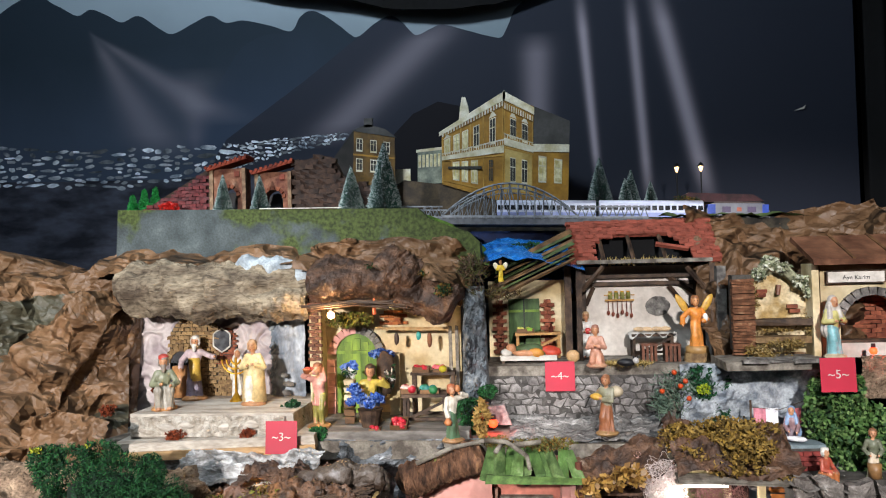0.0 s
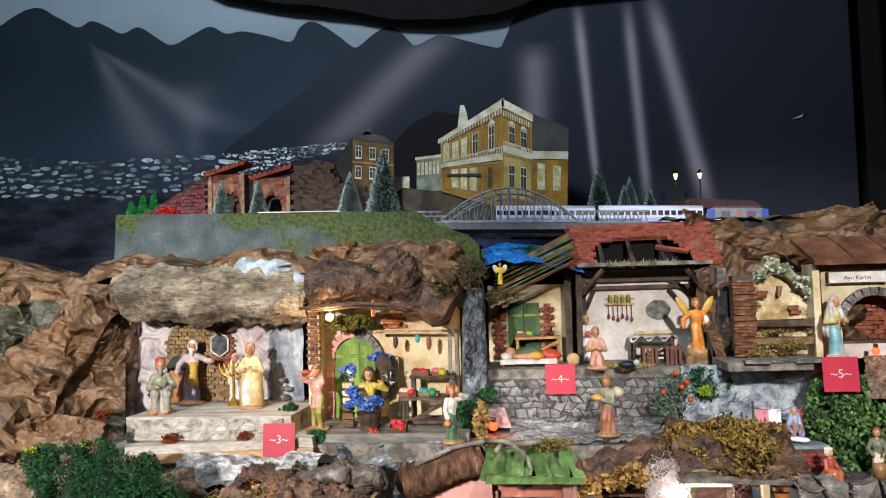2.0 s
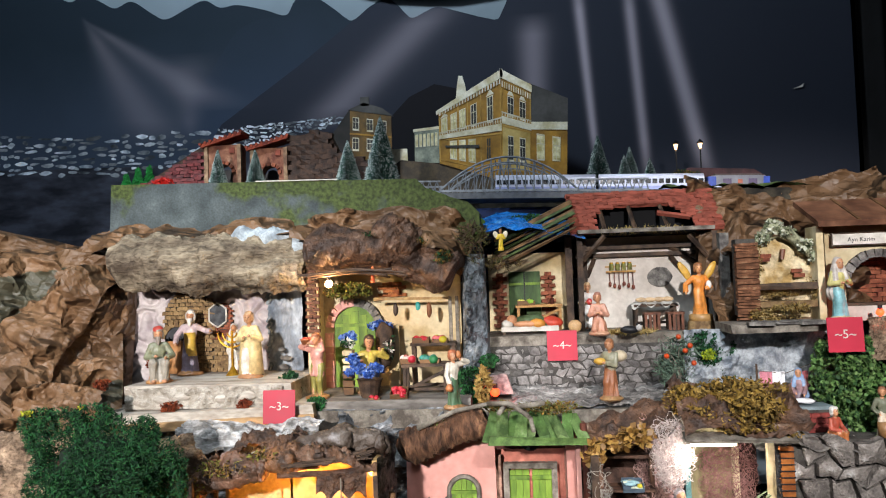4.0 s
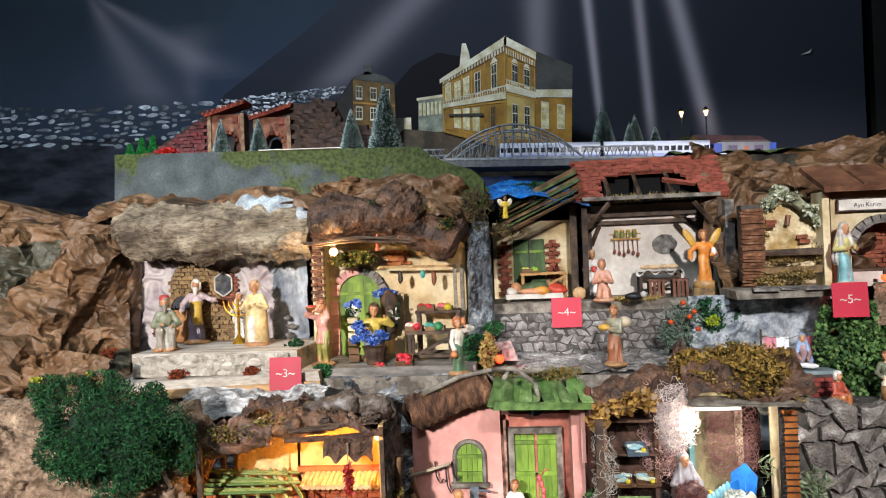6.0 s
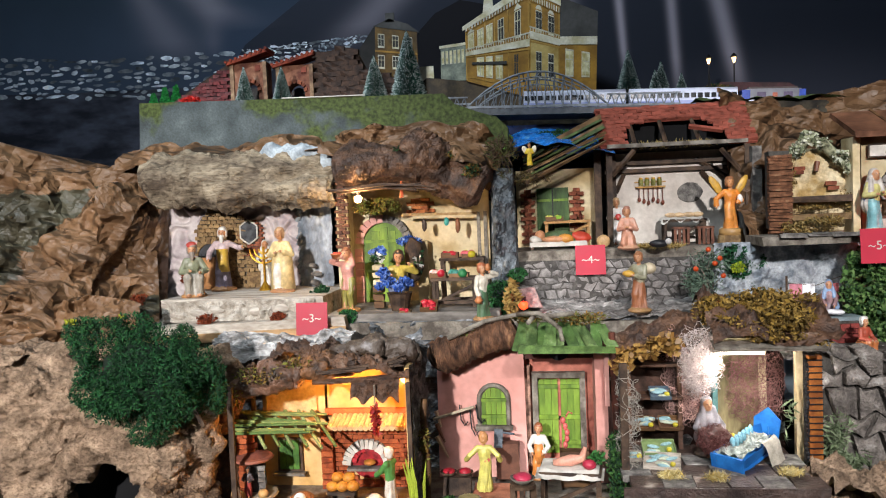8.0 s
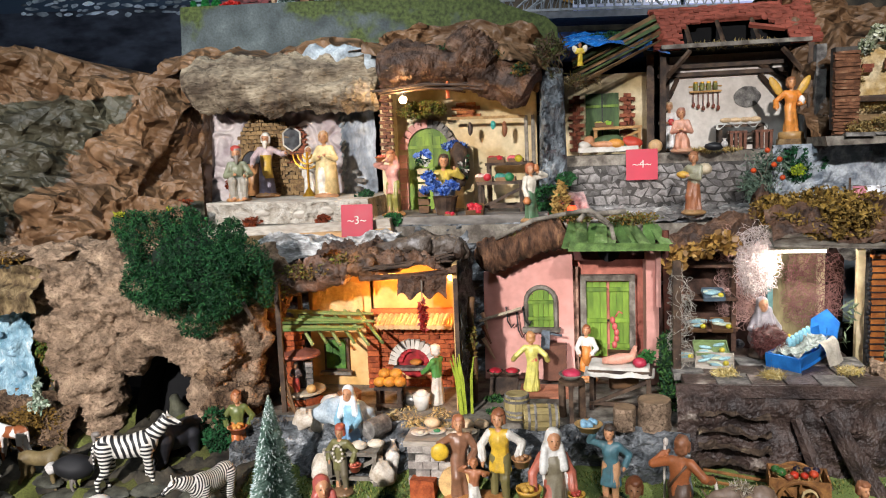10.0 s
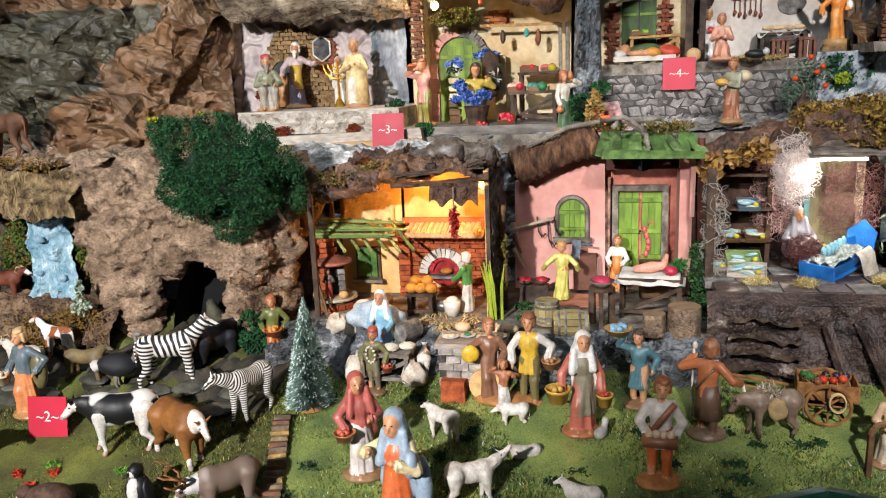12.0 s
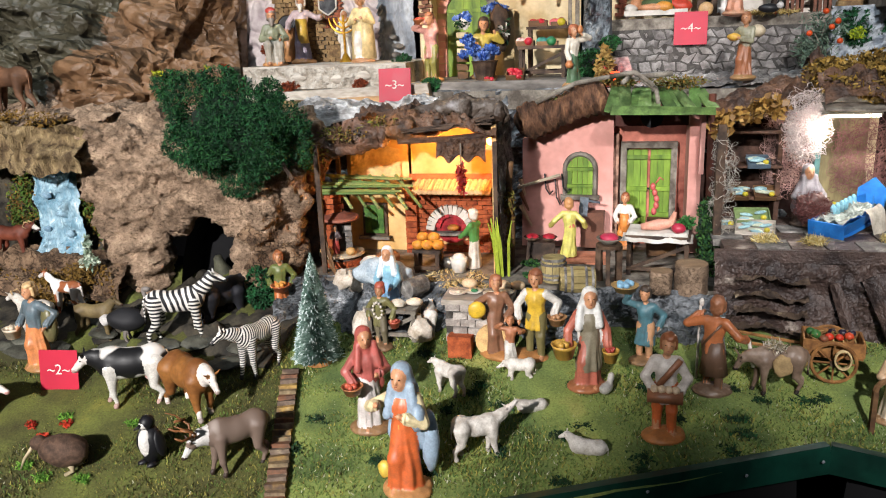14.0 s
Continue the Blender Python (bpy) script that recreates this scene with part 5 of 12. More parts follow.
# ---- painted figurines ----
def figurine(x, y, z, h, yaw, label, robe, top, hood="4a3020", skin="c48a62", kind="robe", arms=None, veil=False, beard=False,
             base="a8764c", extra=None, extras=("c8a860", "7a5a38"), cap=False, sash=None, sway=None, sleeve=None, apron=False, tunic=0.355):
    """A painted resin figurine as one plain shape. arms: hand places for both sides, in parts of the height."""
    dz = {"robe": 0, "trousers": 0, "seated": -0.2, "kneel": -0.22}[kind]
    ph = 7.3 * x + 3.1 * y + 11 * z
    sw = 0.022 * math.sin(ph * 5) if sway is None else sway
    S = Sculpt()
    if base:
        S.lump((0.0, -0.015, 0.02), (0.2, 0.165, 0.055), 4, 0.01, (0, 0, 40 * math.sin(ph)), 0.003, ph)
        S.lump((0.06 * math.sin(ph * 2), 0.06, 0.02), (0.11, 0.08, 0.06), 4, 0.03, (0, 0, 20), 0.004, ph)
    if kind == "robe":
        S.bar((sw, 0.0, 0.53), (0, -0.01, 0.06), 0.078, 0.125, 0, 0.02, 0.82, 0.035, 0.0075, ph)
        S.bar((sw - 0.04, -0.01, 0.5), (-0.05, -0.075, 0.29), 0.06, 0.055, 0, 0.04)
        S.bar((-0.05, -0.075, 0.29), (-0.06, -0.05, 0.06), 0.055, 0.06, 0, 0.04, 1, 0.035, 0.005, ph)
        if apron:
            S.bar((sw, -0.014, 0.53), (0, -0.022, 0.25), 0.084, 0.124, 1, 0.012, 0.84, 0.2, 0.007, ph)
        for q in (-1, 1):
            S.lump((q * 0.055, -0.115, 0.035), (0.028, 0.05, 0.022), 2, 0.01)
    elif kind == "kneel":
        S.bar((0, 0.02, 0.31), (0, 0.02, 0.06), 0.085, 0.155, 0, 0.02, 1.0, 0.0, 0.010, ph)
        S.bar((-0.05, -0.03, 0.27), (-0.07, -0.13, 0.1), 0.06, 0.055, 0, 0.03)
        S.bar((0.06, 0.0, 0.2), (0.09, 0.14, 0.05), 0.07, 0.05, 0, 0.03, 1, 0, 0.008, ph)
    elif kind == "trousers":
        for q in (-1, 1):
            f = -0.035 * q
            S.chain([(q * 0.05 + sw, 0, 0.5), (q * 0.062, f - 0.012, 0.29), (q * 0.066, f * 0.6 + 0.005, 0.07)], [0.064, 0.05, 0.036], 0, 0.018, 1, 0.003, ph + q)
            S.bar((q * 0.067, f * 0.6, 0.16), (q * 0.067, f * 0.6, 0.05), 0.038, 0.034, 0 if sash else 2, 0.01)
            S.lump((q * 0.074, f * 0.6 - 0.035, 0.042), (0.032, 0.064, 0.028), 2, 0.015)
        S.bar((sw, 0, 0.56), (sw * 0.6, 0, tunic + 0.025), 0.082, 0.11 + 0.2 * (0.355 - tunic), 1, 0.02, 0.8, tunic, 0.007, ph)
    else:
        for q in (-1, 1):
            S.chain([(q * 0.055, 0.04, 0.29), (q * 0.085, -0.16, 0.3), (q * 0.08, -0.17, 0.06)], [0.078, 0.06, 0.042], 0, 0.03, 1, 0.004, ph)
            S.lump((q * 0.08, -0.2, 0.04), (0.032, 0.058, 0.026), 2, 0.012)
        S.bar((0, -0.05, 0.24), (0, -0.09, 0.06), 0.11, 0.12, 0, 0.03, 0.8, 0.02, 0.008, ph)
        S.bar((0, 0.08, 0.2), (0, 0.08, 0.03), 0.12, 0.14, 4, 0.015, 1, 0, 0.01, ph)
    # torso, neck and head
    S.bar((sw, 0, 0.5 + dz), (sw * 0.4, -0.004, 0.66 + dz), 0.086, 0.092, 1, 0.02, 0.78, None, 0.004, ph)
    S.lump((sw * 0.3, -0.008, 0.68 + dz), (0.1, 0.072, 0.095), 1, 0.03)
    S.bar((-0.082, 0.006, 0.752 + dz), (0.082, 0.006, 0.752 + dz), 0.042, 0.042, 1, 0.035)
    S.bar((0, 0.0, 0.775 + dz), (0, -0.008, 0.86 + dz), 0.032, 0.028, 2, 0.012)
    if sash:
        S.bar((sw, 0, 0.535 + dz), (sw, 0, 0.56 + dz), 0.083, 0.083, 6, 0.008, 0.8)
    hx = 0.012 * math.sin(ph * 3)
    n0, hs = len(S.items), 1.14
    S.lump((hx, -0.014, 0.912 + dz), (0.052, 0.06, 0.06), 2, 0.012)
    S.lump((hx, -0.034, 0.872 + dz), (0.041, 0.042, 0.05), 2, 0.012)
    S.bar((hx, -0.072, 0.908 + dz), (hx, -0.083, 0.886 + dz), 0.007, 0.011, 2, 0.008)
    if veil:
        S.bar((hx, 0.02, 0.93 + dz), (0, 0.032, 0.80 + dz), 0.068, 0.074, 3, 0.02)
        S.bar((0, 0.034, 0.80 + dz), (sw * 2, 0.045, 0.5 + dz), 0.09, 0.125, 3, 0.025, 0.62, None, 0.007, ph)
        S.bar((-0.064, -0.016, 0.85 + dz), (-0.088, -0.06, 0.66 + dz), 0.027, 0.032, 3, 0.02)
        S.bar((0.064, -0.016, 0.85 + dz), (0.088, -0.055, 0.68 + dz), 0.027, 0.032, 3, 0.02)
    else:
        S.lump((hx, 0.014, 0.93 + dz), (0.063, 0.062, 0.064), 3, 0.008, (0, 0, 0), 0.005, ph)
        S.lump((hx, 0.03, 0.88 + dz), (0.06, 0.042, 0.058), 3, 0.012, (0, 0, 0), 0.005, ph)
        S.lump((hx + 0.008, -0.022, 0.962 + dz), (0.052, 0.048, 0.03), 3, 0.008, (14, 0, 0), 0.004, ph)
        for q in (-1, 1):
            S.bar((hx + q * 0.05, -0.012, 0.93 + dz), (hx + q * 0.052, -0.004, 0.865 + dz), 0.019, 0.016, 3, 0.008)
    if cap:
        S.lump((hx, 0.004, 0.97 + dz), (0.066, 0.072, 0.04), 5, 0.008, (10, 0, 0))
    if beard:
        S.bar((hx, -0.058, 0.852 + dz), (hx, -0.07, 0.785 + dz), 0.036, 0.018, 3, 0.012, 1, None, 0.003, ph)
    pivot = np.array((0, 0, 0.845 + dz))
    for n in range(n0, len(S.items)):
        it = list(S.items[n])
        it[1] = pivot + (it[1] - pivot) * hs
        if it[0] == "bar":
            it[2], it[3], it[4] = pivot + (it[2] - pivot) * hs, it[3] * hs, it[4] * hs
        else:
            it[2] = it[2] * hs
        S.items[n] = tuple(it)
    arms = arms or ((-0.06, -0.14, 0.58), (0.06, -0.14, 0.58))
    for q, hnd in zip((-1, 1), arms):
        if hnd:
            sh, hd = Vector((q * 0.1, 0.006, 0.745 + dz)), Vector(hnd) + Vector((0, 0, dz))
            reach = hd - sh
            bend = math.sqrt(max(0.0, 0.36 ** 2 - min(reach.length, 0.355) ** 2)) * 0.5
            out = (Vector((q * 0.8, 0.55, -0.55)) - reach.normalized() * reach.normalized().dot(Vector((q * 0.8, 0.55, -0.55)))).normalized()
            el = (sh + hd) / 2 + out * bend
            cuff = el.lerp(hd, 0.78)
            sm = 9 if sleeve else 1
            S.bar(sh, el, 0.046, 0.04, sm, 0.02, 1, None, 0.003, ph)
            S.bar(el, cuff, 0.04, 0.042, sm, 0.015, 1, None, 0.005, ph + 2)
            S.bar(cuff, hd, 0.019, 0.017, 2, 0.006)
            w = (hd - el).normalized()
            S.lump(hd + w * 0.018, (0.019, 0.022, 0.024), 2, 0.008)
            S.bar(hd + w * 0.01, hd + w * 0.045 + Vector((0, 0, -0.006)), 0.012, 0.009, 2, 0.008)
    bm = S.into(B(), max(0.0095, 0.0011 / h))
    for q in (-1, 1):
        blob(bm, ((hx + q * 0.022) * hs, -0.07 * hs, 0.845 + 0.066 * hs + dz), (0.009, 0.0055, 0.006), 0, 1, 1, 7)
    blob(bm, (hx * hs, -0.075 * hs, 0.845 + 0.019 * hs + dz), (0.014, 0.0045, 0.0045), 0, 1, 1, 8)
    if extra:
        extra(bm, dz)
    bmesh.ops.transform(bm, matrix=Matrix.Diagonal((h, h, h, 1)), verts=bm.verts)
    cols = [robe, top, skin, hood, base or "a8764c", extras[0], extras[1] if not sash else sash]
    ob = solo("figurine", bm, [wash(c) for c in cols] + [M["coal"], wash("8a3a2c"), wash(sleeve or top)], pose(x, y, z, 0, 0, yaw), label, "figurine", "painted figurines of the scene", smooth=True)
    return ob


def basket(bm, c, r, hgt, mi=5, fill=6, seed=1):
    """A round basket with round goods, for a figurine's load."""
    lathe(bm, [(r * 0.7, 0), (r, hgt), (r * 1.06, hgt), (r * 0.9, hgt * 0.7)], 12, pose(*c), mi)
    rd = random.Random(seed)
    for k in range(9):
        a = rd.uniform(0, 6.28)
        q = r * 0.6 * rd.random()
        blob(bm, (c[0] + q * math.cos(a), c[1] + q * math.sin(a), c[2] + hgt), (r * 0.3, r * 0.3, r * 0.28), 0.1, 9, 1, fill)


def number_card(x, y, z, n, s=0.065, lean=-6, yaw=0):
    c = thing("number_card", pose(x, y, z, lean, 0, yaw), "crimson card with the white number %s" % n, "number card", "crimson number cards")
    bm = B(); box(bm, (0, 0, s / 2), (s, 0.0016, s)); bmesh.ops.bevel(bm, geom=list(bm.edges), offset=0.0004, segments=1); part("card", bm, M["sign"], c)
    fc = bpy.data.curves.new("number", "FONT")
    fc.body, fc.size, fc.align_x, fc.extrude = "~%s~" % n, s * 0.36, "CENTER", 0.0002
    t = new("number", fc)
    fc.materials.append(M["white"])
    t.parent = c
    t.matrix_local = pose(0, -0.0012, s * 0.40, 90, 0, 0)


def tuft(name, x, y, z, lumps, n, size, mats, seed, label, cat="bush", group="", **kw):
    """A bush or cushion of moss made of many small leaves."""
    t = new(name, leafy(lumps, n, size, mats, seed, **kw))
    t.matrix_world = pose(x, y, z)
    return tagged(t, label, cat, group)


def table(x, y, z, w, d, h, label, m=None, yaw=0, cross=True):
    m = m or M["darkwood"]
    t = thing("wooden_table", pose(x, y, z, 0, 0, yaw), label, "table")
    bm = B(); box(bm, (0, 0, h - 0.003), (w, d, 0.006), jit=0.0006); part("tabletop", bm, m, t)
    for sx in (-1, 1):
        for sy in (-1, 1):
            bm = B(); box(bm, (sx * (w / 2 - 0.006), sy * (d / 2 - 0.006), (h - 0.006) / 2), (0.007, 0.007, h - 0.006), jit=0.0004); part("leg", bm, m, t)
    if cross:
        bm = B(); box(bm, (0, -d / 2 + 0.004, h * 0.45), (0.006, 0.005, w * 0.95), ry=65); part("brace", bm, m, t)
    bm = B(); box(bm, (0, -d / 2 + 0.004, 0.012), (w * 0.95, 0.005, 0.006)); part("stretcher", bm, m, t)
    return t


def crate(x, y, z, w, d, h, fill, label, yaw=0, tilt=0, n=10, r=0.007, wood=None, seed=1):
    c = thing("crate", pose(x, y, z, tilt, 0, yaw), label, "crate", "small crates of goods")
    wood = wood or M["wood"]
    bm = B(); box(bm, (0, 0, 0.001), (w, d, 0.002)); part("bottom", bm, wood, c)
    for sy in (-1, 1):
        bm = B(); box(bm, (0, sy * d / 2, h / 2), (w, 0.0018, h)); part("side", bm, wood, c)
    for sx in (-1, 1):
        bm = B(); box(bm, (sx * w / 2, 0, h / 2), (0.0018, d, h)); part("side", bm, wood, c)
    rd = random.Random(seed)
    for k in range(n):
        bm = B(); blob(bm, (rd.uniform(-0.4, 0.4) * w, rd.uniform(-0.4, 0.4) * d, h * 0.75 + rd.uniform(0, 0.3) * r), (r, r, r * 0.9), 0.1, 60, 2, 0, seed=k)
        part("fruit", bm, fill if not isinstance(fill, list) else fill[k % len(fill)], c, smooth=True)
    return c


def stool(x, y, z, r, h, label, m=None):
    s = thing("stool", pose(x, y, z), label, "stool")
    bm = B(); lathe(bm, [(r, h - 0.006), (r * 1.05, h - 0.003), (r, h)], 10); part("seat", bm, m or M["darkwood"], s)
    for k in range(4):
        a = math.pi / 4 + k * math.pi / 2
        bm = B(); rod(bm, (r * 0.85 * math.cos(a), r * 0.85 * math.sin(a), 0), (r * 0.7 * math.cos(a), r * 0.7 * math.sin(a), h - 0.005), 0.0035, n=6); part("leg", bm, m or M["darkwood"], s)
    return s


def bulb(x, y, z, r, colour, strength, watts, label):
    b = thing("light_bulb", pose(x, y, z), label, "light bulb", "small lit bulbs")
    bm = B(); blob(bm, (0, 0, 0), (r, r, r), 0, 1, 2); part("glass", bm, glow("lit_" + label.replace(" ", "_"), colour, strength), b, smooth=True)
    bm = B(); rod(bm, (0, 0, r * 0.6), (0, 0, r * 1.8), r * 0.55, n=8); part("socket", bm, M["coal"], b)
    if watts:
        lamp("bulb_light", "POINT", (x, y - r * 1.6, z), (x, 0, 0), watts, colour, r)


def planks(parent, m, w, h, n, mt, name="plank", d=0.004, gap=0.0008, upright=True, label=""):
    """Boards side by side over a panel w by h."""
    for k in range(n):
        bm = B()
        if upright:
            box(bm, (w * (k + 0.5) / n, -d / 2, h / 2), (w / n - gap, d, h), jit=0.0006)
        else:
            box(bm, (w / 2, -d / 2, h * (k + 0.5) / n), (w, d, h / n - gap), jit=0.0006)
        ob = part(name, bm, mt, parent, label)
        ob.matrix_local = m


def arch_stones(parent, m, r, n, s, mt, d=0.006, a0=0, a1=180, name="arch_stone"):
    for k in range(n):
        a = radians(lerp(a0, a1, (k + 0.5) / n))
        bm = B(); box(bm, (r * math.cos(a), -d / 2, r * math.sin(a)), (s * 1.2, d, r * radians(a1 - a0) / n * 0.9), ry=-math.degrees(a), jit=0.0008)
        ob = part(name, bm, mt, parent)
        ob.matrix_local = m


# ---- upper terrace: the temple scene ----
M["relief"] = mat("white_relief_plaster", "cdc3c0", 0.75, "a89a9c", 20, 0.5, var=0.18, dist=0.008, col3="d8cec8")
M["stone_tan"] = mat("tan_stone", "9c8058", 0.85, "6a5238", 60, 0.5, var=0.4)
M["stone_grey"] = mat("grey_stone", "8a8680", 0.8, "4e4a48", 50, 0.6, var=0.45, col3="b8b4b0")
M["mortar"] = mat("dark_mortar", "524e49", 0.9, "34312d", 60, 0.5, var=0.4)
M["redmoss"] = mat("rust_moss", "8a3c1a", 0.95, "54220e", 60, 0, var=0.4)
tp = thing("temple_backdrop", pose(0, 1.62, 1.29), "white relief plaster wall with a painted stone archway", "wall panel")
def swirl(p, f):
    """Plaster pushed into curling ridges."""
    n = noise.noise(p * f) + 0.5 * noise.noise(p * f * 2.1 + Vector((4, 1, 2)))
    return 0.55 * math.sin(11 * n) + 0.25 * noise.noise(p * f * 6)
bm = sheet(lambda u, v: (lerp(-0.765, -0.40, u), 0.0, lerp(-0.03, 0.235, v)), 220, 170, 0.011, 13, swirl, (0, -1, 0)); part("wall", bm, M["relief"], tp, smooth=True)
bm = sheet(lambda u, v: (lerp(-0.40, -0.315, u), -0.01 - 0.03 * u, lerp(0, 0.225, v)), 30, 60, 0.018, 30, rugged, (0, -1, 0)); part("rock_face", bm, mat("blue_grey_rock", "a4aab2", 0.7, "6a7480", 24, 0.6, var=0.4, stretch=(1, 1, 0.4), col3="d8dce0"), tp, "blue-grey painted rock", smooth=True)
bm = B()
for k in range(14):
    rod(bm, (-0.403 + 0.004 * math.sin(k * 1.5), -0.022, 0.02 + k * 0.014), (-0.397, -0.022, 0.034 + k * 0.014), 0.005, n=6)
part("twisted_column", bm, mat("grey_rope", "8a9298", 0.7, "56606a", 60, 0.5), tp, "grey twisted column")
def in_arch(x, z, cx, hw, spring):
    return abs(x - cx) < hw and (z < spring or (x - cx) ** 2 + (z - spring) ** 2 < hw * hw)
bm = B(); prism(bm, [(-0.66, 0), (-0.66, 0.15)] + [(-0.598 - 0.062 * math.cos(math.pi * k / 14), 0.15 + 0.062 * math.sin(math.pi * k / 14)) for k in range(15)] + [(-0.536, 0.15), (-0.492, 0.14), (-0.492, 0)], -0.014, -0.006); part("arch_panel", bm, M["mortar"], tp, "dark stone arch panel")
bricks(tp, pose(-0.664, -0.012, 0.0), 0.128, 0.214, 0.0145, 0.0097, 0.008, M["stone_tan"], "stone", seed=3, jit=0.0014,
       skip=lambda u, v: not in_arch(-0.664 + 0.128 * u, 0.214 * v, -0.598, 0.065, 0.15) or in_arch(-0.664 + 0.128 * u, 0.214 * v, -0.627, 0.03, 0.10))
bricks(tp, pose(-0.544, -0.012, 0.0), 0.05, 0.095, 0.014, 0.0095, 0.008, M["stone_tan"], "stone", seed=5, jit=0.0014)
bricks(tp, pose(-0.562, -0.0105, 0.095), 0.072, 0.095, 0.011, 0.0058, 0.006, M["brick"], "brick", seed=4, jit=0.0008,
       skip=lambda u, v: not in_arch(-0.562 + 0.072 * u, 0.095 + 0.095 * v, -0.524, 0.036, 0.15) or ((-0.562 + 0.072 * u + 0.526) / 0.022) ** 2 + ((0.095 * v - 0.058) / 0.028) ** 2 < 1)
arch_stones(tp, pose(-0.627, -0.019, 0.10), 0.034, 9, 0.011, M["stone_tan"])
bm = B(); lathe(bm, [(0.03, 0), (0.03, 0.004)], 16, pose(-0.627, -0.016, 0.10, 90)); box(bm, (-0.627, -0.018, 0.05), (0.058, 0.004, 0.1)); part("door", bm, mat("iron_grey_door", "3c3c42", 0.5, "222226", 40, 0.3), tp, "dark iron-grey door")
for k in range(5):
    bm = B(); box(bm, (-0.647 + k * 0.01, -0.022, 0.055), (0.0015, 0.003, 0.1)); part("door_bar", bm, M["coal"], tp)
ring = [(-0.526 + (0.021 + 0.003 * (k % 2)) * math.cos(math.pi * k / 6), 0.153 + (0.026 + 0.003 * (k % 2)) * math.sin(math.pi * k / 6)) for k in range(12)]
bm = B(); prism(bm, ring[::-1], -0.021, -0.014); part("niche", bm, mat("slate_niche", "5a5c60", 0.7, "2e3034", 60, 0.4), tp, "grey niche window")
bm = B(); tube(bm, [(a, -0.021, b) for a, b in ring + ring[:1]], 0.0022, 5); part("niche_rim", bm, M["white"], tp, "whitened jagged rim")
for k, (x, z, w, h) in enumerate(((-0.365, 0.07, 0.02, 0.012), (-0.355, 0.05, 0.03, 0.014), (-0.36, 0.03, 0.026, 0.016), (-0.35, 0.012, 0.034, 0.02))):
    bm = B(); blob(bm, (x, -0.05, z), (w / 2, 0.01, h / 2), 0.3, 60, 2); part("rubble", bm, M["stone_grey"], tp)
steps = thing("temple_steps", Matrix(), "whitewashed wooden steps before the archway", "steps")
bm = B(); box(bm, (-0.46, 1.498, 1.285), (0.356, 0.256, 0.05), jit=0.003); part("step", bm, M["whitewood"], steps, "whitewashed top step")
bm = B(); box(bm, (-0.445, 1.40, 1.25), (0.42, 0.13, 0.026), rz=3, ry=-1.5, jit=0.002); part("step", bm, M["whitewood"], steps, "whitewashed lower step")
bm = B(); box(bm, (-0.442, 1.332, 1.236), (0.425, 0.01, 0.018), rz=3, ry=-1.5, jit=0.001); part("front_board", bm, mat("bare_pine", "c8a478", 0.7, "a88458", 30, 0.3, stretch=(0.3, 1, 1)), steps, "bare pine front board")
bm = sheet(lambda u, v: (lerp(-0.635, -0.30, u), 1.3705, lerp(1.263, 1.306, v)), 140, 24, 0.012, 44, rugged, (0, -1, 0)); part("rubble_facing", bm, mat("limed_rubble", "cec6ba", 0.85, "aca294", 70, 1.0, var=0.35, dist=0.01), steps, "whitewashed rubble facing", smooth=True)
for k in range(7):
    bm = B(); blob(bm, (-0.60 + 0.045 * k + 0.01 * math.sin(k * 3), 1.366, 1.275 + 0.006 * (k % 3)), (0.02, 0.006, 0.009), 0.3, 40, 2, seed=k); part("facing_stone", bm, M["whitewood"], steps)
def log_slab(x0, x1, yc, zc, ry, rz, seed, wob=0.012, turn=(-0.35, 0.85)):
    """A curved slab of bark, rounded below, in front and above."""
    def fn(u, v):
        a = math.pi * lerp(turn[0], turn[1], v) * 1.15
        x = lerp(x0, x1, u)
        end = min(1.0, 6 * min(u, 1 - u) + 0.62)
        r = Vector((0, -math.cos(a) * ry, math.sin(a) * rz)) * end
        p = Vector((x, yc + wob * math.sin(7 * u + seed), zc + 0.6 * wob * math.sin(5 * u + 2 * seed))) + r
        k = rugged(p + Vector((seed, 0, 0)), 13) * 0.016 + 0.009 * rugged(p, 42) + 0.007 * noise.noise(Vector((p.x * 14, p.y * 30, p.z * 40))) - 0.01 * max(0.0, noise.noise(Vector((p.x * 22, p.y * 50, p.z * 60 + seed))) - 0.1)
        return p + r.normalized() * k + Vector((0.02 * noise.noise(p * 25) * (1 - end), 0, 0))
    return sheet(fn, 150, 44, 0.0, 1, rugged)
bo = thing("bark_overhang", Matrix(), "thick grey bark slab roofing the temple scene", "bark slab")
part("bark_piece", log_slab(-0.738, -0.285, 1.535, 1.566, 0.06, 0.05, 1.0), M["bark"], bo, smooth=True)
part("bark_piece", log_slab(-0.44, -0.283, 1.53, 1.533, 0.065, 0.026, 2.3, 0.004), M["bark"], bo, smooth=True)
for k, (x, z) in enumerate(((-0.44, 1.56), (-0.35, 1.545), (-0.325, 1.55), (-0.67, 1.575))):
    ob = new("lichen", leafy([((x, 1.476, z), (0.012, 0.008, 0.02 if k == 0 else 0.01))], 260, 0.006, [paint("c8b070", 0.9), paint("a8904c", 0.9)], 300 + k, 0.5)); ob.parent = bo
S = Sculpt()
S.chain([(-0.47, 1.535, 1.607), (-0.42, 1.52, 1.612), (-0.36, 1.51, 1.602), (-0.30, 1.51, 1.592), (-0.292, 1.51, 1.56)], [0.01, 0.018, 0.022, 0.02, 0.012], 0, 0.02, 1, 0.002)
bm = S.into(B(), 0.004)
for v in bm.verts: v.co += Vector((0, 0, 0.012)) * rugged(v.co, 40)
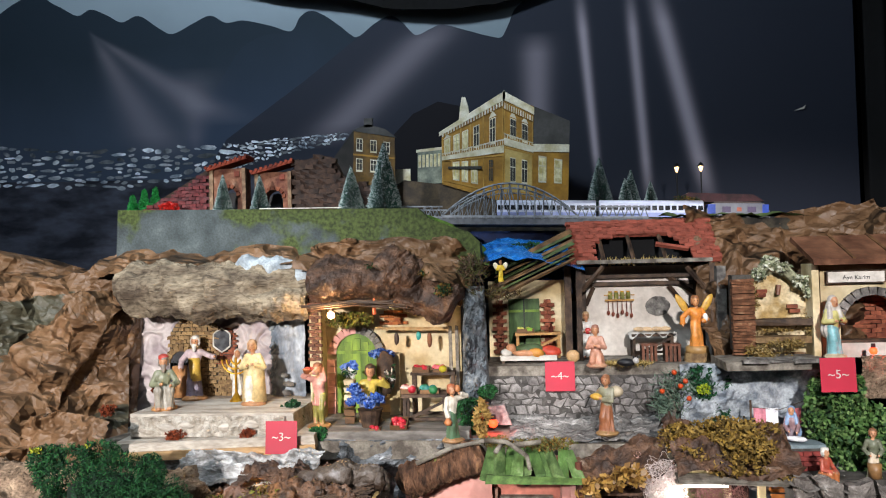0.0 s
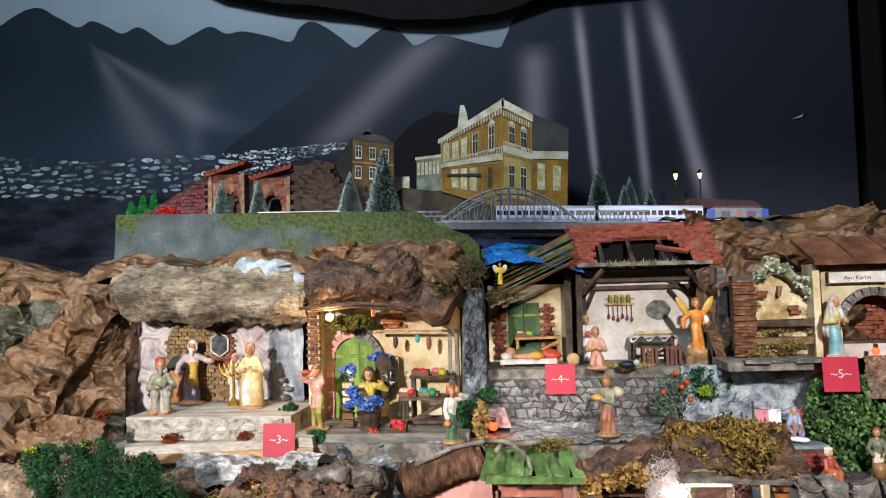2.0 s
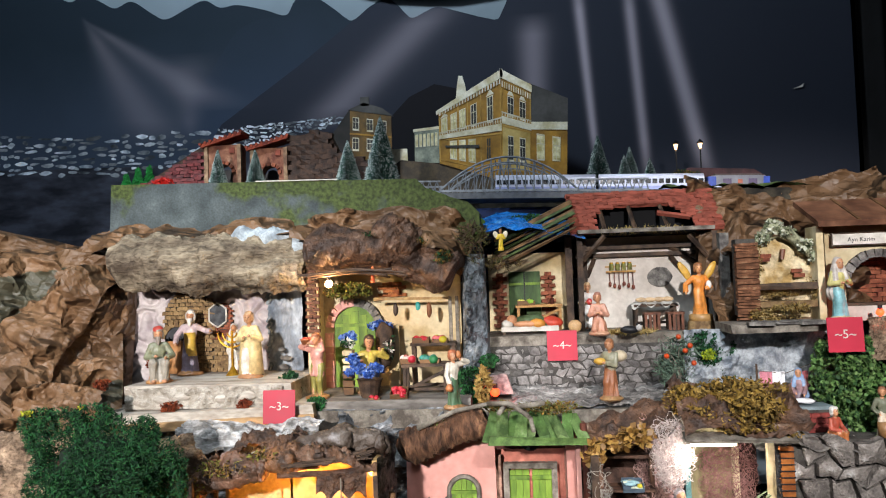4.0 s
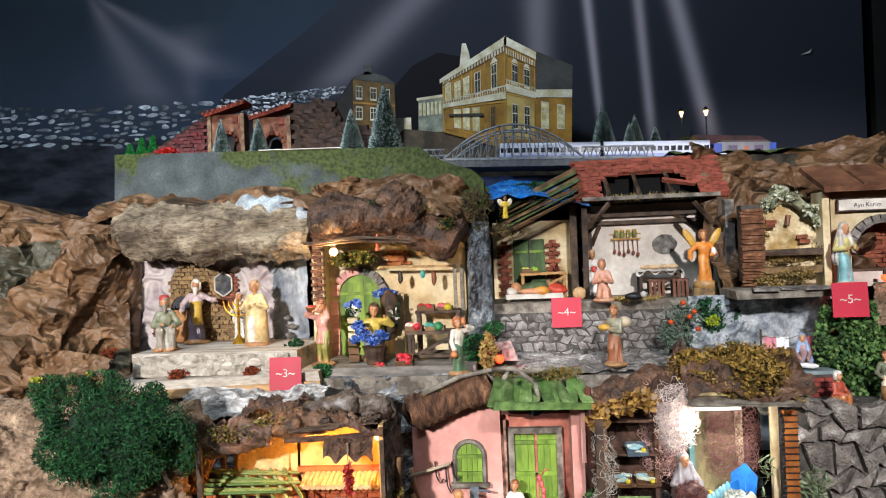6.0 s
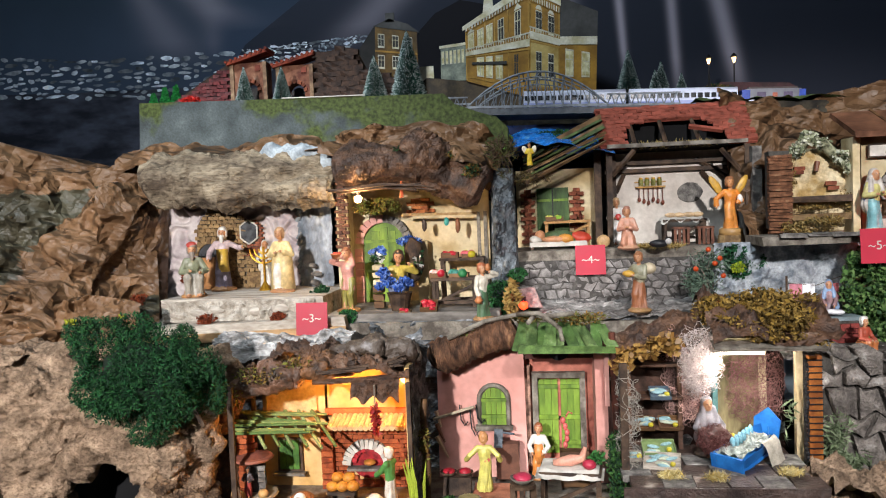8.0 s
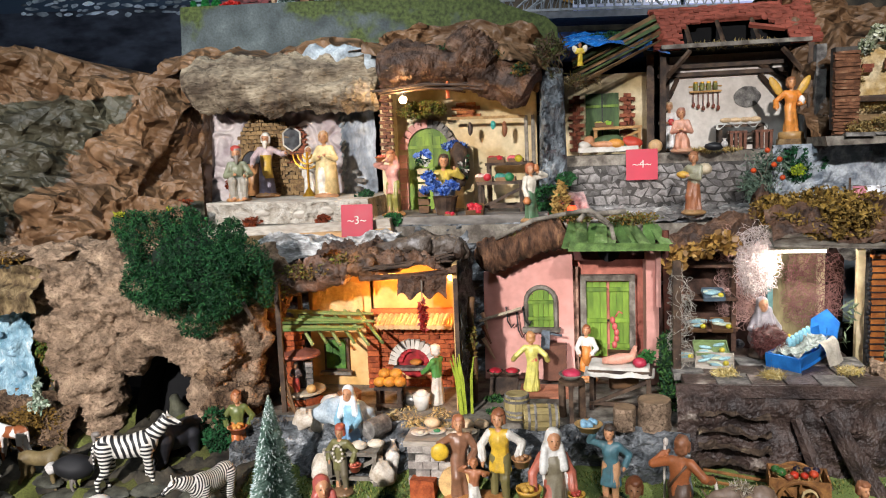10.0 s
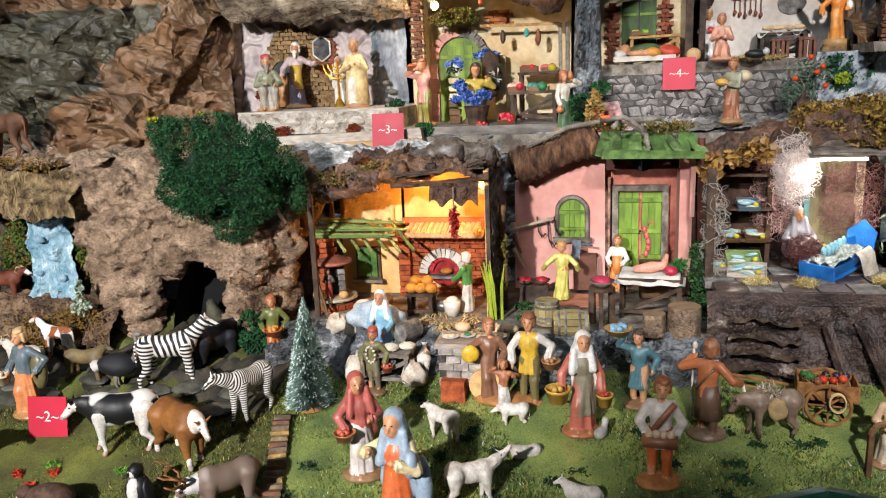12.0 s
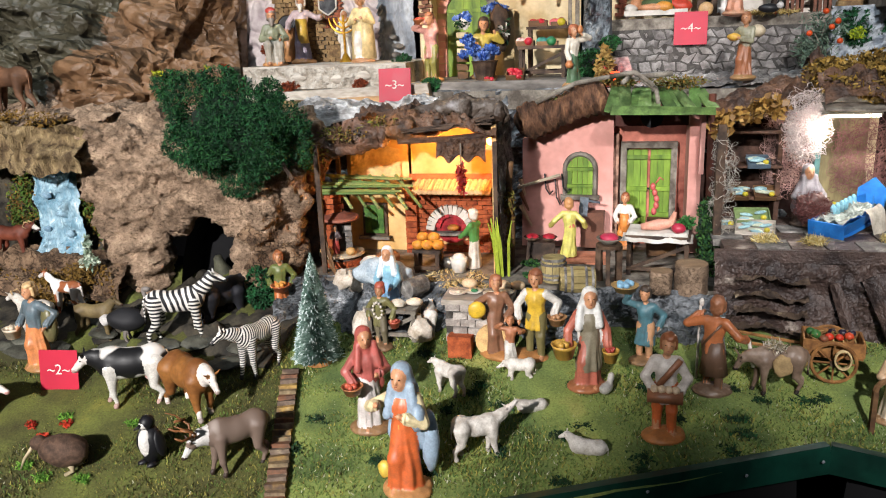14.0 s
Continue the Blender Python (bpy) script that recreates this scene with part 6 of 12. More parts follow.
solo("plaster_crust", bm, mat("pale_blue_plaster", "b8c2c8", 0.8, "8a949c", 40, 0.6), Matrix(), "pale blue plaster crust on the bark", "plaster", smooth=True)
figurine(-0.588, 1.425, 1.309, 0.145, 25, "seated elder figurine with red cap and grey-green robe", "9a9488", "7a8066", "8a8078", kind="seated", arms=((-0.05, -0.16, 0.6), (0.1, -0.2, 0.58)), beard=True, base="c08850", cap=True, extras=("b83028", "7a5a38"))
figurine(-0.575, 1.555, 1.309, 0.148, 8, "priest figurine in lilac robe and yellow apron, arm stretched out", "7e7488", "c8b4b8", "e8e4dc", arms=((-0.2, -0.1, 0.5), (0.34, -0.12, 0.68)), beard=True, base="b8804c", extras=("d8b040", "8a8078"),
         extra=lambda bm, d: (lathe(bm, [(0.135, 0.3), (0.11, 0.5), (0.12, 0.66)], 10, pose(0, -0.02, 0), 5, 0.8, 0.8), box(bm, (-0.25, 0.05, 0.28), (0.2, 0.12, 0.5), mi=4)))
figurine(-0.405, 1.475, 1.309, 0.143, 0, "bearded figurine in a long cream cloak over white robe", "e0d8cc", "d8c088", "b89068", skin="b8845c", arms=((-0.05, -0.14, 0.62), (0.05, -0.14, 0.64)), base="a8764c", sash="b83c38",
         extra=lambda bm, d: [lathe(bm, [(0.19, 0.05), (0.16, 0.4), (0.135, 0.72)], 12, pose(s * 0.05, 0.035, 0), 1, 0.75, 0.8) for s in (-1, 1)])
mn = thing("menorah", pose(-0.462, 1.52, 1.31), "golden seven-armed candlestick beside the priest", "candlestick")
gold = mat("gold_paint", "c8982c", 0.35, "9a6c18", 60, 0.1, metal=0.6)
bm = B(); lathe(bm, [(0.016, 0), (0.01, 0.008), (0.003, 0.02), (0.003, 0.1)], 10); part("stem", bm, gold, mn)
for k in (1, 2, 3):
    bm = B(); r = 0.011 * k; tube(bm, [(r * math.cos(a), 0, 0.095 - 0 + r * 0 - 0.0 + (-r) * math.sin(a)) for a in [math.pi * q / 10 for q in range(11)]], 0.0022, 6); part("arm", bm, gold, mn)
figurine(-0.478, 1.575, 1.31, 0.112, 15, "small white draped figurine by the candlestick", "e6e2da", "e6e2da", "d8d2c8", veil=True, base=None)
number_card(-0.296, 1.324, 1.236, "3")
for k, (x, y, z, s) in enumerate(((-0.53, 1.352, 1.258, 0.022), (-0.375, 1.352, 1.26, 0.016), (-0.73, 1.45, 1.295, 0.022), (-0.635, 1.5, 1.335, 0.02))):
    tuft("rust_moss", x, y, z, [((0, 0, 0.008), (s, 0.014, 0.013))], 420, 0.008, M["redmoss"], 30 + k, "rust-coloured moss tuft on the steps", "moss", "rust moss tufts", inner=0.2)
tuft("green_bush", -0.315, 1.44, 1.25, [((0, 0, 0.03), (0.03, 0.02, 0.035)), ((0.01, 0, 0.055), (0.018, 0.015, 0.02))], 1500, 0.009, [M["moss"], paint("2a5a30", 0.9)], 41, "dark green bush beside the steps")

# ---- upper terrace: flower and fruit sellers ----
gw = thing("grocer_house", pose(0, 1.6, 1.25), "rustic cream house front with a round green door", "house front")
bm = B(); box(bm, (-0.13, 0.012, 0.145), (0.36, 0.02, 0.31)); part("wall", bm, M["cream"], gw)
bm = B(); lathe(bm, [(0.048, 0), (0.048, 0.006)], 20, pose(-0.196, 0.0, 0.155, 90)); box(bm, (-0.196, -0.003, 0.078), (0.096, 0.006, 0.156)); part("door", bm, M["greenpaint"], gw, "round-headed green plank door")
for k in range(5):
    bm = B(); box(bm, (-0.234 + k * 0.019, -0.0075, 0.096), (0.0182, 0.003, 0.16 + 0.03 * (1 - abs(k - 2) / 2)), jit=0.0005); part("door_plank", bm, M["greenpaint"], gw)
bm = B(); box(bm, (-0.196, -0.011, 0.16), (0.094, 0.004, 0.007)); part("door_batten", bm, M["greenpaint"], gw)
arch_stones(gw, pose(-0.196, -0.004, 0.155), 0.057, 7, 0.015, M["stone_grey"], 0.012, 0, 90)
arch_stones(gw, pose(-0.196, -0.004, 0.155), 0.057, 6, 0.015, M["pink"], 0.012, 90, 180)
bricks(gw, pose(-0.268, -0.004, 0.0), 0.022, 0.155, 0.022, 0.016, 0.012, M["pink"], "jamb_stone", half=False, seed=2, jit=0.0012)
bm = B(); box(bm, (-0.272, -0.065, 0.14), (0.026, 0.05, 0.28)); part("side_pillar", bm, M["cream"], gw)
bricks(gw, pose(-0.287, -0.09, 0.15), 0.032, 0.15, 0.016, 0.0078, 0.008, mat("brown_pillar_brick", "7a5440", 0.85, "50342a", 60, 0.5, var=0.4), seed=6, jit=0.0012)
bricks(gw, pose(-0.14, -0.0, 0.222), 0.062, 0.036, 0.022, 0.0085, 0.008, mat("orange_brick", "b8703c", 0.85, "8a4a28", 60, 0.5), seed=7, jit=0.001)
bm = B(); box(bm, (-0.104, -0.025, 0.085), (0.024, 0.02, 0.15), jit=0.003); part("door_post", bm, M["cream"], gw, "white plaster post")
for x in (0.03, 0.045):
    bm = B(); box(bm, (x, -0.05, 0.11), (0.008, 0.008, 0.22), jit=0.001); part("post", bm, M["greywood"], gw)
bm = B(); box(bm, (-0.055, -0.07, 0.218), (0.168, 0.006, 0.006), ry=1); part("beam", bm, mat("bare_stick", "b89a68", 0.7, "8a6a40", 40, 0.3), gw, "bare wooden beam")
for k, (x, c, l) in enumerate(((-0.07, "3a2a20", 0.03), (-0.02, "3fa8a0", 0.02), (0.005, "7a4a2c", 0.035))):
    bm = B(); blob(bm, (x - 0.02, -0.072, 0.213 - l * 0.6), (0.006, 0.005, l / 2), 0.2, 50, 2); part("hanging_ware", bm, paint(c), gw)
br = thing("bark_roof", Matrix(), "rough dark bark roof over the sellers", "bark roof")
part("bark_piece", log_slab(-0.272, -0.075, 1.50, 1.578, 0.075, 0.034, 3.1, 0.008), M["darkbark"], br, smooth=True)
ob = part("bark_piece", log_slab(-0.085, 0.085, 0.0, 0.0, 0.055, 0.034, 4.4, 0.008), M["darkbark"], br, "slanting shiny dark bark", smooth=True)
ob.matrix_local = pose(-0.022, 1.485, 1.555, 0, 32, 0)
ob = part("bark_piece", log_slab(-0.055, 0.055, 0.0, 0.0, 0.04, 0.02, 5.4, 0.004), M["darkbark"], br, smooth=True)
ob.matrix_local = pose(-0.07, 1.475, 1.60, 0, 38, 0)
tuft("roof_moss", -0.22, 1.45, 1.60, [((0, 0, 0), (0.04, 0.02, 0.008)), ((0.1, 0.0, 0.008), (0.03, 0.02, 0.008)), ((0.19, 0, -0.01), (0.03, 0.02, 0.01)), ((0.25, -0.03, -0.045), (0.02, 0.02, 0.016))], 1800, 0.007, [M["ochremoss"], M["moss"]], 51, "yellow-green moss under the bark roof", "moss", inner=0.1)
tuft("eave_moss", -0.195, 1.525, 1.487, [((0, 0, 0), (0.056, 0.04, 0.016)), ((0.005, -0.02, 0.01), (0.05, 0.03, 0.012))], 3800, 0.007, [paint("6a7428", 0.9), M["ochremoss"], paint("8a8438", 0.9)], 52, "green moss thatch above the round door", "moss", inner=0.1)
rd = random.Random(8)
tw = thing("twig_bundle", pose(-0.16, 1.43, 1.525), "bundle of thin dark twigs under the roof", "twigs")
for k in range(14):
    bm = B(); y = rd.uniform(-0.03, 0.03); tube(bm, [(-0.1 + rd.uniform(-0.02, 0.02), y, rd.uniform(-0.006, 0.006)), (0.0, y, rd.uniform(0, 0.012)), (0.1 + rd.uniform(-0.03, 0.02), y, rd.uniform(-0.01, 0.01))], 0.0018, 5); part("twig", bm, M["darkwood"], tw)
bulb(-0.212, 1.42, 1.507, 0.0085, (1.0, 0.6, 0.26), 22, 1.5, "warm bulb under the bark roof")
figurine(-0.12, 1.43, 1.505, 0.035, 20, "tiny red perched bird ornament", "d85a28", "d85a28", "d85a28", skin="d87a40", base=None)
figurine(-0.246, 1.432, 1.266, 0.138, -15, "carrier figurine with a fruit basket on the shoulder", "8a8438", "c88a7c", "9a5a34", kind="trousers", arms=((-0.12, -0.06, 0.85), (-0.06, -0.1, 0.86)), base="b07a44", extras=("a85a2c", "c83a24"),
         extra=lambda bm, d: basket(bm, (-0.13, -0.06, 0.84), 0.1, 0.08))
figurine(-0.146, 1.49, 1.268, 0.155, 10, "seated flower seller figurine in yellow blouse", "6a7a9a", "c8b048", "2a1c14", kind="seated", arms=((-0.1, -0.16, 0.66), (0.16, -0.02, 0.8)), base="8a6a48")
fl = thing("flower_basket", pose(-0.134, 1.432, 1.268), "wicker tub full of blue flowers", "flower basket")
bm = B(); lathe(bm, [(0.018, 0), (0.026, 0.035), (0.028, 0.038), (0.02, 0.034)], 14); part("tub", bm, M["darkwood"], fl)
blue = [paint("3a6ac8", 0.7), paint("2a4fa0", 0.7), paint("7a9ae0", 0.7)]
for k, (c, r) in enumerate((((0.008, 0, 0.062), 0.011), ((-0.02, 0.0, 0.06), 0.013), ((0.022, 0.004, 0.058), 0.012), ((-0.044, 0.005, 0.052), 0.011), ((-0.034, 0.004, 0.082), 0.014), ((-0.03, -0.004, 0.07), 0.011),
                            ((-0.056, 0.03, 0.122), 0.012), ((-0.042, 0.032, 0.126), 0.012), ((0.006, 0.11, 0.144), 0.013), ((0.022, 0.112, 0.14), 0.013), ((-0.012, 0.112, 0.142), 0.011), ((0.0, -0.012, 0.05), 0.011))):
    ob = new("flower_head", leafy([(c, (r, r * 0.8, r * 0.8))], 150, 0.008, blue, 60 + k, 0.3, 0.05, 60, 0.8)); ob.parent = fl
for k in range(6):
    bm = B(); box(bm, (-0.05, 0.03, 0.01 + k * 0.016), (0.022, 0.02, 0.012), jit=0.0015); part("slat", bm, M["cream"] if k > 2 else M["wood"], fl)
bm = B(); blob(bm, (0.018, 0.1, 0.1), (0.022, 0.012, 0.05), 0.3, 40, 3); part("flower_stand", bm, M["darkwood"], fl, "dark rough flower stand", smooth=True)
ob = new("flower_leaves", leafy([((0.03, 0.09, 0.1), (0.014, 0.012, 0.03)), ((-0.05, 0.02, 0.112), (0.018, 0.012, 0.01))], 300, 0.012, [M["moss"], paint("e0dcd4", 0.7)], 77, 0.2)); ob.parent = fl
table(-0.02, 1.475, 1.268, 0.098, 0.06, 0.064, "dark wooden market table with crossed legs")
table(-0.008, 1.535, 1.268, 0.1, 0.045, 0.102, "tall dark wooden market shelf", cross=False)
red = paint("c02838", 0.4)
crate(-0.055, 1.475, 1.332, 0.034, 0.03, 0.01, [red, paint("e8c0b8")], "crate of sliced red melons on the table", n=6, r=0.009)
crate(-0.035, 1.53, 1.370, 0.036, 0.03, 0.012, red, "crate of red fruit on the shelf", n=12, r=0.006)
crate(0.008, 1.53, 1.370, 0.03, 0.03, 0.008, [paint("c8b830"), paint("d86a78")], "crate of lemons and watermelon on the shelf", n=6, r=0.009)
crate(-0.01, 1.475, 1.332, 0.04, 0.03, 0.008, [paint("2f7a48"), paint("3f8a80")], "crate of green cabbages on the table", n=6, r=0.01)
crate(-0.068, 1.41, 1.27, 0.034, 0.03, 0.016, red, "crate of red apples on the floor", n=14, r=0.006, tilt=25)
crate(-0.118, 1.40, 1.268, 0.022, 0.02, 0.004, red, "small tray of red fruit on the floor", n=5, r=0.005)
figurine(0.05, 1.34, 1.257, 0.112, 35, "woman figurine in green dress holding a jug", "3f6a4c", "d8d0c0", "a85a34", arms=((-0.14, -0.12, 0.42), (0.1, -0.1, 0.84)), base="9a7248", extras=("b8703c", "d8d0c0"),
         extra=lambda bm, d: (lathe(bm, [(0.05, 0), (0.075, 0.05), (0.03, 0.12)], 10, pose(-0.17, -0.14, 0.32), 5), lathe(bm, [(0.03, 0), (0.06, 0.05), (0.025, 0.13)], 10, pose(0.08, -0.06, 0.86), 5)))
for k, (x, y, z, s) in enumerate(((0.075, 1.46, 1.285, 0.036), (0.085, 1.44, 1.255, 0.03), (-0.235, 1.385, 1.25, 0.022), (0.115, 1.48, 1.32, 0.02))):
    tuft("green_bush", x, y, z, [((0, 0, 0.012), (s, s * 0.6, s * 0.7))], 1100, 0.008, [M["moss"], paint("2a6a34", 0.9)], 70 + k, "dark green bush between the stalls", "bush", "bushes between the stalls")
tuft("dry_leaves", 0.105, 1.40, 1.27, [((0, 0, 0.02), (0.016, 0.012, 0.04))], 300, 0.014, [paint("a88a4c", 0.8), paint("8a6a34", 0.8)], 78, "dry curled brown leaves", "plant")
bm = sheet(lambda u, v: (0.088 + 0.032 * math.cos(u * 6.28) * (1 - 0.25 * v), 1.53 + 0.03 * math.sin(u * 6.28), lerp(1.25, 1.56, v)), 60, 80, 0.035, 34, rugged, (0, -1, 0))
solo("rock_pillar", bm, mat("blue_grey_stone", "7c848a", 0.6, "363c42", 40, 1.0, var=0.45, col3="c4ccd2", dist=0.01, stretch=(1, 1, 0.5)), Matrix(), "grey painted rock pillar between two stalls", "rock")
tuft("hanging_grass", 0.09, 1.5, 1.585, [((0, 0, 0), (0.035, 0.03, 0.045))], 500, 0.03, [paint("4a4a24", 0.9), M["darkwood"]], 79, "dry grass hanging over the rock pillar", "grass", slim=0.08)
bulb(0.126, 1.45, 1.27, 0.010, (1.0, 0.04, 0.01), 6, 0.12, "red bulb among the bushes")
bm = B(); prism(bm, [(0.1, 1.262), (0.1, 1.3), (0.15, 1.305), (0.165, 1.262)], 1.47, 1.49); solo("cobble_stone", bm, mat("pinkish_cobble", "b0a09c", 0.8, "7a6a6a", 90, 0.8), Matrix(), "pinkish cobbled stone block by the wall", "stone")
figurine(0.148, 1.55, 1.565, 0.05, 5, "small fairy ornament in yellow dress with pale wings", "e0c020", "e0c020", "a06a34", base=None, extras=("e8e0c8", "7a5a38"),
         extra=lambda bm, d: [blob(bm, (s * 0.2, 0.06, 0.75), (0.12, 0.02, 0.18), 0.1, 8, 2, 5, ry=s * 25) for s in (-1, 1)])

# ---- upper terrace: the carpenter's stall ----
sp = thing("stall_platform", pose(0, 0, 0), "stone-faced platform with grey boards under the open stall", "platform")
bm = B(); box(bm, (0.36, 1.66, 1.365), (0.5, 0.22, 0.024), jit=0.001); part("board_floor", bm, M["greywood"], sp)
bm = B(); box(bm, (0.34, 1.604, 1.305), (0.45, 0.11, 0.1)); part("core", bm, mat("grey_mortar", "5e5a56", 0.9, "403d3a", 60, 0.5, var=0.4), sp)
flagstones(sp, pose(0.112, 1.553, 1.256), 0.455, 0.095, 19, 6, 0.006, mat("pale_grey_stone", "8e8986", 0.75, "5c5856", 40, 0.6, var=0.4, col3="a8a4a0"), 12, 0.5, 0.0012)
bm = sheet(lambda u, v: (lerp(0.16, 0.52, u), lerp(1.36, 1.55, v), 1.246 + 0.012 * v * v), 110, 60, 0.012, 34, rugged, (0, -0.3, 1)); solo("rock_slope", bm, mat("streaked_slate", "a09c98", 0.7, "4c4846", 44, 1.0, var=0.5, stretch=(0.25, 1.2, 1), col3="dad6d2", dist=0.01), Matrix(), "pale streaked slate slope under the platform", "rock")
stall = thing("open_stall", pose(0, 0, 0), "open timber stall with broken red tiled roof", "stall")
bm = B(); box(bm, (0.485, 1.75, 1.485), (0.29, 0.015, 0.22)); part("back_wall", bm, M["plaster"], stall, "white plaster back wall")
bm = B(); box(bm, (0.645, 1.68, 1.48), (0.02, 0.14, 0.22)); part("side_wall", bm, M["stone_grey"], stall, "grey stone side wall")
for x, y, w in ((0.327, 1.64, 0.013), (0.345, 1.73, 0.012), (0.305, 1.70, 0.016), (0.632, 1.64, 0.012), (0.615, 1.73, 0.012)):
    bm = B(); box(bm, (x, y, 1.485), (w, w, 0.225), jit=0.001); part("post", bm, M["darkwood"], stall)
for z, y, m_ in ((1.606, 1.645, "greywood"), (1.552, 1.735, "darkwood"), (1.57, 1.735, "darkwood")):
    bm = B(); box(bm, (0.48, y, z), (0.31, 0.011, 0.009), jit=0.0008); part("beam", bm, M[m_], stall)
for x0, z0, x1, z1, y in ((0.335, 1.54, 0.385, 1.595, 1.64), (0.625, 1.53, 0.575, 1.59, 1.64), (0.35, 1.50, 0.37, 1.545, 1.735), (0.61, 1.47, 0.55, 1.545, 1.735), (0.62, 1.52, 0.54, 1.575, 1.735)):
    bm = B(); rod(bm, (x0, y, z0), (x1, y, z1), 0.0055, n=4); part("brace", bm, M["darkwood"], stall)
for x in (0.385, 0.455, 0.53):
    bm = B(); rod(bm, (x + 0.005, 1.65, 1.60), (x, 1.765, 1.69), 0.005, n=4); part("rafter", bm, M["darkwood"], stall)
# Loft shade put in as black panels behind the roof gap
bm = B(); box(bm, (0.485, 1.77, 1.65), (0.3, 0.01, 0.1)); box(bm, (0.485, 1.72, 1.602), (0.3, 0.09, 0.004)); part("loft_back", bm, M["black"], stall, "black panels painting the shade of the loft behind the roof gap")
bm = B(); rod(bm, (0.51, 1.66, 1.645), (0.585, 1.66, 1.632), 0.006, n=4); part("loose_plank", bm, M["redroof"], stall)
tuft("straw", 0.45, 1.66, 1.606, [((0, 0, 0), (0.07, 0.015, 0.005)), ((0.08, 0, 0), (0.04, 0.015, 0.004))], 400, 0.02, paint("b8a060", 0.8), 80, "straw scattered along the stall beam", "straw", slim=0.08)
RT = pose(0.309, 1.655, 1.607) @ pose(0, 0, 0, -51, 0, 0)
def roof_gap(u, v):
    return v < 0.06 + 0.62 * math.sin(math.pi * min(1, max(0, (u - 0.16) / 0.66))) ** 0.35 and 0.17 < u < 0.82
bm = B()
for u0, u1 in ((0, 0.17), (0.82, 1.0)):
    box(bm, (0.35 * (u0 + u1) / 2, 0.004, 0.075), (0.35 * (u1 - u0), 0.006, 0.155))
box(bm, (0.175, 0.004, 0.128), (0.35, 0.006, 0.05))
rfb = part("roof", bm, M["redroof"], stall, "broken red tiled roof"); rfb.matrix_local = RT
bricks(stall, RT, 0.352, 0.16, 0.022, 0.0145, 0.005, M["redroof"], "roof_tile", gap=0.0004, jit=0.0014, seed=14, skip=roof_gap)
bm = B(); box(bm, (0.485, 1.778, 1.703), (0.355, 0.02, 0.008), jit=0.001); part("ridge", bm, M["redroof"], stall)
tr = thing("tool_rack", pose(0.432, 1.738, 1.512), "wooden rack with jars and hanging spoons on the wall", "tool rack")
bm = B(); box(bm, (0, 0, 0), (0.07, 0.012, 0.004)); box(bm, (0, 0.004, 0.012), (0.074, 0.004, 0.003)); part("shelf", bm, mat("honey_wood", "c89a50", 0.6, "9a7034", 60, 0.2), tr)
for k in range(4):
    j = part("jar", (lambda b: (lathe(b, [(0.0055, 0.003), (0.0055, 0.017), (0.004, 0.019)], 10, pose(-0.022 + k * 0.0145, -0.002, 0)), b)[1])(B()), mat("jar_glass_%d" % k, "8a8a4c", 0.2, "5a5a2c", 60, 0, spec=0.6), tr)
    bm = B(); lathe(bm, [(0.0045, 0.019), (0.0045, 0.0225)], 10, pose(-0.022 + k * 0.0145, -0.002, 0)); part("lid", bm, gold, j)
for k in range(6):
    bm = B(); x = -0.027 + k * 0.011; rod(bm, (x, -0.004, 0), (x, -0.004, -0.026 - 0.004 * (k % 3)), 0.001, n=5); blob(bm, (x, -0.004, -0.03 - 0.004 * (k % 3)), (0.004, 0.002, 0.006), 0, 1, 2); part("spoon", bm, paint("7a3a24"), tr)
bm = B(); blob(bm, (0.525, 1.741, 1.495), (0.03, 0.003, 0.024), 0.1, 60, 3); solo("wall_patch", bm, M["stone_grey"], Matrix(), "bare stone patch in the plaster wall", "wall patch", kind="structure")
tb = table(0.50, 1.70, 1.378, 0.1, 0.05, 0.055, "dark wooden table with a pale cloth")
bm = sheet(lambda u, v: (lerp(-0.055, 0.055, u), lerp(-0.03, 0.03, v), 0.057 - 0.018 * max(0, abs(u - 0.5) * 2 - 0.8) * 5 * 0.3 - (0.012 if v < 0.12 else 0) * (0.5 + 0.5 * math.sin(u * 20))), 30, 14, 0.002, 60, rugged, (0, 0, 1)); solo("tablecloth", bm, M["white"], pose(0.50, 1.70, 1.378), "crumpled white cloth on the table", "tablecloth", smooth=True)
for k in range(4):
    bm = B(); blob(bm, (0, 0, 0), (0.014, 0.009, 0.006), 0.1, 50, 2, seed=k); solo("bread", bm, paint("d8b890"), pose(0.47 + 0.021 * k, 1.695, 1.443), "pale loaf lying on the tablecloth", "bread", "loaves on the tablecloth", smooth=True)
for x, y in ((0.478, 1.61), (0.528, 1.60)):
    c = thing("wooden_cage", pose(x, y, 1.378), "low brown slatted wooden stool", "stool", "slatted stools")
    bm = B(); box(bm, (0, 0, 0.037), (0.036, 0.03, 0.005)); part("seat", bm, mat("red_brown_wood", "7a4a34", 0.6, "54301f", 60, 0.3), c)
    for k in range(4):
        bm = B(); box(bm, (-0.014 + 0.0093 * k, -0.012, 0.017), (0.006, 0.004, 0.034)); part("slat", bm, mat("red_brown_slat", "7a4a34", 0.6, "54301f", 60, 0.3), c)
    for s in (-1, 1):
        bm = B(); box(bm, (s * 0.015, 0.012, 0.017), (0.005, 0.005, 0.034)); part("leg", bm, M["darkwood"], c)
tuft("straw", 0.42, 1.56, 1.379, [((0, 0, 0), (0.06, 0.03, 0.004))], 700, 0.016, [paint("a88a48", 0.8), paint("c8b070", 0.8)], 81, "straw on the stall floor", "straw", slim=0.1)
